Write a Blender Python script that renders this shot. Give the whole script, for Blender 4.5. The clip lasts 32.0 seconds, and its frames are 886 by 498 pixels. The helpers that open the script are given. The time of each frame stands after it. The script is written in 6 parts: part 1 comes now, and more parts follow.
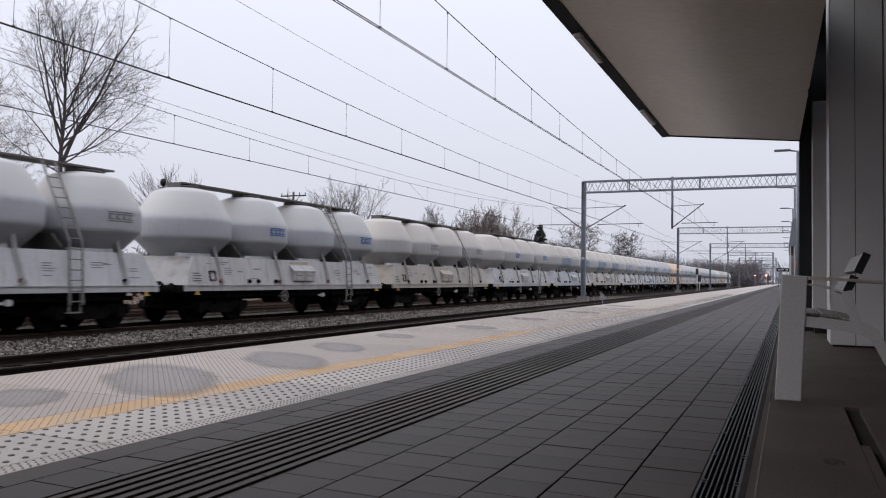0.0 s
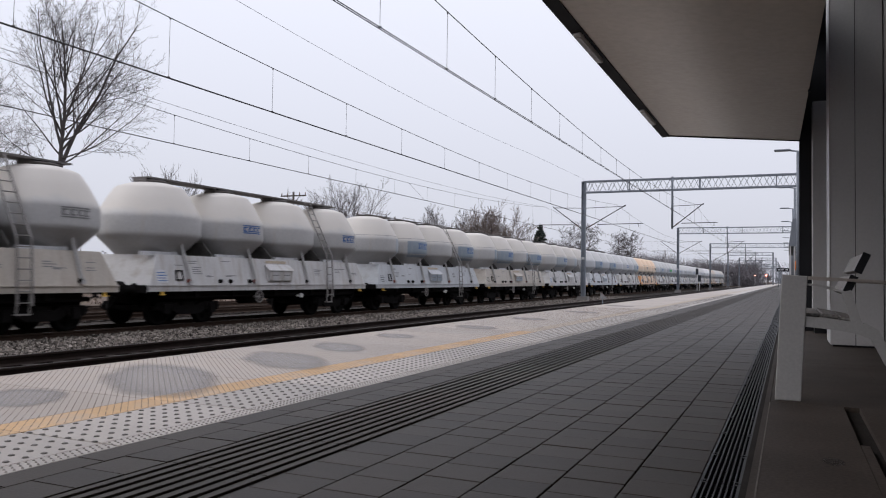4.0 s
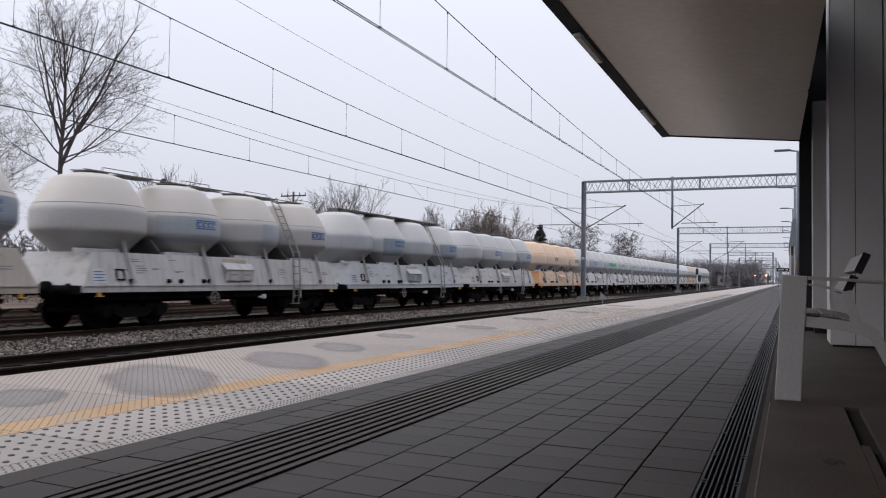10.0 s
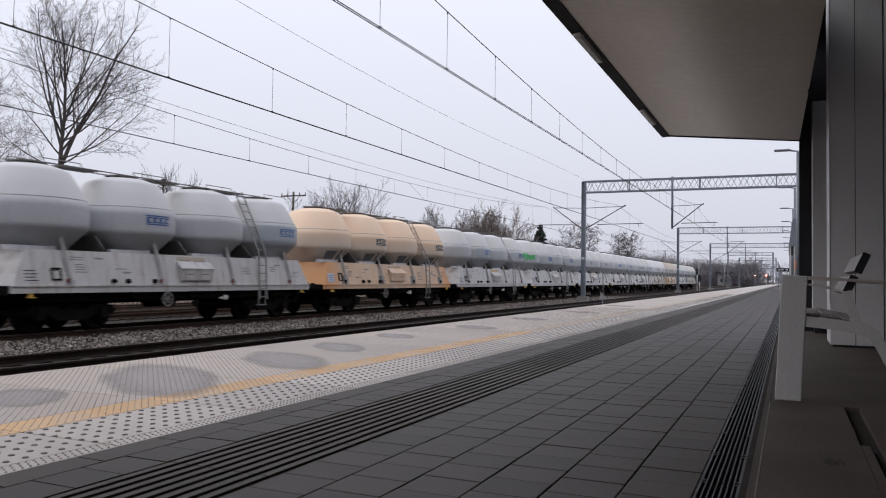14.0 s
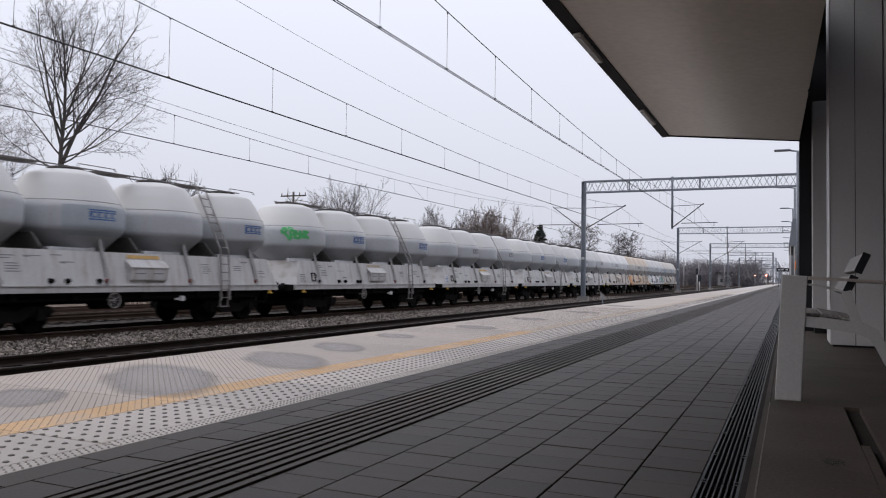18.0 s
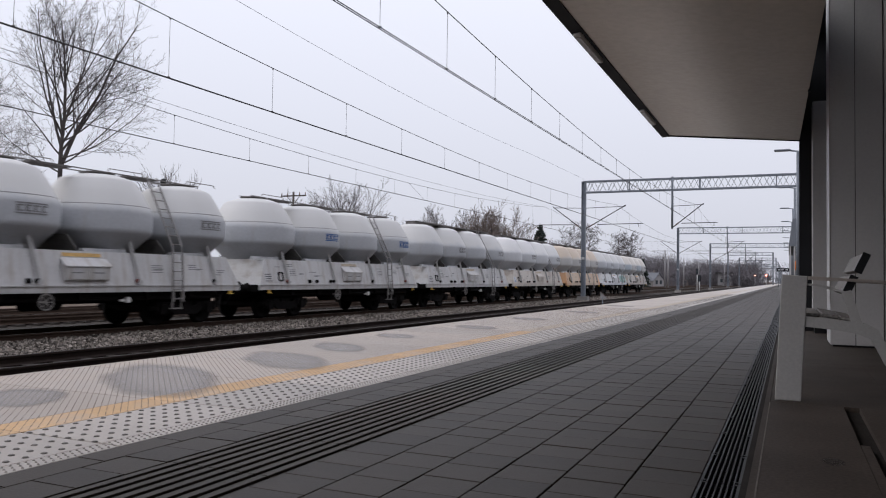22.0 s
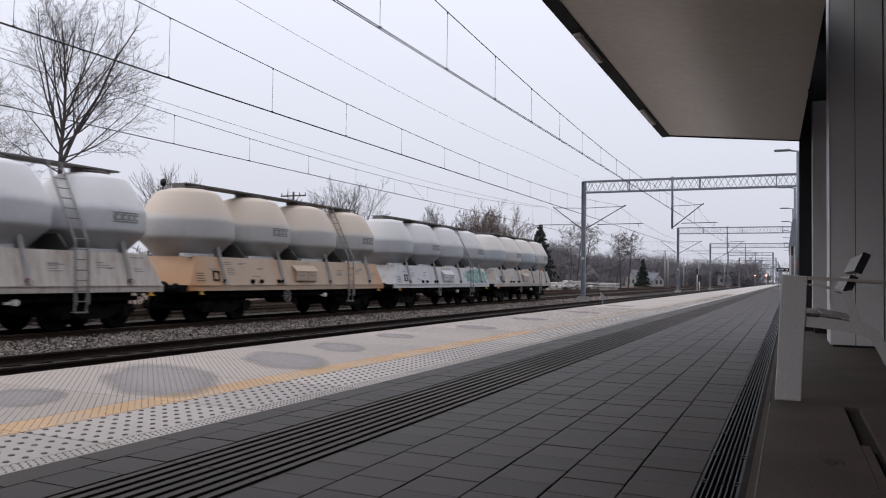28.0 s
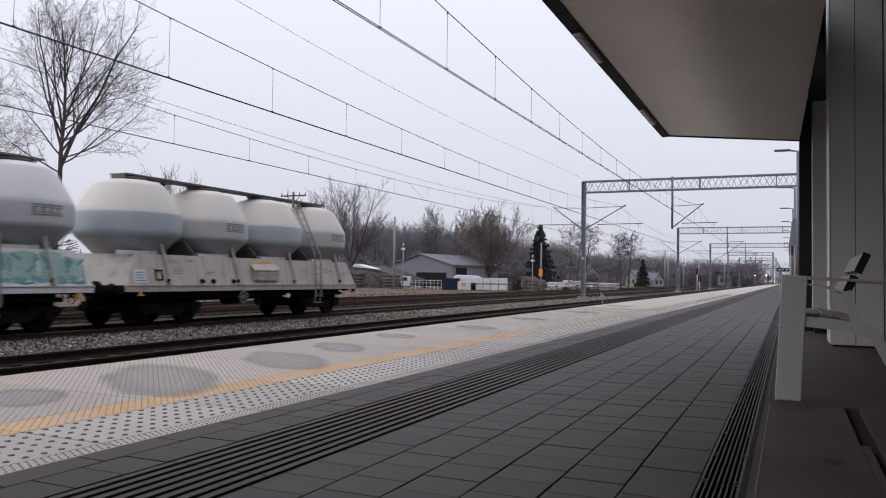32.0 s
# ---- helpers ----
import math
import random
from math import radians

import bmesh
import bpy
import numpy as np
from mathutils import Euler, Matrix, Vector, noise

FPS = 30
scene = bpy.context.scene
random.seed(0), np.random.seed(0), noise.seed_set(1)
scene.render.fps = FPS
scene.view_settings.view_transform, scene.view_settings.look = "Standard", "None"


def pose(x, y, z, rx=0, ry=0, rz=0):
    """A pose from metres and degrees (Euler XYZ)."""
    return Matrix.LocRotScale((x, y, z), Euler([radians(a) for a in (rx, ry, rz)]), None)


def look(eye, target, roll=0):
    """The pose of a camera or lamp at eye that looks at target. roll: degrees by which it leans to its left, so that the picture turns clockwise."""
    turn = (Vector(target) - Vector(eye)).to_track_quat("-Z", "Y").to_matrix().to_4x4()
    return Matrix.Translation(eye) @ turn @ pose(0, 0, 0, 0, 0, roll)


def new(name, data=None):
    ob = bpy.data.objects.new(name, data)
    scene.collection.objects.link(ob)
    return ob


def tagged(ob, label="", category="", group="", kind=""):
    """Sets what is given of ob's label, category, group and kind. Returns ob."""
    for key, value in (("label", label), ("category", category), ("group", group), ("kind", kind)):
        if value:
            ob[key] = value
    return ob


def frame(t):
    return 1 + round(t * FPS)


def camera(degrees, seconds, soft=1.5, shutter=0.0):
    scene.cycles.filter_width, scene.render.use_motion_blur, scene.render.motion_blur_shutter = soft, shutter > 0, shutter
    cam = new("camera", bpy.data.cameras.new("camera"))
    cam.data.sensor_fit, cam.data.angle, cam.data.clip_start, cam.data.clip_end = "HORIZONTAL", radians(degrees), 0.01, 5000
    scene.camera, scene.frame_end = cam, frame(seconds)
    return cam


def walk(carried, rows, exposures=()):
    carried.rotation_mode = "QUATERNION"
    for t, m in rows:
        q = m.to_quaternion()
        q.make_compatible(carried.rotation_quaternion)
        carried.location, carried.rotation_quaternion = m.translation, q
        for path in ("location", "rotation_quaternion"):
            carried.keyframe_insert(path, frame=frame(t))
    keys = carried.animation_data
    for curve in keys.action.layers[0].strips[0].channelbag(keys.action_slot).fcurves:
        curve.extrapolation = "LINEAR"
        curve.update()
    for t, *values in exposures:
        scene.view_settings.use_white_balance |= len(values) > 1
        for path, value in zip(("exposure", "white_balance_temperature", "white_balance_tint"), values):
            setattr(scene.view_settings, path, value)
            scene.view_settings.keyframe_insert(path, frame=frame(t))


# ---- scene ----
# The camera stands still on a low tripod at the edge of the waiting area.
cam = camera(59.55, 32.0, soft=1.1, shutter=0.5)
EYE_H = 0.75
cam_pose = Matrix.Translation((0, 0, EYE_H)) @ pose(0, 0, 0, 0, 0, 24.098) @ pose(0, 0, 0, 90 + 2.076, 0, 0) @ pose(0, 0, 0, 0, 0, 0.850)
walk(cam, [(0.0, cam_pose), (32.0, cam_pose)])

# ---- overcast winter daylight ----
world = bpy.data.worlds.new("overcast")
scene.world = world
world.use_nodes = True
wn, wl = world.node_tree.nodes, world.node_tree.links
wn.clear()
w_out = wn.new("ShaderNodeOutputWorld")
w_bg = wn.new("ShaderNodeBackground")
w_sky = wn.new("ShaderNodeTexSky")
w_sky.sky_type = "NISHITA"
w_sky.sun_disc = False
w_sky.sun_elevation, w_sky.sun_rotation = radians(28), radians(250)
w_sky.air_density, w_sky.dust_density, w_sky.ozone_density = 1.0, 4.0, 1.0
w_gain = wn.new("ShaderNodeVectorMath")
w_gain.operation = "SCALE"
w_gain.inputs["Scale"].default_value = 0.10
w_mix = wn.new("ShaderNodeMixRGB")
w_mix.inputs["Fac"].default_value = 0.92
w_mix.inputs[2].default_value = (0.83, 0.85, 0.965, 1)
wl.new(w_sky.outputs["Color"], w_gain.inputs[0])
wl.new(w_gain.outputs["Vector"], w_mix.inputs[1])
# an overcast sky is brighter overhead than at the horizon: (1 + 2 sin elevation) / 3
w_tc = wn.new("ShaderNodeTexCoord")
w_sep = wn.new("ShaderNodeSeparateXYZ")
w_map = wn.new("ShaderNodeMapRange")
w_map.inputs["From Min"].default_value, w_map.inputs["From Max"].default_value = 0.0, 1.0
w_map.inputs["To Min"].default_value, w_map.inputs["To Max"].default_value = 0.80, 1.75
w_lum = wn.new("ShaderNodeVectorMath")
w_lum.operation = "SCALE"
wl.new(w_tc.outputs["Generated"], w_sep.inputs[0])
wl.new(w_sep.outputs["Z"], w_map.inputs["Value"])
wl.new(w_mix.outputs["Color"], w_lum.inputs[0])
wl.new(w_map.outputs["Result"], w_lum.inputs["Scale"])
wl.new(w_lum.outputs["Vector"], w_bg.inputs["Color"])
wl.new(w_bg.outputs["Background"], w_out.inputs["Surface"])
w_bg.inputs["Strength"].default_value = 1.0

sun = new("sun", bpy.data.lights.new("sun", "SUN"))
sun.data.energy, sun.data.angle, sun.data.color = 0.5, radians(30), (1.0, 0.96, 0.92)
sun.matrix_world = look((-30, -20, 26), (0, 0, 0))
scene.view_settings.exposure = 0.0

# ---- materials ----
def mat(name, base, rough=0.7, metal=0.0, dark=0.75, scale=3.0, fine=40.0, bump=0.15, stain=None, stain_amount=0.0, stain_scale=1.2,
        per_object=0.0, streak=False, emit=None, island=0.0, spec=0.35):
    """A surface with coarse and fine variation, an optional stain, and relief."""
    m = bpy.data.materials.new(name)
    m.use_nodes = True
    n, l = m.node_tree.nodes, m.node_tree.links
    b = n["Principled BSDF"]
    b.inputs["Roughness"].default_value = rough
    b.inputs["Metallic"].default_value = metal
    b.inputs["Specular IOR Level"].default_value = spec
    tc = n.new("ShaderNodeTexCoord")
    coarse = n.new("ShaderNodeTexNoise")
    coarse.inputs["Scale"].default_value, coarse.inputs["Detail"].default_value = scale, 6
    grain = n.new("ShaderNodeTexNoise")
    grain.inputs["Scale"].default_value, grain.inputs["Detail"].default_value = fine, 4
    l.new(tc.outputs["Object"], coarse.inputs["Vector"])
    l.new(tc.outputs["Object"], grain.inputs["Vector"])
    add = n.new("ShaderNodeMath")
    add.operation = "ADD"
    l.new(coarse.outputs["Fac"], add.inputs[0])
    l.new(grain.outputs["Fac"], add.inputs[1])
    ramp = n.new("ShaderNodeMapRange")
    ramp.inputs["From Min"].default_value, ramp.inputs["From Max"].default_value = 0.65, 1.35
    ramp.inputs["To Min"].default_value, ramp.inputs["To Max"].default_value = dark, 2 - dark
    l.new(add.outputs[0], ramp.inputs["Value"])
    val = ramp.outputs["Result"]
    if per_object or island:
        if per_object:
            info = n.new("ShaderNodeObjectInfo")
            rnd = info.outputs["Random"]
        else:
            info = n.new("ShaderNodeNewGeometry")
            rnd = info.outputs["Random Per Island"]
        amount = per_object or island
        r2 = n.new("ShaderNodeMapRange")
        r2.inputs["To Min"].default_value, r2.inputs["To Max"].default_value = 1 - amount, 1 + amount
        l.new(rnd, r2.inputs["Value"])
        mul = n.new("ShaderNodeMath")
        mul.operation = "MULTIPLY"
        l.new(val, mul.inputs[0])
        l.new(r2.outputs["Result"], mul.inputs[1])
        val = mul.outputs[0]
    sc = n.new("ShaderNodeVectorMath")
    sc.operation = "SCALE"
    sc.inputs[0].default_value = base
    l.new(val, sc.inputs["Scale"])
    col = sc.outputs["Vector"]
    if stain:
        sn = n.new("ShaderNodeTexNoise")
        sn.inputs["Scale"].default_value, sn.inputs["Detail"].default_value = stain_scale, 8
        sn.inputs["Roughness"].default_value = 0.65
        mp = n.new("ShaderNodeMapping")
        if streak:
            mp.inputs["Scale"].default_value = (1.0, 3.0, 0.35)
        l.new(tc.outputs["Object"], mp.inputs["Vector"])
        l.new(mp.outputs["Vector"], sn.inputs["Vector"])
        sr = n.new("ShaderNodeMapRange")
        sr.inputs["From Min"].default_value, sr.inputs["From Max"].default_value = 0.62 - 0.3 * stain_amount, 0.80 - 0.2 * stain_amount
        l.new(sn.outputs["Fac"], sr.inputs["Value"])
        sm = n.new("ShaderNodeMath")
        sm.operation = "MULTIPLY"
        sm.inputs[1].default_value = min(1.0, 0.35 + stain_amount)
        l.new(sr.outputs["Result"], sm.inputs[0])
        mix = n.new("ShaderNodeMixRGB")
        l.new(sm.outputs[0], mix.inputs["Fac"])
        l.new(col, mix.inputs[1])
        mix.inputs[2].default_value = (*stain, 1)
        col = mix.outputs["Color"]
    l.new(col, b.inputs["Base Color"])
    if bump:
        bp = n.new("ShaderNodeBump")
        bp.inputs["Strength"].default_value, bp.inputs["Distance"].default_value = bump, 0.01
        l.new(add.outputs[0], bp.inputs["Height"])
        l.new(bp.outputs["Normal"], b.inputs["Normal"])
    if emit:
        b.inputs["Emission Color"].default_value = (*emit[:3], 1)
        b.inputs["Emission Strength"].default_value = emit[3]
    return m


def plain_glass(name):
    m = bpy.data.materials.new(name)
    m.use_nodes = True
    b = m.node_tree.nodes["Principled BSDF"]
    b.inputs["Base Color"].default_value = (0.05, 0.06, 0.07, 1)
    b.inputs["Roughness"].default_value = 0.05
    return m


# ---- mesh helpers ----
def box(bm, c, s, rot=None, taper=(1, 1)):
    """A box of size s about c; taper scales its top in x and y."""
    hx, hy, hz = s[0] / 2, s[1] / 2, s[2] / 2
    vs = []
    for z, (tx, ty) in ((-hz, (1, 1)), (hz, taper)):
        for x, y in ((-hx, -hy), (hx, -hy), (hx, hy), (-hx, hy)):
            v = Vector((x * tx, y * ty, z))
            if rot is not None:
                v = rot @ v
            vs.append(bm.verts.new(v + Vector(c)))
    for f in ((3, 2, 1, 0), (4, 5, 6, 7), (0, 1, 5, 4), (1, 2, 6, 5), (2, 3, 7, 6), (3, 0, 4, 7)):
        bm.faces.new([vs[i] for i in f])
    return vs


def slab(bm, lo, hi):
    return box(bm, [(a + b) / 2 for a, b in zip(lo, hi)], [b - a for a, b in zip(lo, hi)])


def soften(bm, w=0.01, seg=1):
    bmesh.ops.bevel(bm, geom=list(bm.edges), offset=w, segments=seg, profile=0.5, affect="EDGES", clamp_overlap=True)


def tube(bm, p0, p1, r0, r1=None, n=8, caps=True):
    p0, p1 = Vector(p0), Vector(p1)
    r1 = r0 if r1 is None else r1
    d = (p1 - p0).normalized()
    a = d.orthogonal().normalized()
    b = d.cross(a)
    ring = []
    for p, r in ((p0, r0), (p1, r1)):
        ring.append([bm.verts.new(p + (a * math.cos(2 * math.pi * i / n) + b * math.sin(2 * math.pi * i / n)) * r) for i in range(n)])
    for i in range(n):
        j = (i + 1) % n
        f = bm.faces.new((ring[0][i], ring[0][j], ring[1][j], ring[1][i]))
        f.smooth = n > 6
    if caps:
        bm.faces.new(ring[0][::-1])
        bm.faces.new(ring[1])


def bar(bm, p0, p1, w, t):
    """A straight flat bar from p0 to p1, w by t in section."""
    p0, p1 = Vector(p0), Vector(p1)
    d = p1 - p0
    q = d.to_track_quat("Z", "Y").to_matrix()
    box(bm, (p0 + p1) / 2, (w, t, d.length), q)


def lathe(bm, profile, n=32, c=(0, 0, 0), smooth=True):
    """A body of revolution about z through c, from (radius, height) pairs."""
    rings = []
    for r, z in profile:
        if r < 1e-5:
            rings.append([bm.verts.new((c[0], c[1], c[2] + z))])
        else:
            rings.append([bm.verts.new((c[0] + r * math.cos(2 * math.pi * i / n), c[1] + r * math.sin(2 * math.pi * i / n), c[2] + z)) for i in range(n)])
    for a, b in zip(rings, rings[1:]):
        for i in range(n):
            j = (i + 1) % n
            if len(a) == 1 and len(b) == 1:
                continue
            if len(a) == 1:
                f = bm.faces.new((a[0], b[j], b[i]))
            elif len(b) == 1:
                f = bm.faces.new((a[i], a[j], b[0]))
            else:
                f = bm.faces.new((a[i], a[j], b[j], b[i]))
            f.smooth = smooth


def wheel_disc(bm, profile, n=28, c=(0, 0, 0)):
    """A body of revolution about the x axis, from (radius, x) pairs."""
    tmp = bmesh.new()
    lathe(tmp, profile, n)
    turn = Matrix.Translation(c) @ Matrix.Rotation(radians(90), 4, "Y")
    tmp.transform(turn)
    me = bpy.data.meshes.new("tmp")
    tmp.to_mesh(me)
    tmp.free()
    bm.from_mesh(me)
    bpy.data.meshes.remove(me)


def prism(bm, poly, axis, a, b):
    """Extrudes a polygon of pairs along an axis from a to b. axis 0: pairs are (y, z); 1: (x, z); 2: (x, y)."""
    def at(u, v, w):
        return ((w, u, v), (u, w, v), (u, v, w))[axis]
    lo = [bm.verts.new(at(u, v, a)) for u, v in poly]
    hi = [bm.verts.new(at(u, v, b)) for u, v in poly]
    k = len(poly)
    bm.faces.new(lo[::-1])
    bm.faces.new(hi)
    for i in range(k):
        j = (i + 1) % k
        bm.faces.new((lo[i], lo[j], hi[j], hi[i]))


def mesh_of(name, bm, material):
    me = bpy.data.meshes.new(name)
    bmesh.ops.recalc_face_normals(bm, faces=list(bm.faces))
    bm.to_mesh(me)
    bm.free()
    me.materials.append(material)
    return me


def part(name, bm, material, parent=None, label="", at=None):
    ob = new(name, mesh_of(name, bm, material))
    if parent is not None:
        ob.parent = parent
    if at is not None:
        ob.matrix_basis = at if isinstance(at, Matrix) else Matrix.Translation(at)
    if label:
        ob["label"] = label
    return ob


def share(name, me, parent, at=(0, 0, 0), rot=None):
    """Another object on a mesh that is already there."""
    ob = new(name, me)
    ob.parent = parent
    ob.location = at
    if rot is not None:
        ob.rotation_euler = rot
    return ob


def joined(name, verts, faces, material, parent=None, smooth=False):
    me = bpy.data.meshes.new(name)
    me.from_pydata(verts, [], faces)
    me.materials.append(material)
    if smooth:
        me.shade_smooth()
    me.update()
    ob = new(name, me)
    if parent is not None:
        ob.parent = parent
    return ob


def empty(name, at=(0, 0, 0), turn=0.0):
    ob = new(name)
    ob.matrix_basis = pose(*at, 0, 0, turn)
    return ob


CUBE_F = [(3, 2, 1, 0), (4, 5, 6, 7), (0, 1, 5, 4), (1, 2, 6, 5), (2, 3, 7, 6), (3, 0, 4, 7)]


def add_box(vs, fs, lo, hi):
    k = len(vs)
    for z in (lo[2], hi[2]):
        vs += [(lo[0], lo[1], z), (hi[0], lo[1], z), (hi[0], hi[1], z), (lo[0], hi[1], z)]
    fs += [tuple(k + i for i in f) for f in CUBE_F]


RAIL_Z = -0.76
BALLAST_Z = -0.95
GROUND_Z = -1.05
AXIS = (-6.84, -11.83, -17.42, -22.9)
PLATFORM_X = -5.12

# ---- surfaces ----
M_GROUND = mat("dry_grass_ground", (0.150, 0.115, 0.092), 0.95, scale=0.25, fine=9, dark=0.6, bump=0.5, stain=(0.075, 0.062, 0.047), stain_amount=0.4, stain_scale=0.12, spec=0.08)
M_BALLAST = mat("ballast_stone", (0.190, 0.165, 0.143), 0.95, scale=1.0, fine=30, dark=0.55, bump=0.6, island=0.8, spec=0.08)
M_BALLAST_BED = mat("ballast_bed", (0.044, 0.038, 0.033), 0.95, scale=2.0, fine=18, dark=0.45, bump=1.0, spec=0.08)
M_RAIL = mat("rusty_rail", (0.029, 0.021, 0.018), 0.75, metal=0.2, scale=2, fine=60, bump=0.2, spec=0.08)
M_RAIL_RUST = mat("brown_siding_rail", (0.058, 0.040, 0.031), 0.9, scale=2, fine=60, bump=0.2, spec=0.08)
M_RAIL_TOP = mat("worn_rail_head", (0.06, 0.05, 0.045), 0.5, metal=0.5, scale=2, fine=60, bump=0.05)
M_SLEEPER = mat("concrete_sleeper", (0.055, 0.047, 0.042), 0.9, per_object=0.2, scale=4, fine=60, spec=0.08)
M_DARK_TILE = mat("dark_paver", (0.0360, 0.0275, 0.0212), 0.55, per_object=0.20, scale=1.3, fine=90, dark=0.82, bump=0.12, stain=(0.050, 0.038, 0.029), stain_amount=0.35, stain_scale=1.1, spec=0.20)
M_DARK_TILE_FAR = mat("dark_paver_far", (0.0360, 0.0275, 0.0212), 0.55, island=0.20, scale=1.3, fine=90, dark=0.82, bump=0.12, stain=(0.050, 0.038, 0.029), stain_amount=0.35, stain_scale=1.1, spec=0.20)
M_JOINT = mat("dark_joint", (0.030, 0.026, 0.023), 0.95, scale=5, fine=80, spec=0.08)
M_GROOVE = mat("guide_paver", (0.051, 0.042, 0.035), 0.60, scale=1.5, fine=90, dark=0.85, bump=0.12, per_object=0.12, spec=0.18)
M_PALE = mat("pale_concrete_slab", (0.345, 0.280, 0.226), 0.45, per_object=0.15, scale=0.8, fine=70, dark=0.84, bump=0.12, stain=(0.31, 0.268, 0.235), stain_amount=0.5, stain_scale=0.9, spec=0.75)
M_PALE_GREY = mat("pale_grey_slab", (0.375, 0.328, 0.285), 0.45, per_object=0.17, scale=0.8, fine=70, dark=0.84, bump=0.12, stain=(0.31, 0.27, 0.23), stain_amount=0.4, stain_scale=0.9, spec=0.75)
# dome tone is darkened for wear and for each dome's shadow side
M_DOME = mat("worn_shaded_dome", (0.165, 0.148, 0.135), 0.8, scale=6, fine=80)
M_BORDER_STUD = mat("border_stud", (0.30, 0.275, 0.25), 0.8, scale=6, fine=80)
# stud tone is darkened to stand for the studs' small shadows
M_STUD = mat("shaded_edge_stud", (0.20, 0.165, 0.14), 0.85, scale=6, fine=80)
M_YELLOW = mat("yellow_line_paint", (0.56, 0.36, 0.19), 0.75, scale=1.2, fine=50, dark=0.8, bump=0.1, stain=(0.43, 0.35, 0.28), stain_amount=0.5, stain_scale=2.5)
M_YELLOW_WORN = mat("worn_yellow_line", (0.42, 0.355, 0.285), 0.78, scale=1.2, fine=50, dark=0.85, bump=0.1, stain=(0.50, 0.36, 0.19), stain_amount=0.2, stain_scale=0.6)
M_TRIM = mat("worn_arris", (0.13, 0.115, 0.10), 0.85, scale=3, fine=50, dark=0.6)
M_DRAIN = mat("cast_iron_grate", (0.026, 0.026, 0.028), 0.5, metal=0.3, scale=5, fine=90, dark=0.5, spec=0.25)
M_CONC = mat("grey_concrete", (0.24, 0.225, 0.21), 0.85, scale=1.0, fine=50, dark=0.8, bump=0.15)
M_FLOOR2 = mat("waiting_area_slab", (0.055, 0.0435, 0.0365), 0.7, scale=1.6, fine=60, dark=0.6, bump=0.1, per_object=0.06, spec=0.12)
M_SOFFIT = mat("beige_soffit_sheet", (0.58, 0.52, 0.435), 0.24, scale=0.5, fine=12, dark=0.91, bump=0.05, spec=0.7)
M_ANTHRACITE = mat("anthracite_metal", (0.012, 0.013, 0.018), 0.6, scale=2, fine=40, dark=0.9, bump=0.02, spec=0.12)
M_CLAD = mat("white_cladding_panel", (0.48, 0.47, 0.47), 0.5, scale=0.8, fine=30, dark=0.94, bump=0.02)
M_BLACK = mat("black_panel", (0.006, 0.006, 0.008), 0.4, scale=2, fine=40, bump=0.0)
M_WHITE_METAL = mat("white_powder_coat", (0.62, 0.61, 0.60), 0.45, scale=1.5, fine=60, dark=0.92, bump=0.03)
M_STEEL = mat("brushed_steel", (0.45, 0.40, 0.36), 0.4, metal=0.8, scale=3, fine=60, dark=0.9)
M_GALV = mat("galvanised_steel", (0.20, 0.22, 0.25), 0.6, metal=0.3, scale=2, fine=30, dark=0.8)
M_WIRE = mat("dark_wire", (0.045, 0.04, 0.045), 0.6, metal=0.3, scale=2, fine=30, bump=0)
M_INSUL = mat("insulator", (0.12, 0.06, 0.045), 0.3, scale=4, fine=40)
M_LENS = mat("lamp_diffuser", (0.35, 0.36, 0.38), 0.3, scale=3, fine=30, bump=0)
M_GLASS = plain_glass("dark_glass")

# ---- ground, one sheet to the horizon ----
bm = bmesh.new()
xs = [-3000, -800, -400, -200, -120, -80, -60, -45, -34, -28, -25.5, 3000]
ys = [-600, -100, -20] + [i * 12 for i in range(0, 40)] + [600, 1000, 2000, 4000]
grid = []
for x in xs:
    col = []
    for y in ys:
        z = GROUND_Z
        if -100 < x < -28 and 0 <= y < 470:
            z += 0.14 * noise.noise((x * 0.07, y * 0.05, 0)) + 0.05
        col.append(bm.verts.new((x, y, z)))
    grid.append(col)
for a, b in zip(grid, grid[1:]):
    for i in range(len(ys) - 1):
        bm.faces.new((a[i], b[i], b[i + 1], a[i + 1]))
tagged(part("ground", bm, M_GROUND), "brown winter grass and bare earth beyond the tracks", "ground", kind="structure")

# ---- tracks ----
def rail_profile():
    half = [(0.075, 0.0), (0.075, 0.012), (0.02, 0.03), (0.009, 0.045), (0.009, 0.125), (0.036, 0.135), (0.036, 0.165), (0.026, 0.172)]
    return half + [(-x, z) for x, z in reversed(half)]


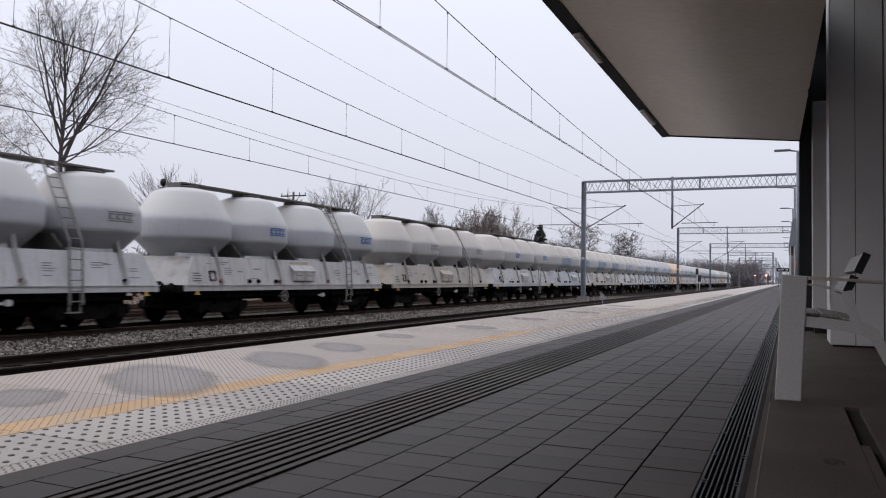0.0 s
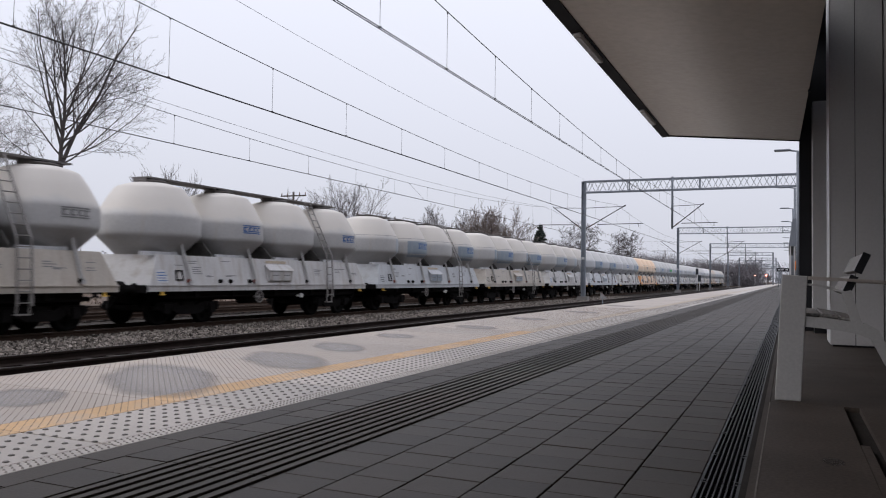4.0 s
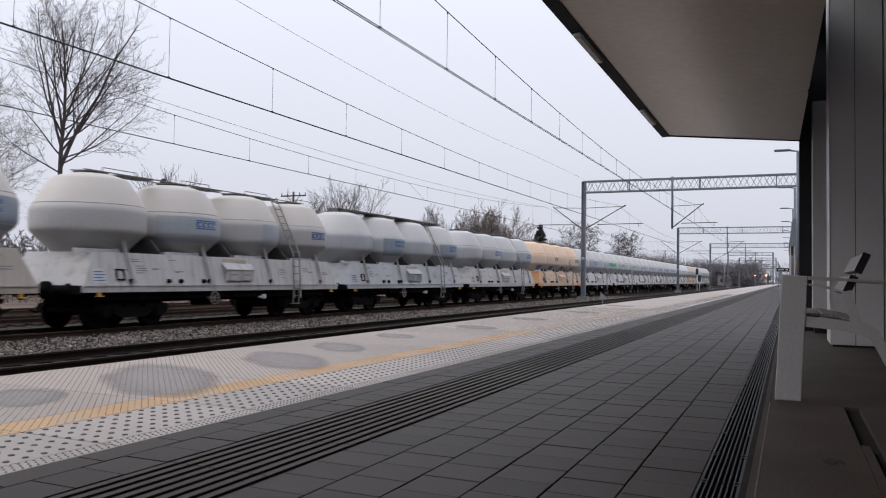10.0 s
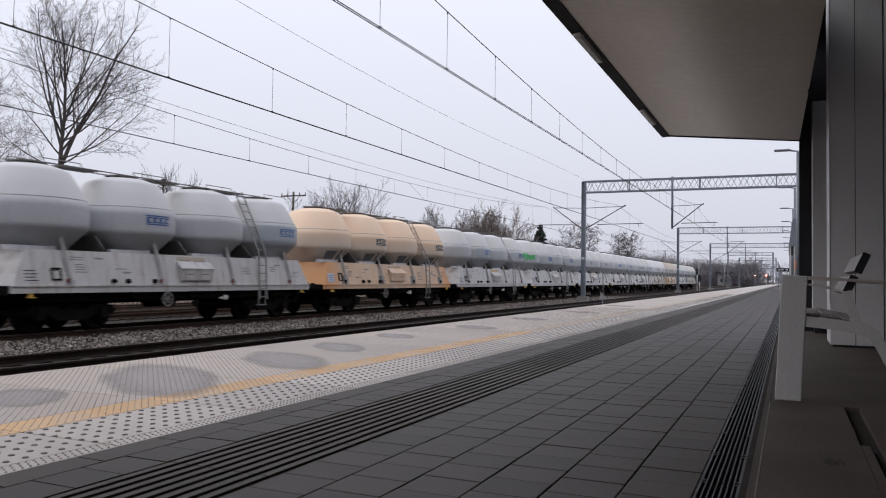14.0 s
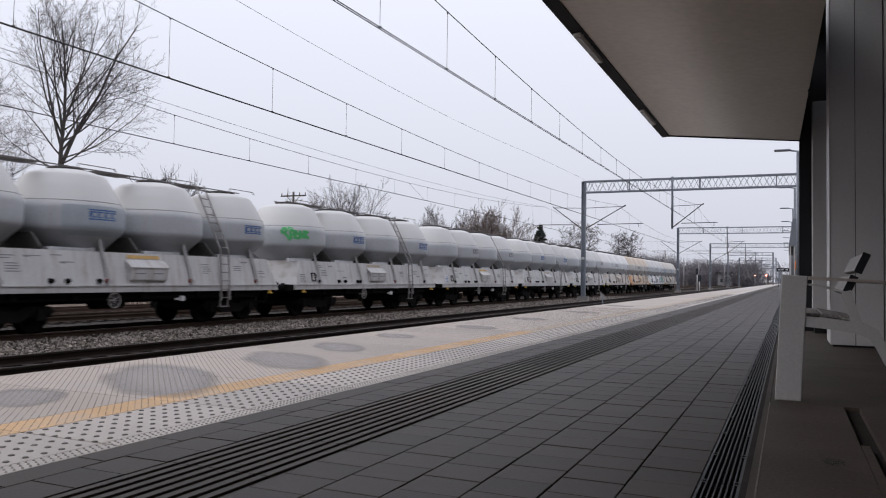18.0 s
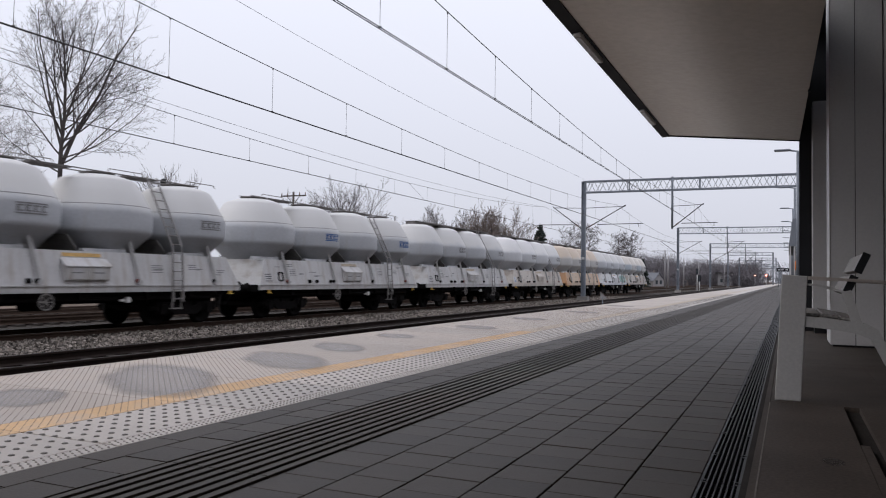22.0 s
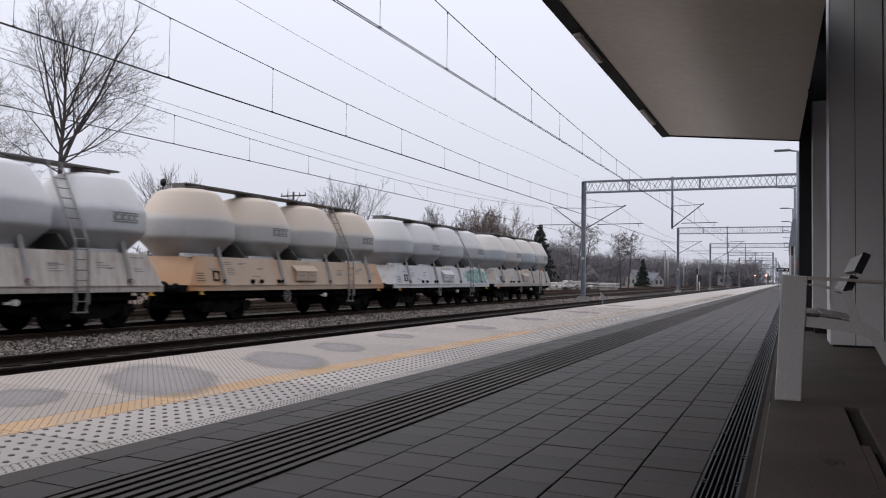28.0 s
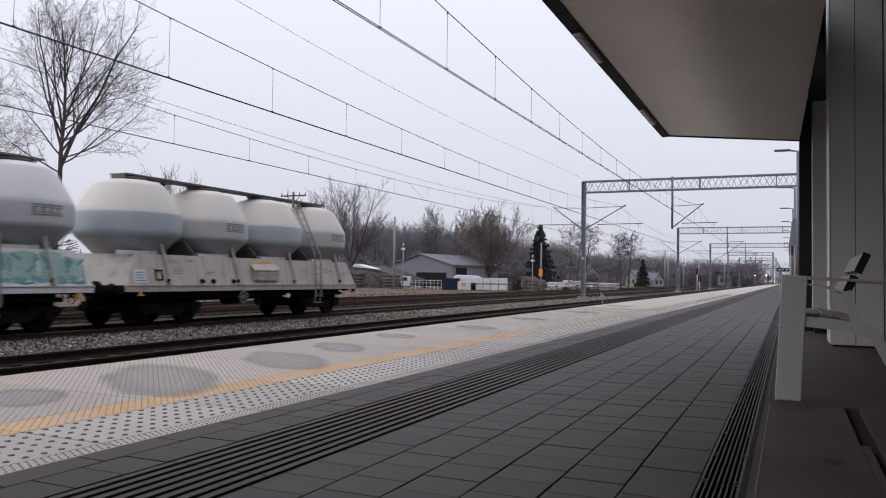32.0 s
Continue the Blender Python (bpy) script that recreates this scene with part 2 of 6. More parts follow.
SLEEPER = bmesh.new()
box(SLEEPER, (0, 0, -0.08), (2.5, 0.26, 0.18), taper=(0.98, 0.8))
SLEEPER = mesh_of("sleeper", SLEEPER, M_SLEEPER)
for k, ax in enumerate(AXIS + (-27.6,)):
    tr = empty("railway_track", (ax, 0, RAIL_Z - 0.172))
    tagged(tr, "brown steel rails on concrete sleepers in ballast", "railway track", "tracks", kind="structure")
    for sx in (-0.7535, 0.7535):
        bm = bmesh.new()
        prism(bm, [(sx + x, z) for x, z in rail_profile()], 1, -60, 900)
        part("rail", bm, M_RAIL if k < 2 else M_RAIL_RUST, tr, "rust-brown steel rail")
        bm = bmesh.new()
        slab(bm, (sx - 0.024, -60, 0.1725), (sx + 0.024, 900, 0.1765))
        part("rail_head", bm, M_RAIL_TOP if k < 3 else M_RAIL_RUST, tr, "polished running surface")
    if k in (1, 2):
        for i in range(70):
            share("sleeper", SLEEPER, tr, (0, 6 + 0.62 * i, 0))
    vs, fs = [], []
    for i in range(120):
        add_box(vs, fs, (-1.2, 6 + 0.62 * (i + (70 if k in (1, 2) else 0)), -0.16), (1.2, 6.26 + 0.62 * (i + (70 if k in (1, 2) else 0)), 0.005))
    ob = joined("sleeper_row", vs, fs, M_SLEEPER, tr)
    ob["kind"] = "stuff"

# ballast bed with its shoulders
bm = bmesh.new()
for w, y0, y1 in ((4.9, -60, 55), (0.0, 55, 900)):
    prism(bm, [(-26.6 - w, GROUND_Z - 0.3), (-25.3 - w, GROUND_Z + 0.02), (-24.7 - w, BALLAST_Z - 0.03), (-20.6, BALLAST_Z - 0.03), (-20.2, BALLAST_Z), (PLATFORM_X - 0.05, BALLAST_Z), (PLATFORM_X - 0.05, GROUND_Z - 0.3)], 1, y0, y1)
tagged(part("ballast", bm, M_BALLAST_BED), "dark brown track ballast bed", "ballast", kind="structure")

# loose stones on the bed between the tracks
rng = random.Random(5)
STONE = [(-1, -1, -1), (1, -0.8, -1), (0.9, 1, -0.9), (-0.8, 0.9, -1), (-0.6, -0.7, 0.8), (0.7, -0.5, 1), (0.5, 0.6, 0.7), (-0.7, 0.5, 1)]


def stones(name, n, x0, x1, y0, y1, z, size, far_power=1.6):
    vs, fs = [], []
    for i in range(n):
        y = y0 + (y1 - y0) * rng.random() ** far_power
        x = rng.uniform(x0, x1)
        s = rng.uniform(0.5, 1.0) * size * (1 + 0.008 * y)
        q = Euler((rng.uniform(0, 6), rng.uniform(0, 6), rng.uniform(0, 6))).to_matrix()
        k = len(vs)
        zz = z + rng.uniform(-0.01, 0.03)
        for p in STONE:
            v = q @ Vector((p[0] * s * rng.uniform(0.7, 1.1), p[1] * s, p[2] * s * 0.7))
            vs.append((x + v.x, y + v.y, zz + v.z))
        fs += [tuple(k + j for j in f) for f in CUBE_F]
    ob = joined(name, vs, fs, M_BALLAST)
    return tagged(ob, "pale grey crushed-stone ballast between the rails", "ballast", kind="stuff")


stones("ballast_stones", 30000, -16.55, -12.65, 6, 75, BALLAST_Z + 0.03, 0.042)
stones("ballast_stones", 5000, -19.9, -18.3, 14, 75, BALLAST_Z, 0.04)

# ---- platform ----
plat = empty("platform")
tagged(plat, "station platform with pale edge slabs, tactile paving and dark pavers", "platform", kind="structure")
bm = bmesh.new()
slab(bm, (PLATFORM_X, -40, -1.4), (-0.308, 400, -0.03))
slab(bm, (-0.165, -40, -1.4), (40, 400, -0.03))
slab(bm, (-0.308, -40, -1.4), (-0.165, 400, -0.2))
part("base", bm, M_JOINT, plat)

# pale edge slabs, one metre long each, in two lanes with the yellow line between
PALE_L = 1.0
JOINT_Y = 2.52
bm = bmesh.new()
box(bm, (0, 0, -0.02), (1.605, PALE_L - 0.008, 0.04))
soften(bm, 0.003)
PALE_A = mesh_of("edge_slab", bm, M_PALE)
bm = bmesh.new()
box(bm, (0, 0, -0.02), (0.615, PALE_L - 0.012, 0.04))
soften(bm, 0.003)
PALE_B = mesh_of("tactile_slab", bm, M_PALE_GREY)
bm = bmesh.new()
box(bm, (0, 0, -0.02), (0.246, PALE_L - 0.004, 0.0402))
YEL = mesh_of("yellow_line", bm, M_YELLOW)
YEL_WORN = YEL.copy()
YEL_WORN.materials.clear()
YEL_WORN.materials.append(M_YELLOW_WORN)
for i in range(-12, 60):
    share("edge_slab", PALE_A, plat, (-4.316, JOINT_Y + PALE_L * (i + 0.5), 0))
    share("yellow_line", YEL if i < 8 else YEL_WORN, plat, (-3.385, JOINT_Y + PALE_L * (i + 0.5), 0))
    share("tactile_slab", PALE_B, plat, (-2.949, JOINT_Y + PALE_L * (i + 0.5), 0))
# far edge lane is painted grey, standing in for the grazing sky reflection
bm = bmesh.new()
for x0, x1 in ((-5.12, -3.51), (-3.258, -2.64)):
    slab(bm, (x0, 62.52, -0.04), (x1, 400, 0))
part("edge_paving", bm, M_PALE_GREY, plat)
bm = bmesh.new()
slab(bm, (-3.508, 62.52, -0.04), (-3.262, 400, 0))
part("yellow_line", bm, M_YELLOW_WORN, plat)

# domes of the warning strip
vs, fs = [], []
NC = 6
for c in range(6):
    for r in range(0, 560):
        y = 0.4 + 0.085 * r
        x = -3.215 + 0.083 * c
        k = len(vs)
        for rad, z in ((0.015, 0.0), (0.0105, 0.005)):
            for j in range(NC):
                vs.append((x + rad * math.cos(j * 2 * math.pi / NC), y + rad * math.sin(j * 2 * math.pi / NC), z))
        for j in range(NC):
            fs.append((k + j, k + (j + 1) % NC, k + NC + (j + 1) % NC, k + NC + j))
        fs.append(tuple(k + NC + j for j in range(NC)))
joined("tactile_domes", vs, fs, M_DOME, plat)["kind"] = "stuff"
# small studs of the strip's border and of the edge zone
vs, fs = [], []
def stud(x, y, a, b, z=0.004):
    k = len(vs)
    vs.extend([(x - a, y, 0), (x, y - b, 0), (x + a, y, 0), (x, y + b, 0), (x - a * 0.6, y, z), (x, y - b * 0.6, z), (x + a * 0.6, y, z), (x, y + b * 0.6, z)])
    fs.extend([(k + 4, k + 5, k + 6, k + 7), (k, k + 1, k + 5, k + 4), (k + 1, k + 2, k + 6, k + 5), (k + 2, k + 3, k + 7, k + 6), (k + 3, k, k + 4, k + 7)])
for r in range(0, 620):
    for c in range(3):
        stud(-2.73 + 0.034 * c, 0.4 + 0.034 * r + (0.017 if c % 2 else 0), 0.008, 0.007)
joined("border_studs", vs, fs, M_BORDER_STUD, plat)["kind"] = "stuff"
vs, fs = [], []
for r in range(0, 400):
    for c in range(72):
        x, y = -5.06 + 0.025 * c, 0.8 + 0.05 * r + (0.025 if c % 2 else 0)
        k = len(vs)
        vs.extend([(x - 0.0052, y, 0), (x, y - 0.0052, 0), (x + 0.0052, y, 0), (x, y + 0.0052, 0), (x, y, 0.003)])
        fs.extend([(k, k + 1, k + 4), (k + 1, k + 2, k + 4), (k + 2, k + 3, k + 4), (k + 3, k, k + 4)])
joined("edge_studs", vs, fs, M_STUD, plat)["kind"] = "stuff"
# the groove beside the border
vs, fs = [], []
k = len(vs)
vs.extend([(-2.752, 0.4, 0.001), (-2.747, 0.4, 0.001), (-2.747, 40, 0.001), (-2.752, 40, 0.001)])
fs.append((k, k + 1, k + 2, k + 3))
joined("border_groove", vs, fs, M_STUD, plat)

# dark pavers
TW, TL = 0.2403, 0.215
bm = bmesh.new()
box(bm, (0, 0, -0.02), (TW - 0.0055, TL - 0.0055, 0.04))
soften(bm, 0.002)
PAVER = mesh_of("paver", bm, M_DARK_TILE)
cols = [(-1.75 + TW * c, TW) for c in range(6)]
vs, fs = [], []
for c, (x0, w) in enumerate(cols):
    off = 0.095 if c % 2 else 0.0
    for r in range(-52, 420):
        y = 1.82 + off + TL * r
        if 0 <= r < 42:
            share("paver", PAVER, plat, (x0 + w / 2, y + TL / 2, rng.uniform(-0.0012, 0.0012)))
        else:
            add_box(vs, fs, (x0 + 0.0035, y + 0.003, -0.04), (x0 + w - 0.0035, y + TL - 0.003, rng.uniform(-0.001, 0.001)))
for c, (x0, w) in enumerate(((-2.64, 0.16), (-2.48, 0.225))):
    L = (0.43, 0.215)[c]
    for r in range(-int(10 / L), int(90 / L)):
        y = 0.57 + 0.1 * c + L * r
        add_box(vs, fs, (x0 + 0.004, y + 0.004, -0.04), (x0 + w - 0.004, y + L - 0.004, rng.uniform(-0.001, 0.001)))
joined("paver_field", vs, fs, M_DARK_TILE_FAR, plat)["kind"] = "stuff"
bm = bmesh.new()
slab(bm, (-1.748, 92.1, -0.04), (-0.303, 400, 0))
slab(bm, (-2.638, 90.6, -0.04), (-2.262, 400, 0))
part("paver_far", bm, M_DARK_TILE_FAR, plat)

# grooved guide strip: ribs between eight grooves
RIB_L = 0.6
bm = bmesh.new()
for g in range(8):
    box(bm, (-2.27 + 0.062 * (g + 0.5) + 0.012, 0, -0.015), (0.040, RIB_L - 0.006, 0.03), taper=(0.85, 1))
box(bm, (-2.01, 0, -0.022), (0.51, RIB_L - 0.004, 0.024))
GUIDE = mesh_of("guide_tile", bm, M_GROOVE)
for i in range(-17, 120):
    share("guide_tile", GUIDE, plat, (0, 0.6 + RIB_L * (i + 0.5), 0))
bm = bmesh.new()
for g in range(8):
    box(bm, (-2.27 + 0.062 * (g + 0.5) + 0.012, 236.3, -0.015), (0.040, 327.4, 0.03), taper=(0.85, 1))
box(bm, (-2.01, 236.3, -0.022), (0.51, 327.4, 0.024))
part("guide_strip", bm, M_GROOVE, plat)

# drain channel with its grate
drain = empty("drain_channel")
tagged(drain, "black cast-iron slotted drainage grate set in the platform", "drain", kind="structure")
bm = bmesh.new()
for x in (-0.303, -0.169):
    box(bm, (x, 0.2495, -0.012), (0.010, 0.495, 0.022))
for k in range(6):
    box(bm, (-0.284 + 0.0193 * k, 0.2495, -0.012), (0.006, 0.495, 0.016))
for k in range(13):
    box(bm, (-0.236, 0.018 + 0.0385 * k, -0.030), (0.124, 0.007, 0.008))
for k in (0, 12):
    for x in (-0.294, -0.178):
        box(bm, (x, 0.018 + 0.0385 * k, -0.006), (0.014, 0.016, 0.010))
GRATE = mesh_of("grate", bm, M_DRAIN)
for i in range(-22, 80):
    share("grate", GRATE, drain, (0, 1.6 + 0.5 * i, 0))
bm = bmesh.new()
slab(bm, (-0.1645, -9.0, -0.05), (-0.141, 90, -0.002))
part("channel_frame", bm, M_JOINT, drain, "black iron channel edge")
bm = bmesh.new()
slab(bm, (-0.299, 41.6, -0.03), (-0.166, 200, -0.006))
part("grate_far", bm, M_DRAIN, drain)

# waiting-area floor beside the drain
bm = bmesh.new()
slab(bm, (-0.140, -9.0, -0.04), (-0.112, 90, 0))
part("kerb_strip", bm, M_FLOOR2, plat)
bm = bmesh.new()
slab(bm, (-0.1135, 1.5, -0.004), (-0.1075, 5.25, 0.002))
part("edge_trim", bm, M_TRIM, plat, "pale worn concrete arris")
bm = bmesh.new()
slab(bm, (-0.108, -9.0, -0.04), (0.300, 5.3, 0.0))
slab(bm, (-0.108, 5.304, -0.04), (0.60, 8.0, 0.0))
slab(bm, (0.385, -9.0, -0.04), (4.0, 5.3, 0.0))
slab(bm, (0.604, 5.304, -0.04), (4.0, 8.0, 0.0))
slab(bm, (-0.108, 8.004, -0.04), (4.0, 30, 0.0))
slab(bm, (-0.108, 30.004, -0.04), (30, 200, 0.0))
slab(bm, (0.302, -9.0, -0.04), (0.34, 4.1, -0.001))
part("floor_slab", bm, M_FLOOR2, plat, "brown-grey smooth concrete slabs")


def film_paint(name, core, rim, most):
    """A thin film that fades out at an uneven edge, darker along its rim."""
    m = bpy.data.materials.new(name)
    m.use_nodes = True
    n, l = m.node_tree.nodes, m.node_tree.links
    b, out = n["Principled BSDF"], n["Material Output"]
    b.inputs["Roughness"].default_value = 0.6
    tc, no, ln, add = n.new("ShaderNodeTexCoord"), n.new("ShaderNodeTexNoise"), n.new("ShaderNodeVectorMath"), n.new("ShaderNodeMath")
    no.inputs["Scale"].default_value, no.inputs["Detail"].default_value = 1.7, 5
    ln.operation, add.operation = "LENGTH", "MULTIPLY_ADD"
    l.new(tc.outputs["Object"], no.inputs["Vector"])
    l.new(tc.outputs["Object"], ln.inputs[0])
    l.new(no.outputs["Fac"], add.inputs[0])
    add.inputs[1].default_value = 0.42
    l.new(ln.outputs["Value"], add.inputs[2])
    tone, fade = n.new("ShaderNodeValToRGB"), n.new("ShaderNodeValToRGB")
    tone.color_ramp.elements[0].position, tone.color_ramp.elements[0].color = 0.70, (*core, 1)
    tone.color_ramp.elements[1].position, tone.color_ramp.elements[1].color = 0.98, (*rim, 1)
    fade.color_ramp.elements[0].position, fade.color_ramp.elements[0].color = 0.55, (most * 0.75,) * 3 + (1,)
    fade.color_ramp.elements[1].position, fade.color_ramp.elements[1].color = 1.12, (0, 0, 0, 1)
    e = fade.color_ramp.elements.new(0.82)
    e.color = (most, most, most, 1)
    sc = n.new("ShaderNodeMath")
    sc.operation = "MULTIPLY"
    sc.inputs[1].default_value = 1 / 1.12
    l.new(add.outputs[0], sc.inputs[0])
    for e in fade.color_ramp.elements:
        e.position = min(1.0, e.position / 1.12)
    for e in tone.color_ramp.elements:
        e.position = e.position / 1.12
    l.new(sc.outputs[0], tone.inputs["Fac"])
    l.new(sc.outputs[0], fade.inputs["Fac"])
    l.new(tone.outputs["Color"], b.inputs["Base Color"])
    l.new(fade.outputs["Color"], b.inputs["Alpha"])
    return m


M_MOIRE = film_paint("moire_film", (0.285, 0.28, 0.285), (0.20, 0.172, 0.15), 0.46)
M_SMUDGE = film_paint("dark_smudge", (0.030, 0.024, 0.020), (0.042, 0.033, 0.028), 0.7)


def soft_oval(cx, cy, rx, ry, turn, material):
    """A flat soft-edged oval on the slabs."""
    bm = bmesh.new()
    bm.faces.new([bm.verts.new((1.05 * math.cos(i * math.pi / 20), 1.05 * math.sin(i * math.pi / 20), 0)) for i in range(40)])
    ob = part("soft_oval", bm, material, plat, "faint soft-edged oval patch")
    ob.matrix_basis = Matrix.Translation((cx, cy, 0.0022)) @ Matrix.Rotation(turn, 4, "Z") @ Matrix.Diagonal((rx, ry, 1, 1))

# faint blue-grey ovals stand in for moire of the fine stud lattice
for cx, cy, rx, ry, t in ((-4.15, 3.2, 0.52, 0.34, -0.73), (-4.08, 4.25, 1.30, 0.52, -0.73), (-4.05, 5.7, 1.05, 0.46, -0.75), (-4.3, 7.0, 0.75, 0.34, -0.8),
                          (-4.52, 8.7, 0.55, 0.32, -0.8), (-4.3, 10.9, 0.7, 0.38, -0.8), (-4.4, 13.8, 0.7, 0.4, -0.85), (-4.3, 17.4, 0.8, 0.45, -0.9), (-4.4, 22.2, 0.9, 0.45, -0.9)):
    soft_oval(cx, cy, rx, ry, t, M_MOIRE)
soft_oval(0.17, 3.66, 0.06, 0.10, 0.1, M_SMUDGE)

# ---- cement wagons ----
def wagon_paint(name, base, dirt, amount, rough=0.5, scale=1.6):
    return mat(name, base, rough, scale=0.9, fine=14, dark=0.90, bump=0.04, stain=dirt, stain_amount=amount, stain_scale=scale, streak=True)


DIRT = (0.22, 0.18, 0.14)


def wear_or_light_blend(m, dust, z0, z1, axis="Z", most=0.85):
    """Blends in dust, rust or a paler top-lit tone beyond a height (or, with axis Y, towards both ends), with an uneven
    edge.
    """
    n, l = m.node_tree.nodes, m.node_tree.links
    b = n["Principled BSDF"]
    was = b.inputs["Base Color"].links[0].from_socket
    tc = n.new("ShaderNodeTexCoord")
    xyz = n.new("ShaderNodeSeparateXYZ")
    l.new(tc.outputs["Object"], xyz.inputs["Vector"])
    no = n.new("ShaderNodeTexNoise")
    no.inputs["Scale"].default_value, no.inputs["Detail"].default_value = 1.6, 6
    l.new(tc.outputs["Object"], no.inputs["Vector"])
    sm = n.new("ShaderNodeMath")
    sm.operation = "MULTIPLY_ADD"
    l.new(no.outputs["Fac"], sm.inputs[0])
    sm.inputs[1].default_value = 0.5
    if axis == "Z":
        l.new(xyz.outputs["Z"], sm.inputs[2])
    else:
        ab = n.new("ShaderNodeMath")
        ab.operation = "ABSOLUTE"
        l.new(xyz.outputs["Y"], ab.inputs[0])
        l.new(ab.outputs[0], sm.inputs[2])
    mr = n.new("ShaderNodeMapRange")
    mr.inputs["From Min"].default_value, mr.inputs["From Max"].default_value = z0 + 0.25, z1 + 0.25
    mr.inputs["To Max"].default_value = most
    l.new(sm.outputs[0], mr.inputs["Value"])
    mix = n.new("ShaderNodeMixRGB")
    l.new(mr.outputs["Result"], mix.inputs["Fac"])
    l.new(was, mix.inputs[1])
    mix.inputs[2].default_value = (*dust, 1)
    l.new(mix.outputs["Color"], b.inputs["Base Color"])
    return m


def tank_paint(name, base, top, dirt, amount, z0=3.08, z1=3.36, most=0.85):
    """Cool paint on a tank's belly, warm cement dust over its shoulder; the tone step also paints in top light."""
    return wear_or_light_blend(wagon_paint(name, base, dirt, amount), top, z0, z1, most=most)


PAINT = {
    # white, bright, grey and cream: bellies darker than tops, standing in for overhead light
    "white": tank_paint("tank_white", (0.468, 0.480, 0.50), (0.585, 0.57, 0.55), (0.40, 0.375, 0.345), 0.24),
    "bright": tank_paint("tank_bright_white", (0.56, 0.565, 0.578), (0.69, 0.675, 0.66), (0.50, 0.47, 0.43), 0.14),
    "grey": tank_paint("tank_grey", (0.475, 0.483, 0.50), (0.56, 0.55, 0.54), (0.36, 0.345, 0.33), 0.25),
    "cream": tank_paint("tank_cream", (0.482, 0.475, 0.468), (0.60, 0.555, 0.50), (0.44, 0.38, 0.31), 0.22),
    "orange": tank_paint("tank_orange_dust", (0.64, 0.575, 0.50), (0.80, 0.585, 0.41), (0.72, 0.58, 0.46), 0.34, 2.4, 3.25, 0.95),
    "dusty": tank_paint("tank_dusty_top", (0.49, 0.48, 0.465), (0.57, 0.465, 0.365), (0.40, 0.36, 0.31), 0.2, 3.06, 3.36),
    "body_white": wagon_paint("body_white", (0.555, 0.545, 0.54), (0.33, 0.275, 0.225), 0.42),
    "body_bright": wagon_paint("body_bright", (0.61, 0.61, 0.62), (0.36, 0.325, 0.285), 0.34),
    "body_grey": wagon_paint("body_grey", (0.545, 0.53, 0.515), (0.27, 0.22, 0.18), 0.40),
    "body_dirty": wagon_paint("body_dirty_cream", (0.46, 0.415, 0.375), (0.24, 0.185, 0.14), 0.42),
    "body_cream": wagon_paint("body_cream", (0.49, 0.445, 0.39), (0.32, 0.245, 0.185), 0.36),
    "body_orange": wear_or_light_blend(wagon_paint("body_orange", (0.67, 0.455, 0.30), (0.64, 0.565, 0.485), 0.48, scale=0.55), (0.66, 0.31, 0.12), 4.2, 5.6, "Y"),
    "body_rust": wear_or_light_blend(wagon_paint("body_rust", (0.54, 0.43, 0.325), (0.57, 0.325, 0.175), 0.42, scale=0.55), (0.56, 0.27, 0.11), 4.5, 5.9, "Y"),
    "body_rusty": wagon_paint("body_rusty_white", (0.57, 0.525, 0.475), (0.31, 0.215, 0.155), 0.50, scale=2.2),
    "body_blue": wagon_paint("body_blueish", (0.51, 0.525, 0.545), (0.35, 0.335, 0.32), 0.34),
    "blue_band": wagon_paint("pale_blue_band", (0.285, 0.335, 0.385), (0.39, 0.40, 0.41), 0.42),
    "grey_blue": wagon_paint("grey_blue_band", (0.385, 0.425, 0.46), (0.45, 0.455, 0.46), 0.45),
}
M_UNDER = mat("near_black_underframe", (0.011, 0.010, 0.010), 0.85, scale=3, fine=40, dark=0.7, spec=0.05)
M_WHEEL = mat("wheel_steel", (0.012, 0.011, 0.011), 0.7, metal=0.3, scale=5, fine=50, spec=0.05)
# dark tone that stands for the shade between tanks
M_PARTITION = mat("shade_dark_partition", (0.10, 0.095, 0.09), 0.9, scale=3, fine=30, dark=0.6, spec=0.08)
M_SEAM = mat("dirty_weld_seam", (0.30, 0.29, 0.285), 0.7, scale=3, fine=30, dark=0.7)
M_BARE = mat("bare_grey_repair", (0.185, 0.185, 0.195), 0.7, scale=2, fine=30, dark=0.7)
M_WALKWAY = mat("walkway_grating", (0.13, 0.12, 0.115), 0.8, scale=3, fine=60)
M_LADDER = mat("ladder_grey_paint", (0.22, 0.205, 0.195), 0.7, scale=3, fine=40)
M_STRUT = mat("strut_paint", (0.44, 0.43, 0.42), 0.6, scale=2, fine=30, stain=DIRT, stain_amount=0.25)
M_MARK = mat("black_marking", (0.05, 0.05, 0.055), 0.7, scale=8, fine=60, bump=0)
M_FAINT = mat("worn_lettering", (0.235, 0.23, 0.23), 0.7, scale=8, fine=60, bump=0)
M_LOGO_NAVY = mat("navy_logo", (0.05, 0.085, 0.12), 0.6, scale=8, fine=60, bump=0)
M_LOGO_BLUE = mat("blue_logo", (0.055, 0.135, 0.34), 0.6, scale=8, fine=60, bump=0)
M_LOGO_GREEN = mat("green_logo", (0.05, 0.28, 0.20), 0.6, scale=8, fine=60, bump=0)
M_PLATE = mat("orange_dust_plate", (0.60, 0.38, 0.14), 0.7, scale=4, fine=40)
M_FAINT_PLATE = mat("faded_beige_plate", (0.44, 0.37, 0.28), 0.7, scale=4, fine=40)
M_WHITE_PLATE = mat("white_data_plate", (0.57, 0.575, 0.585), 0.5, scale=4, fine=40)
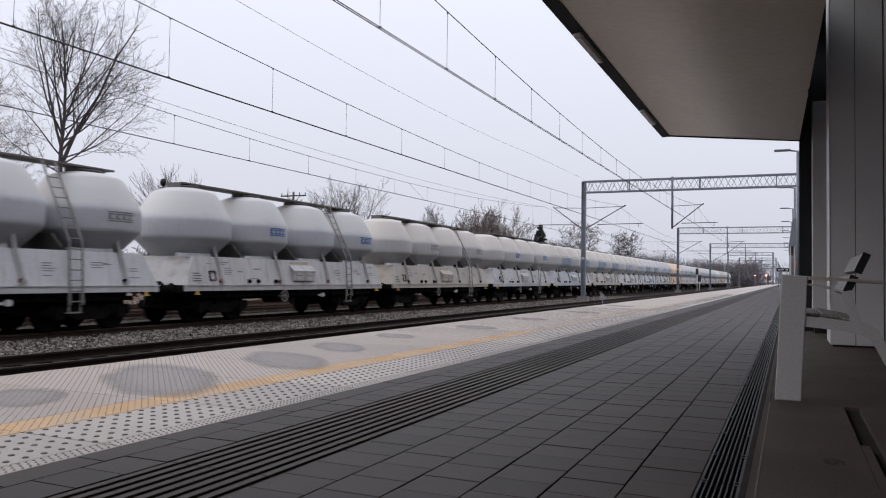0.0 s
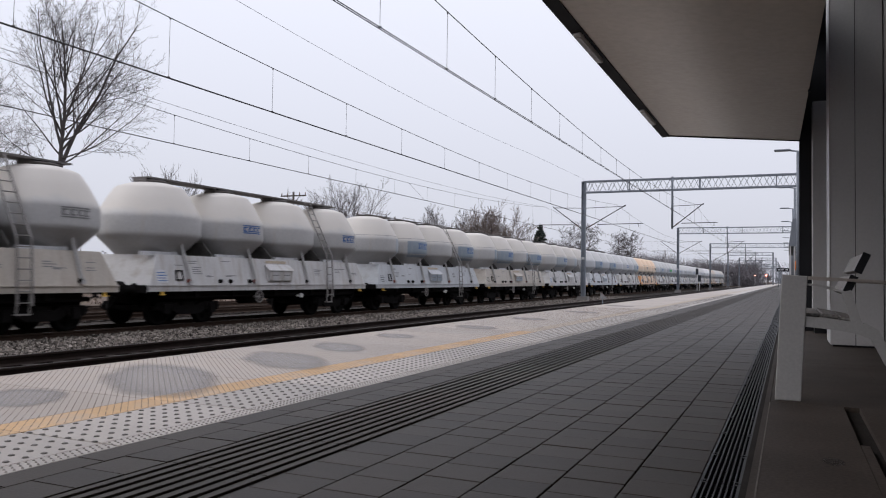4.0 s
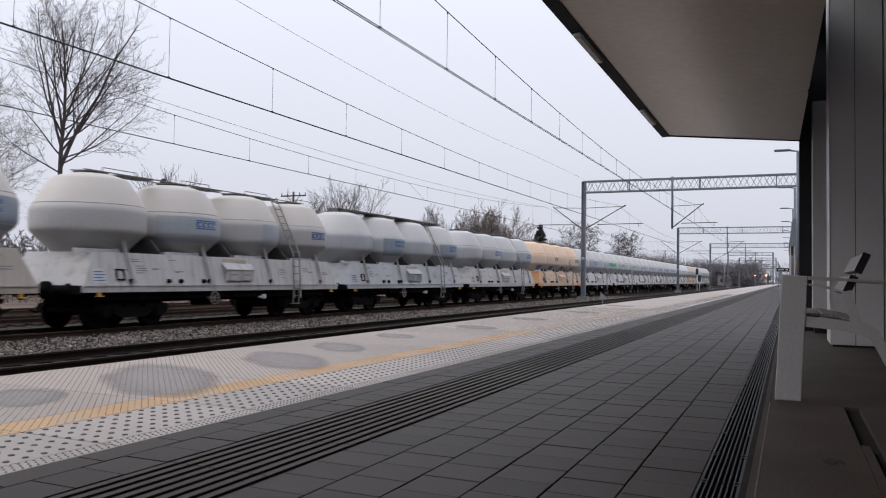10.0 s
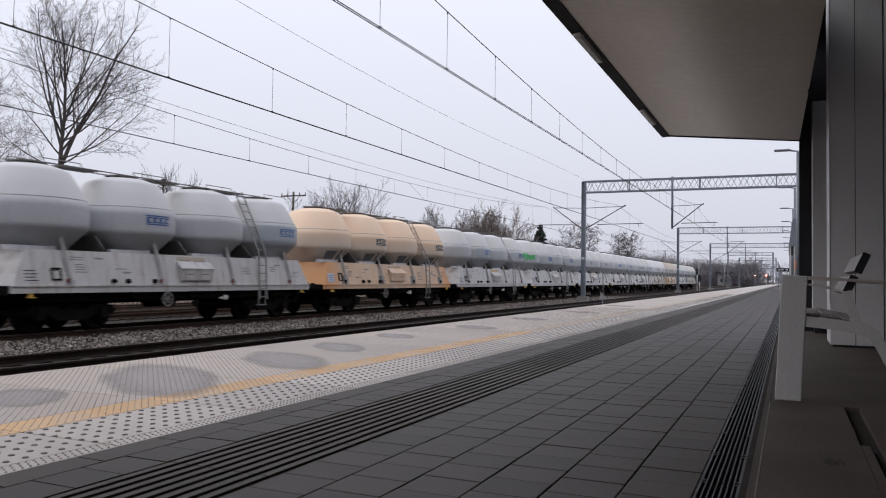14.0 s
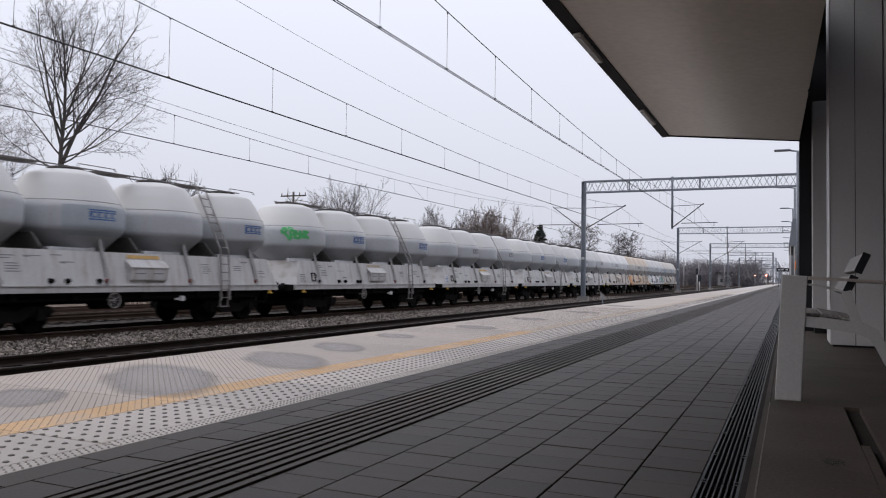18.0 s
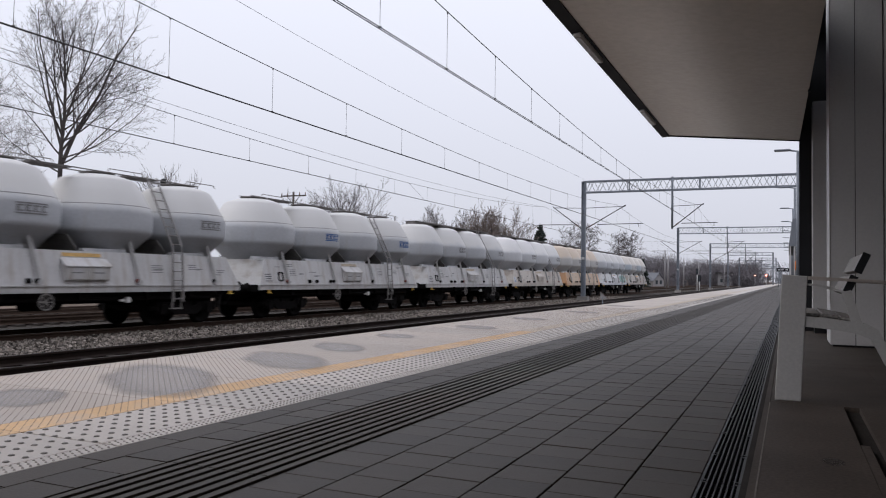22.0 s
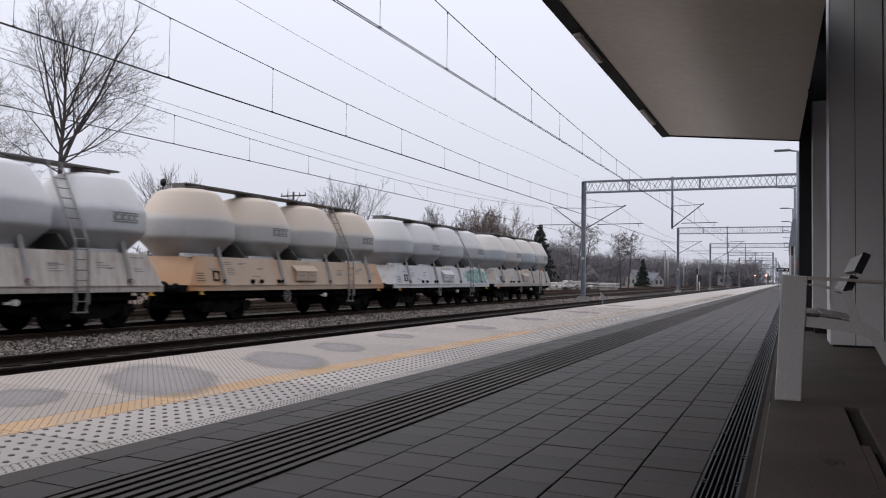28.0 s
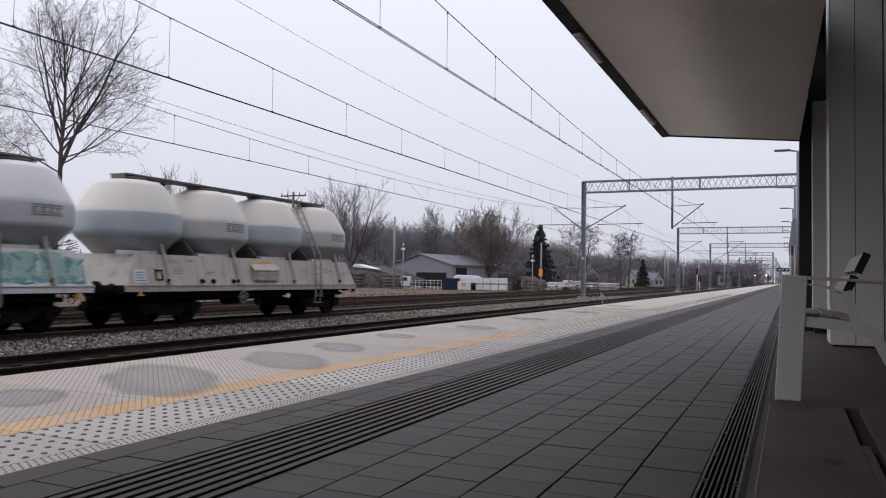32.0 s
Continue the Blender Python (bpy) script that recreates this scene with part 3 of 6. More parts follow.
M_RED = mat("red_brown_valve_cap", (0.17, 0.055, 0.045), 0.5, scale=6, fine=40)
M_AMBER = mat("yellow_bracket", (0.62, 0.40, 0.08), 0.5, scale=6, fine=40)
M_GRAF = (mat("graffiti_pale_green", (0.27, 0.42, 0.37), 0.6, scale=3, fine=30, bump=0),
          mat("graffiti_teal", (0.11, 0.24, 0.27), 0.6, scale=3, fine=30, bump=0),
          mat("graffiti_green", (0.10, 0.46, 0.16), 0.6, scale=3, fine=30, bump=0),
          mat("graffiti_grey_green", (0.17, 0.30, 0.31), 0.6, scale=3, fine=30, bump=0),
          mat("graffiti_white", (0.55, 0.57, 0.56), 0.6, scale=3, fine=30, bump=0))

PITCH = 12.9
TANK_Y = (-4.56, -1.52, 1.52, 4.56)
TANK_R = 1.48
SIDE_X = 1.42        # half width at the sill
LEAN = 0.19
SILL_B, SILL_T, WALL_T = 0.99, 1.165, 2.03
HALF_L = 5.90


def smooth_profile(pts, r=0.12, n=4):
    """Rounds the corners of a (radius, height) profile."""
    out = [pts[0]]
    for a, b, c in zip(pts, pts[1:], pts[2:]):
        a, b, c = Vector(a), Vector(b), Vector(c)
        d0, d1 = min(r, (a - b).length * 0.45), min(r, (c - b).length * 0.45)
        p, q = b + (a - b).normalized() * d0, b + (c - b).normalized() * d1
        for i in range(n + 1):
            t = i / n
            out.append(tuple(p * (1 - t) ** 2 + b * 2 * t * (1 - t) + q * t * t))
    return out + [pts[-1]]


TANK_PROFILE = smooth_profile([(0.34, 1.3), (0.94, 2.05), (TANK_R, 2.59), (TANK_R, 3.16), (1.19, 3.70), (0.97, 4.03), (0.58, 4.16), (0.0, 4.20)], 0.09, 4)


def tank_radius(z):
    for (r0, z0), (r1, z1) in zip(TANK_PROFILE, TANK_PROFILE[1:]):
        if z0 <= z <= z1:
            return r0 + (r1 - r0) * (z - z0) / max(z1 - z0, 1e-6)
    return 0.0


def tank_patch(bm, a0, a1, z0, z1, lift=0.006, nz=8, na=36):
    """A patch that lies on a tank between two azimuths (degrees, 0 towards +x) and two heights."""
    rows = []
    for i in range(nz + 1):
        z = z0 + (z1 - z0) * i / nz
        r = tank_radius(z) + lift
        rows.append([bm.verts.new((r * math.cos(radians(a0 + (a1 - a0) * j / na)), r * math.sin(radians(a0 + (a1 - a0) * j / na)), z)) for j in range(na + 1)])
    for a, b in zip(rows, rows[1:]):
        for j in range(na):
            f = bm.faces.new((a[j], a[j + 1], b[j + 1], b[j]))
            f.smooth = True


def wall_x(z):
    return SIDE_X - LEAN * max(0.0, z - SILL_T) / (WALL_T - SILL_T)


def on_wall(bm, y0, y1, z0, z1, lift=0.006):
    """A flat plate that lies on the leaning side wall."""
    vs = [bm.verts.new((wall_x(z) + d, y, z)) for d in (0.0, lift) for y, z in ((y0, z0), (y1, z0), (y1, z1), (y0, z1))]
    for f in CUBE_F:
        bm.faces.new([vs[i] for i in f])


# shared meshes of the parts that all wagons have
SHARED = {}
def once(key, build, material):
    if (key, material.name) not in SHARED:
        bm = bmesh.new()
        build(bm)
        SHARED[(key, material.name)] = mesh_of(key, bm, material)
    return SHARED[(key, material.name)]


def b_tank(bm):
    lathe(bm, TANK_PROFILE, 52)


def b_collar(bm):
    lathe(bm, [(0.40, 4.12), (0.40, 4.20), (0.46, 4.21), (0.46, 4.245), (0.15, 4.27), (0.0, 4.275)], 20)


def b_wall(bm):
    # one leaning side wall, sloped at both ends
    t = 0.02
    e = 0.42
    for s in (1,):
        lo_y, hi_y = HALF_L, HALF_L - e
        pts = [(SIDE_X, -lo_y, SILL_T), (SIDE_X, lo_y, SILL_T), (SIDE_X - LEAN, hi_y, WALL_T), (SIDE_X - LEAN, -hi_y, WALL_T)]
        a = [bm.verts.new(p) for p in pts]
        b = [bm.verts.new((p[0] - t, p[1], p[2])) for p in pts]
        bm.faces.new(a)
        bm.faces.new(b[::-1])
        for i in range(4):
            j = (i + 1) % 4
            bm.faces.new((a[i], b[i], b[j], a[j]))


def b_end(bm):
    pts = [(-SIDE_X + 0.02, -HALF_L, SILL_T), (SIDE_X - 0.02, -HALF_L, SILL_T), (SIDE_X - LEAN - 0.02, -HALF_L + 0.42, WALL_T), (-SIDE_X + LEAN + 0.02, -HALF_L + 0.42, WALL_T)]
    a = [bm.verts.new(p) for p in pts]
    b = [bm.verts.new((p[0], p[1] + 0.02, p[2])) for p in pts]
    bm.faces.new(a)
    bm.faces.new(b[::-1])
    for i in range(4):
        j = (i + 1) % 4
        bm.faces.new((a[i], b[i], b[j], a[j]))


def b_sill(bm):
    slab(bm, (SIDE_X - 0.10, -HALF_L - 0.02, SILL_B), (SIDE_X + 0.012, HALF_L + 0.02, SILL_T))
    slab(bm, (SIDE_X - 0.10, -HALF_L - 0.02, SILL_T - 0.02), (SIDE_X + 0.035, HALF_L + 0.02, SILL_T + 0.006))


def b_headstock(bm):
    slab(bm, (-1.35, -HALF_L - 0.06, SILL_B - 0.05), (1.35, -HALF_L + 0.08, SILL_T - 0.01))


def b_deck(bm):
    slab(bm, (-1.2, -HALF_L + 0.52, 1.98), (1.2, HALF_L - 0.52, 2.0))


def b_ledge(bm):
    slab(bm, (0.98, -1.36, 2.0), (1.12, 0.02, 2.115))


def b_strut(bm):
    bar(bm, (SIDE_X + 0.035, 0.05, SILL_T + 0.10), (1.20, -0.10, 2.40), 0.05, 0.085)
    box(bm, (SIDE_X + 0.03, 0.05, SILL_T + 0.09), (0.10, 0.14, 0.09))


def b_gusset(bm):
    prism(bm, [(0.98, 2.0), (1.14, 2.40), (0.95, 2.32), (0.84, 2.0)], 1, -0.26, -0.08)


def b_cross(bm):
    # added plate that fills the gap between two tanks; its dark colour stands for shade
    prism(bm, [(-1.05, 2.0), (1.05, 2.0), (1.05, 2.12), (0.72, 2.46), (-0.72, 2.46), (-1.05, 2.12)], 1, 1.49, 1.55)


def b_seam(bm):
    r0 = tank_radius(3.29)
    lathe(bm, [(r0 - 0.004, 3.282), (r0 + 0.008, 3.286), (r0 + 0.004, 3.300), (r0 - 0.014, 3.304)], 48)


def b_hoop(bm):
    # low tubular handrail beside a hatch
    p = [Vector((0.27, 0.12, 4.28)), Vector((0.27, 0.16, 4.37)), Vector((0.27, 1.35, 4.37)), Vector((0.27, 1.42, 4.28))]
    for a, b in zip(p, p[1:]):
        tube(bm, a, b, 0.014, n=5)


def b_walk(bm):
    slab(bm, (-0.30, -5.0, 4.29), (0.30, 5.3, 4.325))
    slab(bm, (0.27, -5.0, 4.285), (0.31, 5.3, 4.335))
    slab(bm, (-0.31, -5.0, 4.285), (-0.27, 5.3, 4.335))
    for y in TANK_Y:
        for q in (-0.42, 0.42):
            slab(bm, (-0.26, y + q - 0.02, 4.10), (0.26, y + q + 0.02, 4.29))


def b_rail(bm):
    for x in (-0.25, 0.25):
        tube(bm, (x, -5.0, 4.26), (x, 5.2, 4.26), 0.018, n=6)
    for y in (-3.04, 0.0, 3.04):
        slab(bm, (-0.28, y - 0.75, 4.225), (0.28, y + 0.45, 4.265))


def b_ladder(bm):
    lo, mid, hi = Vector((SIDE_X + 0.10, 3.14, 0.70)), Vector((1.42, 3.14, 2.25)), Vector((0.36, 3.14, 4.30))
    for s in (-0.19, 0.19):
        o = Vector((0, s, 0))
        bar(bm, lo + o, mid + o, 0.05, 0.025)
        bar(bm, mid + o, hi + o, 0.05, 0.025)
    for a, b, n in ((lo, mid, 6), (mid, hi, 8)):
        for i in range(n):
            p = a.lerp(b, (i + 0.3) / n)
            tube(bm, p + Vector((0, -0.19, 0)), p + Vector((0, 0.19, 0)), 0.015, n=5)


def b_step(bm):
    for s in (-0.17, 0.17):
        slab(bm, (SIDE_X + 0.02, 3.14 + s - 0.02, 0.50), (SIDE_X + 0.05, 3.14 + s + 0.02, SILL_B))
    slab(bm, (SIDE_X - 0.06, 2.95, 0.49), (SIDE_X + 0.09, 3.33, 0.52))


def b_cabinet(bm):
    z0, z1 = 1.30, 1.72
    x0, x1 = wall_x(z1) - 0.02, SIDE_X + 0.05
    prism(bm, [(x0, z0), (x1, z0), (x1, z1 - 0.06), (x0, z1 + 0.10)], 1, -0.60, 0.70)


def b_cab_lid(bm):
    x0, x1 = wall_x(1.88), SIDE_X + 0.08
    prism(bm, [(x0, 1.86), (x1, 1.655), (x1, 1.63), (x0 - 0.01, 1.83)], 1, -0.65, 0.75)


def b_cab_door(bm):
    slab(bm, (SIDE_X + 0.05, 0.0, 1.325), (SIDE_X + 0.062, 0.58, 1.61))


def b_cab_text(bm):
    slab(bm, (SIDE_X + 0.062, 0.10, 1.47), (SIDE_X + 0.065, 0.46, 1.50))


def b_valve(bm):
    tube(bm, (1.28, 1.45, 0.78), (1.38, 1.45, 0.78), 0.08, n=12)
    box(bm, (1.33, 1.27, 0.77), (0.06, 0.16, 0.06))


def b_bogie_frame(bm):
    for s in (-1.02, 1.02):
        poly = [(-1.35, 0.52), (-1.2, 0.66), (-0.5, 0.66), (-0.35, 0.56), (0.35, 0.56), (0.5, 0.66), (1.2, 0.66), (1.35, 0.52), (1.2, 0.42), (0.65, 0.42), (0.45, 0.30), (-0.45, 0.30), (-0.65, 0.42), (-1.2, 0.42)]
        prism(bm, poly, 0, s - 0.06, s + 0.06)
        for y in (-0.95, 0.95):
            box(bm, (s * 1.04, y, 0.47), (0.16, 0.26, 0.28))
            for d in (-0.23, 0.23):
                tube(bm, (s * 1.03, y + d, 0.40), (s * 1.03, y + d, 0.66), 0.07, n=8)
    box(bm, (0, 0, 0.56), (2.1, 0.5, 0.2))
    box(bm, (0.0, 0, 0.72), (1.9, 2.4, 0.24))
    box(bm, (0, -1.3, 0.5), (2.0, 0.1, 0.12))
    box(bm, (0, 1.3, 0.5), (2.0, 0.1, 0.12))


def b_wheelset(bm):
    for s in (-1, 1):
        wheel_disc(bm, [(0.0, s * 0.80), (0.12, s * 0.80), (0.13, s * 0.78), (0.36, s * 0.75), (0.39, s * 0.79), (0.455, s * 0.79), (0.46, s * 0.70), (0.49, s * 0.69), (0.49, s * 0.66), (0.39, s * 0.66), (0.15, s * 0.66), (0.0, s * 0.66)], 26)
        for k in range(3):
            a = k * 2 * math.pi / 3
            box(bm, (s * 0.775, 0.24 * math.cos(a), 0.24 * math.sin(a)), (0.03, 0.08, 0.08))
    tube(bm, (-1.05, 0, 0), (1.05, 0, 0), 0.08, n=10)


def b_under(bm):
    # centre sill, cross beams, outlet pipes and air reservoir
    slab(bm, (-0.30, -5.6, 0.66), (0.30, 5.6, 1.0))
    for y in (-3.9, -2.2, 0, 2.2, 3.9):
        slab(bm, (-1.32, y - 0.08, 0.80), (1.32, y + 0.08, 1.0))
    for y in TANK_Y:
        lathe(bm, [(0.34, 1.24), (0.30, 0.9), (0.20, 0.74), (0.0, 0.72)], 14, (0, y, 0))
    slab(bm, (-1.2, -5.0, 0.78), (1.2, 5.0, 0.98))


def b_reservoir(bm):
    tube(bm, (0.75, -1.25, 0.74), (0.75, -0.25, 0.74), 0.20, n=14)


def b_pipe(bm):
    tube(bm, (1.18, -5.2, 0.82), (1.18, 5.2, 0.82), 0.06, n=8)
    for y in TANK_Y:
        tube(bm, (1.18, y, 0.82), (0.2, y, 0.80), 0.06, n=8)


def b_handwheel(bm):
    n = 20
    R, r = 0.19, 0.018
    for i in range(n):
        a, b = 2 * math.pi * i / n, 2 * math.pi * (i + 1) / n
        tube(bm, (SIDE_X + 0.06, R * math.cos(a), R * math.sin(a)), (SIDE_X + 0.06, R * math.cos(b), R * math.sin(b)), r, n=6)
    for k in range(4):
        a = k * math.pi / 4
        tube(bm, (SIDE_X + 0.06, -R * math.cos(a), -R * math.sin(a)), (SIDE_X + 0.06, R * math.cos(a), R * math.sin(a)), 0.012, n=5)
    tube(bm, (SIDE_X - 0.2, 0, 0), (SIDE_X + 0.07, 0, 0), 0.03, n=8)


def b_buffer(bm):
    for s in (1,):
        wheel = [(0.0, 0.62), (0.20, 0.61), (0.225, 0.58), (0.21, 0.56), (0.07, 0.54), (0.07, 0.34), (0.11, 0.33), (0.12, 0.02), (0.17, 0.0), (0.0, 0.0)]
        tmp = bmesh.new()
        lathe(tmp, wheel, 18)
        tmp.transform(Matrix.Rotation(radians(90), 4, "X"))
        me = bpy.data.meshes.new("tmp")
        tmp.to_mesh(me)
        tmp.free()
        bm.from_mesh(me)
        bpy.data.meshes.remove(me)


def b_hook(bm):
    slab(bm, (-0.04, -0.30, -0.09), (0.04, 0.05, 0.07))
    tube(bm, (0, -0.28, -0.02), (0, -0.60, -0.22), 0.03, n=6)


def b_hose(bm):
    p = [Vector((0.35, 0.0, -0.05)), Vector((0.36, -0.16, -0.14)), Vector((0.36, -0.24, -0.35)), Vector((0.34, -0.42, -0.50)), Vector((0.30, -0.58, -0.42))]
    for a, b in zip(p, p[1:]):
        tube(bm, a, b, 0.028, n=6)


def b_bracket(bm):
    slab(bm, (SIDE_X - 0.02, -0.03, 0.89), (SIDE_X + 0.06, 0.03, 0.99))
    slab(bm, (SIDE_X - 0.02, -0.08, 0.885), (SIDE_X + 0.09, 0.08, 0.91))


def b_square(bm):
    for y0, y1, z0, z1 in ((-0.14, 0.14, 1.30, 1.335), (-0.14, 0.14, 1.565, 1.60), (-0.14, -0.105, 1.30, 1.60), (0.105, 0.14, 1.30, 1.60)):
        on_wall(bm, y0, y1, z0, z1, 0.03)


def b_cap(bm):
    tube(bm, (SIDE_X - 0.05, 0, 0), (SIDE_X + 0.05, 0, 0), 0.065, n=12)
    tube(bm, (SIDE_X + 0.05, -0.05, 0), (SIDE_X + 0.05, 0.05, 0), 0.03, n=8)


def logo(bm, a0, z0, width=22.0):
    """Two rules with a broken bar between them."""
    tank_patch(bm, a0, a0 + width, z0, z0 + 0.035, nz=1)
    tank_patch(bm, a0, a0 + width, z0 + 0.235, z0 + 0.27, nz=1)
    for k in range(4):
        w = width * 0.21
        x = a0 + width * (0.02 + 0.25 * k)
        tank_patch(bm, x, x + w, z0 + 0.055, z0 + 0.09, nz=1, na=3)
        tank_patch(bm, x, x + w * 0.42, z0 + 0.09, z0 + 0.18, nz=1, na=2)
        tank_patch(bm, x, x + w, z0 + 0.18, z0 + 0.215, nz=1, na=3)


def on_side(bm, pts, lift):
    """A flat patch on the leaning side wall, given as (y, z) corners."""
    bm.faces.new([bm.verts.new((wall_x(z) + lift, y, z)) for y, z in pts])


def tank_stroke(bm, pts, w):
    """A sprayed line on a tank through (azimuth, height) points."""
    for i, ((a0, z0), (a1, z1)) in enumerate(zip(pts, pts[1:])):
        d = Vector(((a1 - a0) * 0.0258, z1 - z0)).normalized() * w
        quad = []
        for a, z, s in ((a0, z0, 1), (a1, z1, 1), (a1, z1, -1), (a0, z0, -1)):
            e = -1 if (a, z) == (a0, z0) else 1
            az, zz = radians(a + (-d.y * s + d.x * 0.5 * e) / 0.0258), z + d.x * s + d.y * 0.5 * e
            r = tank_radius(zz) + 0.009 + 0.0008 * (i % 3)
            quad.append(bm.verts.new((r * math.cos(az), r * math.sin(az), zz)))
        bm.faces.new(quad)


# a loop with a tail, then a zigzag of letters
TAG = ([(-58, 3.36), (-61, 3.30), (-60, 3.22), (-56, 3.22), (-54, 3.30), (-56, 3.38), (-59, 3.37)], [(-57, 3.20), (-53, 3.10), (-50, 2.98), (-47, 3.05)],
       [(-49, 3.30), (-48, 3.02)], [(-49, 3.30), (-44, 3.28), (-43, 3.18), (-47, 3.14)], [(-41, 3.30), (-43, 3.05), (-38, 3.03)], [(-41, 3.18), (-37, 3.20)],
       [(-36, 3.02), (-35, 3.28), (-31, 3.06), (-29, 3.30)], [(-27, 3.30), (-28, 3.04)], [(-28, 3.17), (-23, 3.28)], [(-27, 3.17), (-22, 3.04)], [(-52, 3.40), (-46, 3.36)])


def letter_ground(bm, y0, y1, z0, z1, seed, grow, lift=0.003):
    """Fat leaning letter bodies side by side; grow widens them for an outline."""
    r = random.Random(seed)
    n = 5
    for i in range(n):
        a, b = y0 + (y1 - y0) * i / n, y0 + (y1 - y0) * (i + 0.93) / n
        lean, top, low = r.uniform(-0.02, 0.12), z1 - r.uniform(0.0, 0.14), z0 + r.uniform(0.0, 0.10)
        nib = r.uniform(0.25, 0.75)
        mid = a + (b - a) * nib
        top, low = min(top + grow, WALL_T - 0.01), max(low - grow, SILL_T + 0.012)
        a, b = a - grow, b + grow
        on_side(bm, [(a, low + 0.06), (mid, low), (b, low + 0.04), (b + lean * 0.6, (low + top) / 2), (b + lean, top - 0.05), (mid + lean, top), (a + lean, top - 0.03), (a + lean * 0.3, (low + top) / 2)], lift + (0 if grow else 0.0015) + 0.0002 * i)


def letter_strokes(bm, y0, y1, z0, z1, seed, w=0.036):
    """Inner strokes that cut the letter bodies into shapes."""
    r = random.Random(seed)
    n = 5
    for i in range(n):
        a, b = y0 + (y1 - y0) * i / n, y0 + (y1 - y0) * (i + 0.93) / n
        for j in range(4):
            p = Vector((r.uniform(a + 0.05, b - 0.05), r.uniform(z0 + 0.10, z1 - 0.15)))
            ang = r.choice((0.1, 1.35, 1.6, 2.4, 0.7))
            q = p + Vector((math.cos(ang), math.sin(ang))) * r.uniform(0.16, 0.34)
            q.y = min(q.y, z1 - 0.06)
            d = (q - p).normalized()
            o = Vector((-d.y, d.x)) * w
            on_side(bm, [tuple(p - o), tuple(q - o), tuple(q + o * 0.6), tuple(p + o)], 0.0065 + 0.0003 * j)


WHEELS = []


def cement_wagon(index, tank="white", body="body_white", band=None, mark="blue", tank2=None, label="", graffiti=False, tank_tag=False, plate="faint", band_from=None, amber=True, plank=True):
    """One four-vessel cement wagon; its origin is at rail level under its middle, its rear towards +y."""
    w = empty("cement_wagon")
    tagged(w, label, "freight wagon", "cement wagons in the train")
    P = PAINT
    rg = random.Random(100 + index)
    for k, y in enumerate(TANK_Y):
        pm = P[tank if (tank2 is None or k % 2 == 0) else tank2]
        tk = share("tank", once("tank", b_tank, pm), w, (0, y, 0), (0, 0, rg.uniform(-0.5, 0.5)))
        tk.rotation_euler = (0, 0, 0)
        share("collar", once("collar", b_collar, M_WALKWAY), tk)
        if band and band[k]:
            bm = bmesh.new()
            tank_patch(bm, band_from if band_from is not None else (-62 if k % 2 else -14) + 10 * (index % 3), 62, 2.42, 3.18, 0.006)
            part("paint_band", bm, P[band[k]], tk, "faded pale blue repainted band")
        if mark and (k % 2 == 1 or mark == "all"):
            bm = bmesh.new()
            logo(bm, -18, 2.82, 32)
            part("marking", bm, {"navy": M_LOGO_NAVY, "blue": M_LOGO_BLUE, "green": M_LOGO_GREEN, "dark": M_FAINT, "all": M_LOGO_BLUE}[mark], tk, "blue-striped owner's mark" if mark != "dark" else "dark owner's mark")
        if tank_tag and k == 0:
            bm = bmesh.new()
            for pts in TAG:
                tank_stroke(bm, [(a, z - 0.19) for a, z in pts], 0.05)
            part("graffiti", bm, M_GRAF[2], tk, "bright green sprayed strokes")["kind"] = "stuff"
        share("ledge", once("ledge", b_ledge, M_WHITE_PLATE), w, (0, y, 0))
        share("strut", once("strut", b_strut, M_STRUT), w, (0, y + 0.15, 0))
        share("gusset", once("gusset", b_gusset, M_STRUT), w, (0, y + 0.2, 0))
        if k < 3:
            share("gap_plate", once("gap_plate", b_cross, M_PARTITION), w, (0, y, 0))
        if not plank:
            share("weld_seam", once("weld_seam", b_seam, M_SEAM), tk)
            share("handrail", once("handrail", b_hoop, M_LADDER), w, (0, y, 0))
        if tank == "orange":
            bm = bmesh.new()
            tank_patch(bm, -36, -14, 2.16, 2.46, 0.006, 4, 8)
            tank_patch(bm, -6, 0, 2.14, 2.50, 0.006, 4, 3)
            tank_patch(bm, 10, 16, 2.14, 2.50, 0.006, 4, 3)
            part("bare_patch", bm, M_BARE, tk, "bare grey repaired patches")
            bm = bmesh.new()
            on_wall(bm, y - 0.10, y + 0.42, SILL_T + 0.005, 1.52, 0.004)
            part("repair_patch", bm, M_FAINT, w)
        share("cap", once("cap", b_cap, M_RED if rg.random() < 0.45 else M_UNDER), w, (0, y + 0.17, 1.28))
    wm = P[body]
    share("side_wall", once("side_wall", b_wall, wm), w)
    share("side_wall", once("side_wall", b_wall, wm), w, rot=(0, 0, math.pi))
    share("end_wall", once("end_wall", b_end, wm), w)
    share("end_wall", once("end_wall", b_end, wm), w, rot=(0, 0, math.pi))
    share("sill", once("sill", b_sill, wm), w)
    share("sill", once("sill", b_sill, wm), w, rot=(0, 0, math.pi))
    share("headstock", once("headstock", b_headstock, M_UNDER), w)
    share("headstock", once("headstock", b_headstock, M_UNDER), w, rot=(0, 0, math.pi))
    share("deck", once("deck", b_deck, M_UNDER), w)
    if plank:
        share("walkway", once("walkway", b_walk, M_WALKWAY), w)
    else:
        share("roof_rail", once("roof_rail", b_rail, M_WALKWAY), w)
    share("ladder", once("ladder", b_ladder, M_LADDER), w)
    share("step", once("step", b_step, M_LADDER), w)
    cab = share("valve_cabinet", once("valve_cabinet", b_cabinet, wm), w)
    share("cabinet_lid", once("cabinet_lid", b_cab_lid, wm), cab)
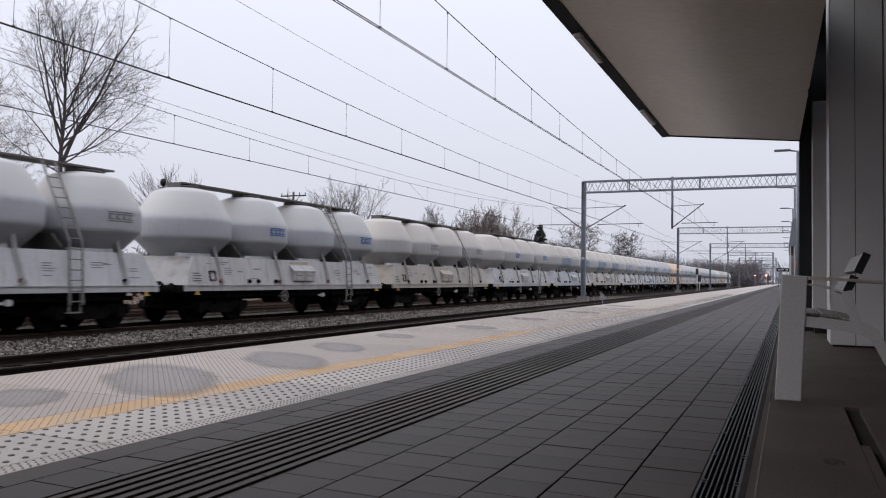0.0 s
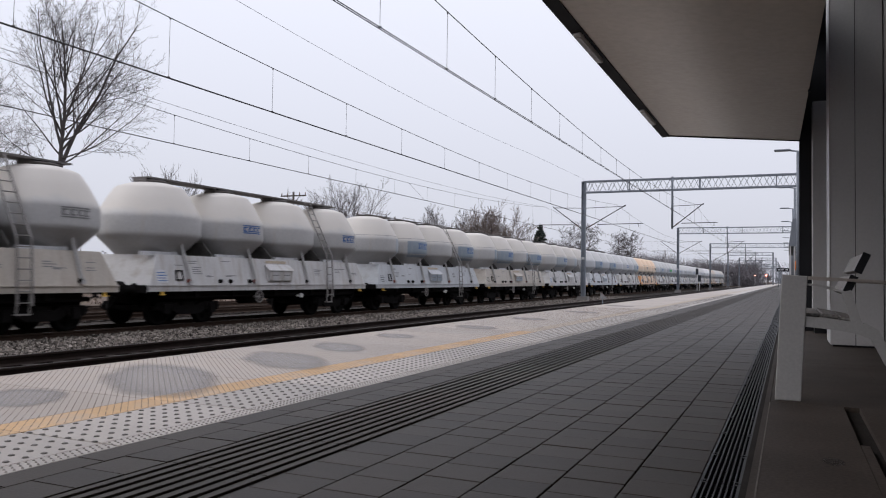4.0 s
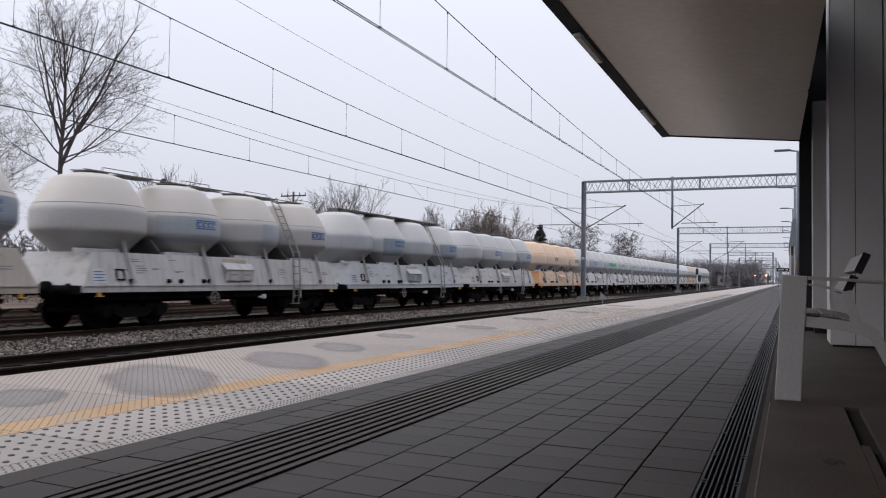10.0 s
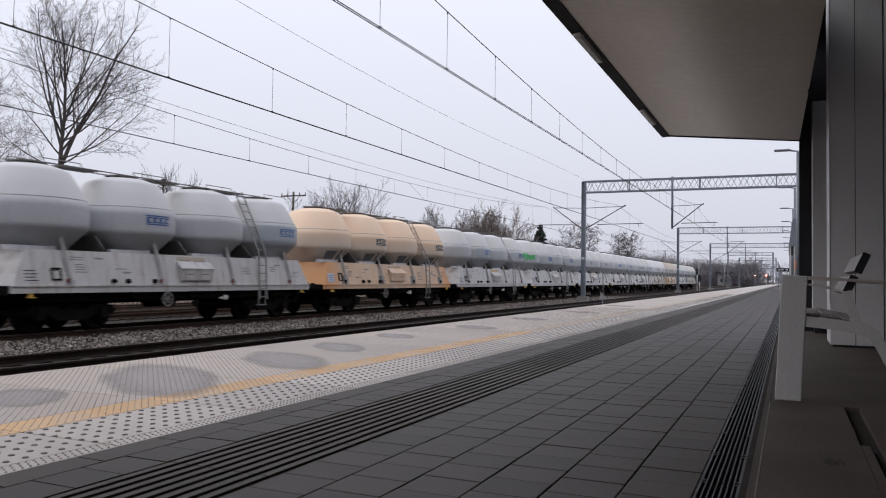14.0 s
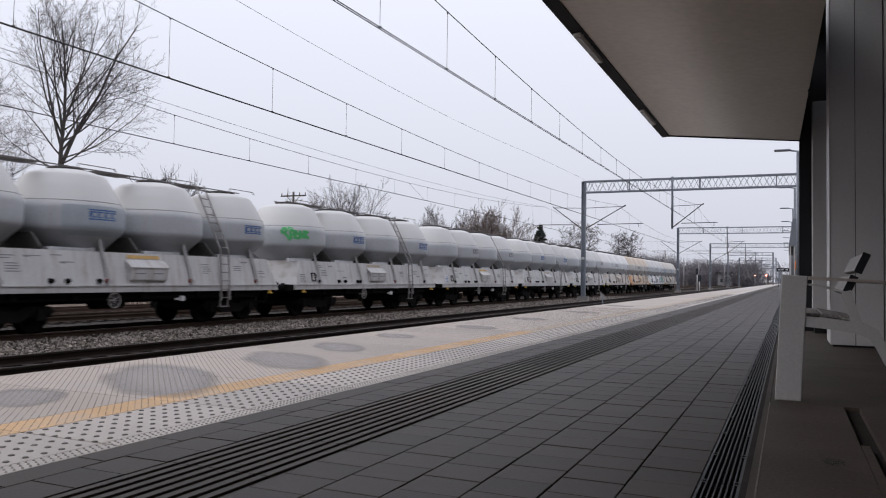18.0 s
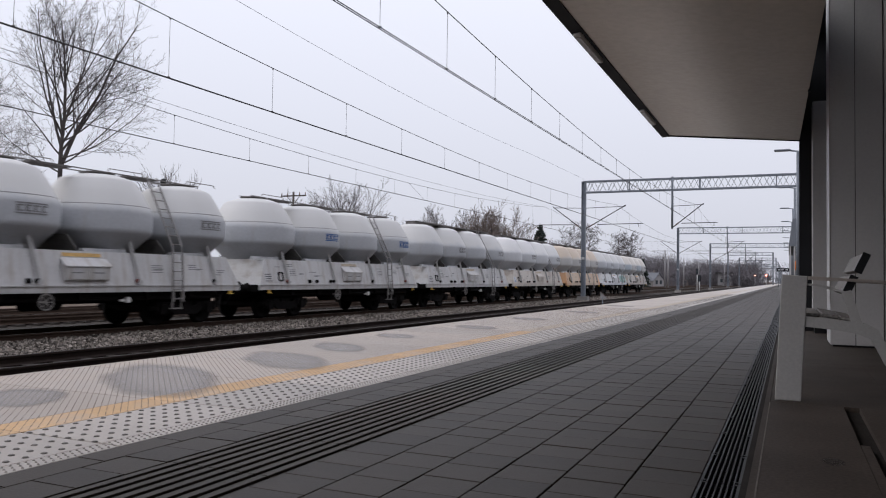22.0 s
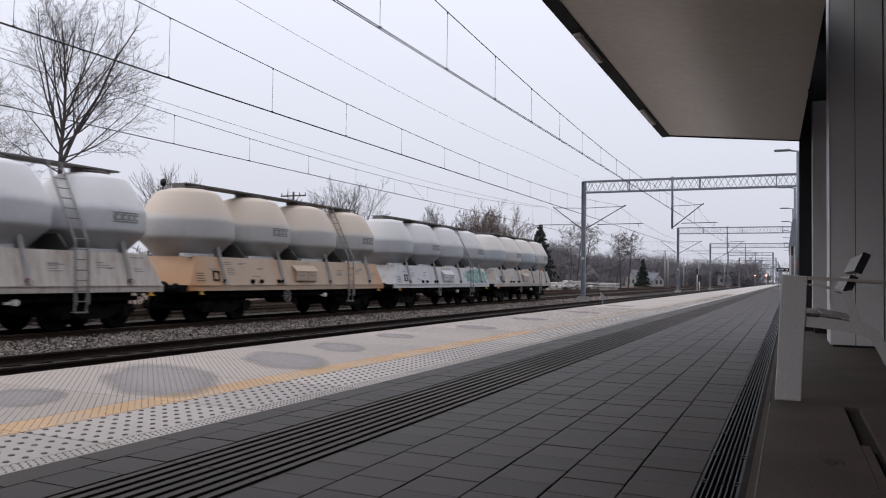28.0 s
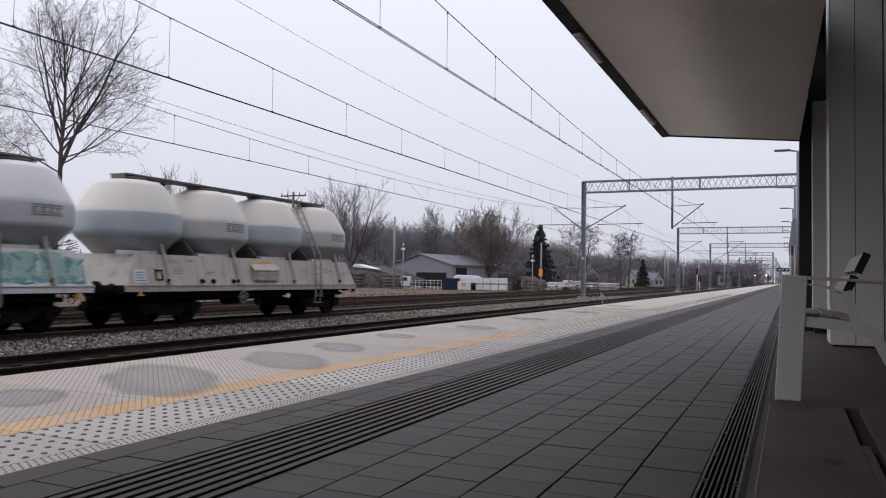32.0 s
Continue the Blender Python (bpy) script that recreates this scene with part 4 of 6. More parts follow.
    for y in (-0.57, 0.07):
        door = share("cabinet_door", once("cabinet_door", b_cab_door, P["blue_band"] if index in (11, 13, 14) else wm), cab, (0, y, 0))
        share("lettering_bar", once("lettering_bar", b_cab_text, M_FAINT), door)
    bm = bmesh.new()
    on_wall(bm, -0.58, 0.58, 1.885, 1.975, 0.008)
    part("notice_plate", bm, M_PLATE if plate == "dust" else M_FAINT_PLATE, w)
    share("frame_holder", once("frame_holder", b_square, M_UNDER), w, (0, -4.72, 0))
    bm = bmesh.new()
    on_wall(bm, -5.62, -5.18, 1.24, 1.60, 0.008)
    board = part("data_board", bm, M_WHITE_PLATE if index % 3 == 0 else wm, w)
    bm = bmesh.new()
    for k in range(4):
        on_wall(bm, -5.58, -5.22 - 0.05 * (k % 2), 1.28 + 0.075 * k, 1.305 + 0.075 * k, 0.011)
    part("data_text", bm, M_MARK if index % 3 else M_LOGO_BLUE, board)["kind"] = "stuff"
    for k in range(9):
        bm = bmesh.new()
        y = (-4.9, -3.6, -2.9, -2.7, -0.6, 0.1, 2.3, 4.0, 4.9)[k] + rg.uniform(-0.1, 0.1)
        z = rg.uniform(1.35, 1.9)
        on_wall(bm, y, y + rg.uniform(0.2, 0.5), z, z + 0.025, 0.004)
        if k % 2:
            on_wall(bm, y, y + rg.uniform(0.15, 0.35), z - 0.024, z - 0.001, 0.004)
        part("lettering_bar", bm, M_FAINT, w)
    for y, z, n in ((-4.30, 1.88, 2), (-4.15, 1.70, 4), (2.28, 1.72, 4), (3.72, 1.76, 3), (4.95, 1.62, 2)):
        bm = bmesh.new()
        for j in range(n):
            on_wall(bm, y, y + rg.uniform(0.25, 0.42), z - 0.062 * j - 0.026, z - 0.062 * j, 0.004)
        part("lettering_block", bm, M_FAINT, w)["kind"] = "stuff"
    for y in (-3.02, -2.55, -1.6):
        share("cap", once("cap", b_cap, M_UNDER), w, (0.0, y, 1.28))
    if graffiti:
        for build, args, m, note in ((letter_ground, (3.3, 5.68, 1.18, 1.72, 5, 0.04, 0.0015), M_GRAF[1], "teal sprayed field"), (letter_ground, (2.60, 5.62, 1.20, 1.99, 1, 0.035), M_GRAF[4], "white sprayed outline"), (letter_ground, (2.60, 5.62, 1.20, 1.99, 1, 0.0), M_GRAF[0], "pale green sprayed letters"),
                                     (letter_strokes, (2.60, 5.62, 1.20, 1.97, 2), M_GRAF[1], "teal sprayed strokes"), (letter_strokes, (3.1, 5.65, 1.17, 1.45, 7, 0.05), M_GRAF[3], "grey-green sprayed shading")):
            bm = bmesh.new()
            build(bm, *args)
            part("graffiti", bm, m, w, note)["kind"] = "stuff"
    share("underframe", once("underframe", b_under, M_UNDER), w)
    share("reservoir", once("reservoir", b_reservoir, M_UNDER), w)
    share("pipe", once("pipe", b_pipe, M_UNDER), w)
    hw = share("handwheel", once("handwheel", b_handwheel, M_LADDER), w, (0, -1.15, 0.78))
    share("valve", once("valve", b_valve, M_WHITE_METAL), w)
    for y in (-5.45, 5.45):
        share("lamp_bracket", once("lamp_bracket", b_bracket, M_AMBER if amber else M_WHITE_METAL), w, (0, y, 0))
    for s in (0, 1):
        turn = (0, 0, math.pi * s)
        for x in (-0.875, 0.875):
            share("buffer", once("buffer", b_buffer, M_UNDER), w, (x, (-1) ** (s + 1) * (HALF_L + 0.02), 1.05), turn)
        share("coupling_hook", once("coupling_hook", b_hook, M_UNDER), w, (0, (-1) ** (s + 1) * (HALF_L + 0.06), 1.02), turn)
        share("brake_hose", once("brake_hose", b_hose, M_UNDER), w, (0, (-1) ** (s + 1) * (HALF_L + 0.05), 0.98), turn)
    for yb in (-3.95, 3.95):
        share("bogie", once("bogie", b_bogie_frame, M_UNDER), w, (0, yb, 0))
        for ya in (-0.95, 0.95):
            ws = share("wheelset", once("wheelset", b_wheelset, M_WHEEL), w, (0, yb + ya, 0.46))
            WHEELS.append(ws)
    return w


# from the last wagon forwards: looks of each
TRAIN = [
    dict(tank="cream", body="body_dirty", band=("grey_blue", None, "grey_blue", None), band_from=-140, mark="dark", plate="dust", label="dusty grey-white four-tank cement wagon with faded blue bands"),
    dict(tank="white", body="body_bright", mark="dark", graffiti=True, label="white four-tank cement wagon with green graffiti on its side"),
    dict(tank="dusty", body="body_rust", mark="dark", label="beige cement wagon with a rust-orange stained side"),
    dict(tank="bright", body="body_rusty", mark="dark", label="bright white cement wagon with a rust-specked cream side"),
    dict(tank="white", body="body_white", mark="dark", label="white four-tank cement wagon with light dirt"),
    dict(tank="white", body="body_white", mark="blue", plank=False, label="white four-tank cement wagon with a blue mark"),
    dict(tank="white", body="body_white", mark="dark", plank=False, plate="dust", label="off-white four-tank cement wagon"),
    dict(tank="white", body="body_white", mark="blue", tank_tag=True, plank=False, label="white cement wagon with a green sprayed tag on one tank"),
    dict(tank="white", body="body_white", mark="blue", band=(None, "grey_blue", None, None), plank=False, plate="dust", label="grey-white four-tank cement wagon with a blue mark"),
    dict(tank="orange", body="body_orange", mark="navy", plank=False, label="orange dust-coated four-tank cement wagon"),
    dict(tank="grey", body="body_grey", mark="blue", band=(None, None, None, "grey_blue"), plank=False, label="grey four-tank cement wagon"),
    dict(tank="white", body="body_blue", band=("grey_blue", "blue_band", "grey_blue", "blue_band"), mark="blue", label="white cement wagon with pale blue bands"),
    dict(tank="cream", body="body_white", band=(None, "grey_blue", "grey_blue", None), mark="blue", plank=False, label="cream cement wagon with blue marks"),
    dict(tank="cream", body="body_cream", band=("blue_band", "blue_band", "blue_band", "blue_band"), mark="blue", plank=False, label="cream cement wagon with faded blue bands and marks"),
    dict(tank="cream", body="body_blue", band=("grey_blue", "blue_band", None, "blue_band"), mark="blue", plank=False, label="white cement wagon with light blue bands"),
    dict(tank="cream", body="body_white", mark="blue", label="cream-white cement wagon with blue marks"),
    dict(tank="cream", body="body_cream", mark="dark", label="cream four-tank cement wagon"),
    dict(tank="white", body="body_white", mark="blue", label="white four-tank cement wagon with a blue mark"),
    dict(tank="white", body="body_bright", mark="dark", label="white four-tank cement wagon with grey markings"),
    dict(tank="white", body="body_white", mark="blue", label="white four-tank cement wagon"),
]
REAR_END = 27.13      # where the last body ends at 32 s
SLACK = {12: 0.20, 4: 0.10}      # couplings that are drawn out
WAGONS = []
for k, kw in enumerate(TRAIN):
    wg = cement_wagon(k, **kw)
    WAGONS.append((wg, REAR_END - HALF_L - k * PITCH + SLACK.get(k, 0.0)))


def ahead(t):
    """How far the train still has to roll at t seconds; it gains a little speed on the way."""
    u = 32.0 - t
    return 7.0596 * u - 0.0043031 * u * u


def motions():
    """The train rolls past towards the near end of the platform, every wheelset turning with it."""
    for wg, y32 in WAGONS:
        walk(wg, [(2.0 * i, pose(AXIS[2], y32 + ahead(2.0 * i), RAIL_Z)) for i in range(17)])
    step = 2 / 30
    for ws in WHEELS:
        x, y, z = ws.location
        walk(ws, [(i * step, pose(x, y, z, math.degrees((ahead(0.0) - ahead(i * step)) / 0.46), 0, 0)) for i in range(481)])

# ---- bare trees ----
def tree_arrays(seed, height, trunk_h, radius, spread, counts, droop=0.0, sides=(7, 5, 3, 3, 3), upright=0.55, segs=(6, 5, 4, 3, 3), taper=0.55, first=0.30, minr=0.010, ttaper=0.88, reach=1.0, limbs=None):
    """Trunk and twigs of a leafless tree as (vertices, quads) pairs, its foot at the origin."""
    r = random.Random(seed)
    wood, twigs = ([], []), ([], [])

    def branch(p, d, length, rad, level):
        V, F = wood if level < 2 else twigs
        k = sides[min(level, len(sides) - 1)]
        n = segs[min(level, 4)]
        pts = [(Vector(p), rad)]
        q, dd = Vector(p), Vector(d).normalized()
        for i in range(n):
            jitter = Vector((r.uniform(-1, 1), r.uniform(-1, 1), r.uniform(-0.6, 0.6))) * (0.06 if level == 0 else 0.13 if level == 1 else 0.14)
            lift = Vector((0, 0, (upright if level < 3 else 0.25) - droop * level)) * 0.16
            dd = (dd + jitter + lift).normalized()
            q = q + dd * (length / n)
            pts.append((q.copy(), rad * (1 - 0.80 * (i + 1) / n) if level else rad * (1 - ttaper * (i + 1) / n)))
        base = len(V)
        for i, (c, w) in enumerate(pts):
            t = (pts[min(i + 1, n)][0] - pts[max(i - 1, 0)][0]).normalized()
            a = t.orthogonal().normalized()
            b = t.cross(a)
            if k == 1:
                V.append(tuple(c - a * w))
                V.append(tuple(c + a * w))
                continue
            for j in range(k):
                an = 2 * math.pi * j / k
                V.append(tuple(c + (a * math.cos(an) + b * math.sin(an)) * w))
        if k == 1:
            for i in range(n):
                F.append((base + 2 * i, base + 2 * i + 1, base + 2 * i + 3, base + 2 * i + 2))
        for i in range(n if k > 1 else 0):
            for j in range(k):
                j2 = (j + 1) % k
                F.append((base + i * k + j, base + i * k + j2, base + (i + 1) * k + j2, base + (i + 1) * k + j))
        if level >= len(counts):
            return
        if level == 0 and limbs:
            # main limbs: start along the trunk, azimuth, angle from upright, length, radius
            for f, az, ang, ln, lr in limbs:
                x = f * n
                i = min(int(x), n - 1)
                a, g = radians(az + r.uniform(-8, 8)), radians(ang)
                branch(pts[i][0].lerp(pts[i + 1][0], x - i), (math.sin(g) * math.cos(a), math.sin(g) * math.sin(a), math.cos(g)), ln, lr, 1)
            return
        m = counts[level]
        for c in range(m):
            f = (first if level == 0 else 0.14) + (1 - first if level == 0 else 0.86) * (c + r.random() * 0.9) / m
            f = min(f, 0.99)
            x = f * n
            i = min(int(x), n - 1)
            pos = pts[i][0].lerp(pts[i + 1][0], x - i)
            w = (pts[i][1] * (1 - (x - i)) + pts[i + 1][1] * (x - i))
            t = (pts[i + 1][0] - pts[i][0]).normalized()
            a = t.orthogonal().normalized()
            b = t.cross(a)
            an = r.uniform(0, 2 * math.pi) if level else 2.4 * c + r.uniform(-0.4, 0.4)
            side = a * math.cos(an) + b * math.sin(an)
            out = spread * r.uniform(0.7, 1.3)
            nd = (t * math.cos(out) + side * math.sin(out)).normalized()
            ln = length * (reach * r.uniform(0.50, 0.85) if level == 0 else r.uniform(0.38, 0.68) if level == 1 else r.uniform(0.32, 0.54)) * (1.0 - 0.45 * f if level else 1.0 - 0.45 * max(0.0, f - 0.45))
            branch(pos, nd, ln, max(w * taper, minr), level + 1)

    branch((0, 0, 0), (r.uniform(-0.05, 0.05), r.uniform(-0.05, 0.05), 1), height * trunk_h, radius, 0)
    tops = sorted(v[2] for v in twigs[0])
    k = height / tops[int(len(tops) * 0.997)]
    for V, F in (wood, twigs):
        V[:] = [(x * k, y * k, z * k) for x, y, z in V]
    return wood, twigs


def from_arrays(name, arrays, material, parent=None):
    V, F = arrays
    return joined(name, V, F, material, parent, smooth=False)


M_BARK = mat("grey_brown_bark", (0.075, 0.065, 0.063), 0.95, scale=2, fine=20, dark=0.6, bump=0.4)
M_TWIG = mat("dark_twigs", (0.095, 0.083, 0.085), 0.95, scale=1, fine=10, dark=0.8, bump=0)
M_TWIG_RED = mat("reddish_twigs", (0.20, 0.165, 0.15), 0.95, scale=1, fine=10, dark=0.8, bump=0)
# lifted, slightly blue tone that puts distance haze into the woods' colour
M_FOREST = mat("hazy_bare_forest", (0.150, 0.138, 0.147), 0.95, scale=0.05, fine=1.0, dark=0.75, bump=0)
M_NEEDLE = mat("spruce_needles", (0.030, 0.040, 0.034), 0.9, scale=1, fine=8, dark=0.6, bump=0)


def bare_tree(at, turn, arrays, label, lean=0.0, crown=None):
    t = new("bare_tree")
    t.matrix_basis = pose(*at, lean, 0, turn)
    tagged(t, label, "tree", "bare winter trees")
    from_arrays("trunk", arrays[0], M_BARK, t)
    from_arrays("crown", arrays[1], crown or M_TWIG, t)
    return t


# two ascending stems with side limbs all the way up
STEMS = ((0.49, 5, 20, 10.0, 0.125), (0.56, 180, 20, 8.2, 0.085), (0.53, 185, 48, 4.6, 0.055), (0.52, 0, 74, 6.0, 0.055), (0.60, 175, 8, 7.0, 0.075), (0.64, 0, 14, 6.6, 0.075),
         (0.62, 10, 55, 4.6, 0.05), (0.68, 5, 42, 5.0, 0.055), (0.70, 190, 32, 5.0, 0.055), (0.57, 90, 40, 6.0, 0.07), (0.60, -90, 38, 6.0, 0.07), (0.74, 100, 30, 4.6, 0.055),
         (0.76, -80, 30, 4.6, 0.055), (0.80, 0, 28, 4.0, 0.045), (0.82, 180, 26, 4.0, 0.045), (0.47, 175, 62, 5.0, 0.055), (0.88, 60, 20, 3.0, 0.035), (0.90, 200, 20, 2.6, 0.035),
         (0.58, 0, 64, 5.4, 0.055), (0.66, 350, 50, 5.6, 0.06), (0.72, 10, 38, 5.6, 0.055), (0.545, 20, 34, 7.5, 0.075), (0.50, -20, 66, 6.4, 0.055))
LOW_BOUGHS = ((0.30, 180, 60, 6.0, 0.06), (0.34, 200, 72, 5.5, 0.055), (0.38, 165, 52, 6.5, 0.06), (0.42, 190, 64, 6.0, 0.055), (0.27, 150, 76, 5.0, 0.05), (0.45, 175, 45, 6.5, 0.06))
TALL = dict(upright=0.34, segs=(9, 8, 5, 4, 3), taper=0.46, minr=0.0088, ttaper=0.88, limbs=STEMS)
bare_tree((-37.0, 30.1, GROUND_Z - 0.1), 24, tree_arrays(11, 17.8, 0.95, 0.23, 0.70, (1, 11, 7, 4), **TALL), "tall leafless tree with two stems and a twiggy crown")
bare_tree((-47.3, 31.5, GROUND_Z - 0.1), 204, tree_arrays(12, 17.2, 0.95, 0.27, 0.70, (1, 11, 8, 3), **dict(TALL, limbs=STEMS + LOW_BOUGHS)), "tall leafless tree with spreading branches")
# a pollard's head of straight shoots
SHOOTS = tuple((0.82 + 0.010 * i, 137.5 * i, 6 + 3.9 * i, 5.0 - 0.07 * i, 0.045) for i in range(18))
bare_tree((-49.6, 52.0, GROUND_Z - 0.1), 70, tree_arrays(22, 11.3, 0.62, 0.2, 0.45, (1, 11, 6), upright=0.25, minr=0.017, ttaper=0.4, limbs=SHOOTS), "pollarded leafless tree with a fan of shoots")


def vase(n, low, high, length, radius):
    """Limbs that rise from a short trunk and open like a vase."""
    return tuple((low + (1 - low) * i / n, 137.5 * i, high * ((i * 0.618) % 1.0) + 4, length * (0.80 + 0.25 * ((i * 0.37) % 1.0)), radius) for i in range(n))


VASE = ((0.80, 0, 24, 11.5, 0.17), (0.86, 180, 12, 11.5, 0.14), (0.95, 20, 38, 8.5, 0.10), (0.90, 200, 30, 8.5, 0.10), (1.0, 90, 20, 10.0, 0.10), (0.96, -90, 22, 10.0, 0.10), (0.98, 150, 44, 6.5, 0.08), (0.92, -20, 54, 6.5, 0.08))
OPEN = dict(upright=0.55, segs=(5, 7, 5, 3, 3), taper=0.5, minr=0.020, ttaper=0.3, sides=(7, 5, 3, 3, 1), limbs=VASE)
bare_tree((-57.5, 96.0, GROUND_Z - 0.1), 24, tree_arrays(15, 15.6, 0.26, 0.30, 0.55, (1, 15, 10, 4), **OPEN), "forked leafless tree leaning over the timber yard")
bare_tree((-62.0, 99.0, GROUND_Z - 0.1), 130, tree_arrays(16, 15.4, 0.26, 0.28, 0.55, (1, 14, 9, 4), **OPEN), "wide leafless tree beside the timber yard")
bare_tree((-66.0, 97.0, GROUND_Z - 0.1), 220, tree_arrays(17, 14.2, 0.26, 0.26, 0.55, (1, 14, 9, 4), **OPEN), "wide leafless tree beside the timber yard")
bare_tree((-50.6, 135.0, GROUND_Z), 0, tree_arrays(18, 15.2, 0.25, 0.34, 0.60, (1, 18, 11, 5), upright=0.34, segs=(4, 7, 5, 3, 3), taper=0.5, minr=0.026, ttaper=0.3, sides=(7, 5, 3, 3, 1), limbs=vase(18, 0.35, 44, 10.5, 0.11)),
          "wide bushy leafless willow behind the yard", crown=M_TWIG_RED)
bare_tree((-55.0, 139.0, GROUND_Z), 100, tree_arrays(19, 12.0, 0.25, 0.24, 0.6, (1, 12, 9, 4), upright=0.42, segs=(4, 7, 5, 3, 3), minr=0.024, ttaper=0.3, sides=(7, 5, 3, 3, 1), limbs=vase(9, 0.35, 48, 8.5, 0.10)), "leafless tree behind the yard")
for px, py, hh, sd in ((-63.5, 150.0, 16.0, 20), (-67.5, 148.0, 15.2, 24), (-71.0, 152.0, 17.5, 21), (-75.0, 158.0, 16.8, 25)):
    bare_tree((px, py, GROUND_Z), sd * 33, tree_arrays(sd, hh, 0.97, 0.2, 0.8, (24, 9, 7), upright=0.5, first=0.35, minr=0.026, reach=0.36, sides=(7, 4, 3, 1)), "thin tall leafless tree behind the barn")
for px, py, hh, sd in ((-37.2, 152.0, 13.2, 31), (-39.4, 155.0, 13.6, 36), (-41.6, 158.0, 12.8, 32), (-31.5, 160.0, 12.0, 33), (-30.2, 161.0, 11.8, 34), (-33.0, 163.0, 11.6, 35)):
    bare_tree((px, py, GROUND_Z), sd * 40, tree_arrays(sd, hh, 0.98, 0.17, 1.20, (20, 8, 7), upright=0.12, first=0.52, minr=0.030, reach=0.36, sides=(7, 4, 3, 1)), "slim tall alder with a layered open crown")

# spruce: whorls of drooping boughs
def spruce(at, height, seed, label):
    r = random.Random(seed)
    t = new("spruce_tree")
    t.matrix_basis = pose(*at)
    tagged(t, label, "tree")
    bm = bmesh.new()
    tube(bm, (0, 0, 0), (0, 0, height), 0.16, 0.02, 8)
    part("trunk", bm, M_BARK, t)
    V, F = [], []
    z = 0.7
    while z < height - 0.2:
        reach = 0.33 * height * (1 - z / height) ** 0.82 + 0.06
        for b in range(8):
            a = r.uniform(0, 2 * math.pi)
            L = reach * r.uniform(0.55, 1.15)
            d, s = Vector((math.cos(a), math.sin(a), 0)), Vector((-math.sin(a), math.cos(a), 0))
            for j in range(5):
                f = (j + 0.6) / 5
                c = d * (L * f) + Vector((0, 0, z - 0.28 * L * f + 0.10 * L * f * f))
                for sgn in (-1, 1):
                    w = 0.42 * L * (1 - 0.6 * f) * r.uniform(0.6, 1.1) + 0.08
                    tip = c + s * sgn * w + d * 0.25 * w + Vector((0, 0, -0.30 * w - r.uniform(0, 0.12)))
                    k = len(V)
                    h = Vector((0, 0, r.uniform(0.28, 0.50)))
                    V += [tuple(c - d * 0.20), tuple(c + d * 0.22), tuple(tip), tuple(c - h), tuple(tip - h * 0.8)]
                    F += [(k, k + 1, k + 2), (k, k + 2, k + 3), (k + 1, k + 3, k + 2), (k + 3, k + 4, k + 2)]
        z += 0.34
    joined("crown", V, F, M_NEEDLE, t)


spruce((-42.7, 140.0, GROUND_Z), 12.3, 3, "dark green spruce beside the willow")
spruce((-34.7, 205.0, GROUND_Z), 7.4, 4, "dark green spruce among the far houses")

# far woods: one mass of many bare trees
def woods(name, places, templates, material, label):
    Vs, Fs = [], []
    k = 0
    for (x, y, s, a, ti) in places:
        V, F = templates[ti]
        c, sn = math.cos(a), math.sin(a)
        P = np.empty_like(V)
        P[:, 0] = (V[:, 0] * c - V[:, 1] * sn) * s + x
        P[:, 1] = (V[:, 0] * sn + V[:, 1] * c) * s + y
        P[:, 2] = V[:, 2] * s + GROUND_Z - 0.1
        Vs.append(P)
        Fs.append(F + k)
        k += len(V)
    V, F = np.concatenate(Vs), np.concatenate(Fs)
    me = bpy.data.meshes.new(name)
    me.vertices.add(len(V))
    me.vertices.foreach_set("co", V.ravel())
    me.loops.add(len(F) * 4)
    me.loops.foreach_set("vertex_index", F.ravel())
    me.polygons.add(len(F))
    me.polygons.foreach_set("loop_start", np.arange(0, len(F) * 4, 4))
    me.update(calc_edges=True)
    me.validate()
    me.materials.append(material)
    return tagged(new(name, me), label, "woods", kind="stuff")


def template(seed, h, counts, spread, rad=0.15, trunk_h=0.85, up=0.45, first=0.25):
    (V0, F0), (V1, F1) = tree_arrays(seed, h, trunk_h, rad, spread, counts, upright=up, sides=(5, 3, 1, 1, 1), segs=(5, 3, 2, 2, 2), taper=0.6, first=first, minr=0.042)
    return np.array(V0 + V1, dtype=float), np.array(F0 + [tuple(i + len(V0) for i in f) for f in F1], dtype=int)


WOOD_T = [template(50 + i, 14, (13, 6, 4), 0.62 + 0.08 * (i % 3), 0.13, 0.95, 0.7, 0.30) for i in range(6)]
BUSH_T = [template(70 + i, 4.2, (12, 5, 4), 0.85, 0.05, 0.6, 0.5, 0.02) for i in range(4)]
wr = random.Random(9)
# belts by their bearing from the platform (x over y), their depth, number of trees and height over distance
BELTS = ((0.37, 0.58, 168, 250, 150, 0.072), (0.58, 0.80, 168, 240, 40, 0.050), (0.27, 0.38, 205, 320, 80, 0.052), (0.13, 0.29, 235, 400, 150, 0.037), (0.035, 0.14, 300, 480, 100, 0.030))
places, low = [], []
for q0, q1, y0, y1, n, k in BELTS:
    for i in range(n):
        q, y = wr.uniform(q0, q1), wr.uniform(y0, y1)
        h = (k * y * (0.913 + 0.408 * q) + 1.8) * wr.uniform(0.82, 1.06)
        places.append((-q * y, y, h / 14, wr.uniform(0, 6.28), wr.randrange(6)))
        if i % 2 == 0:
            low.append((-wr.uniform(q0, q1) * y0 * 0.97, y0 * 0.97 + wr.uniform(0, 25), h * wr.uniform(0.34, 0.55) / 4.2, wr.uniform(0, 6.28), wr.randrange(4)))
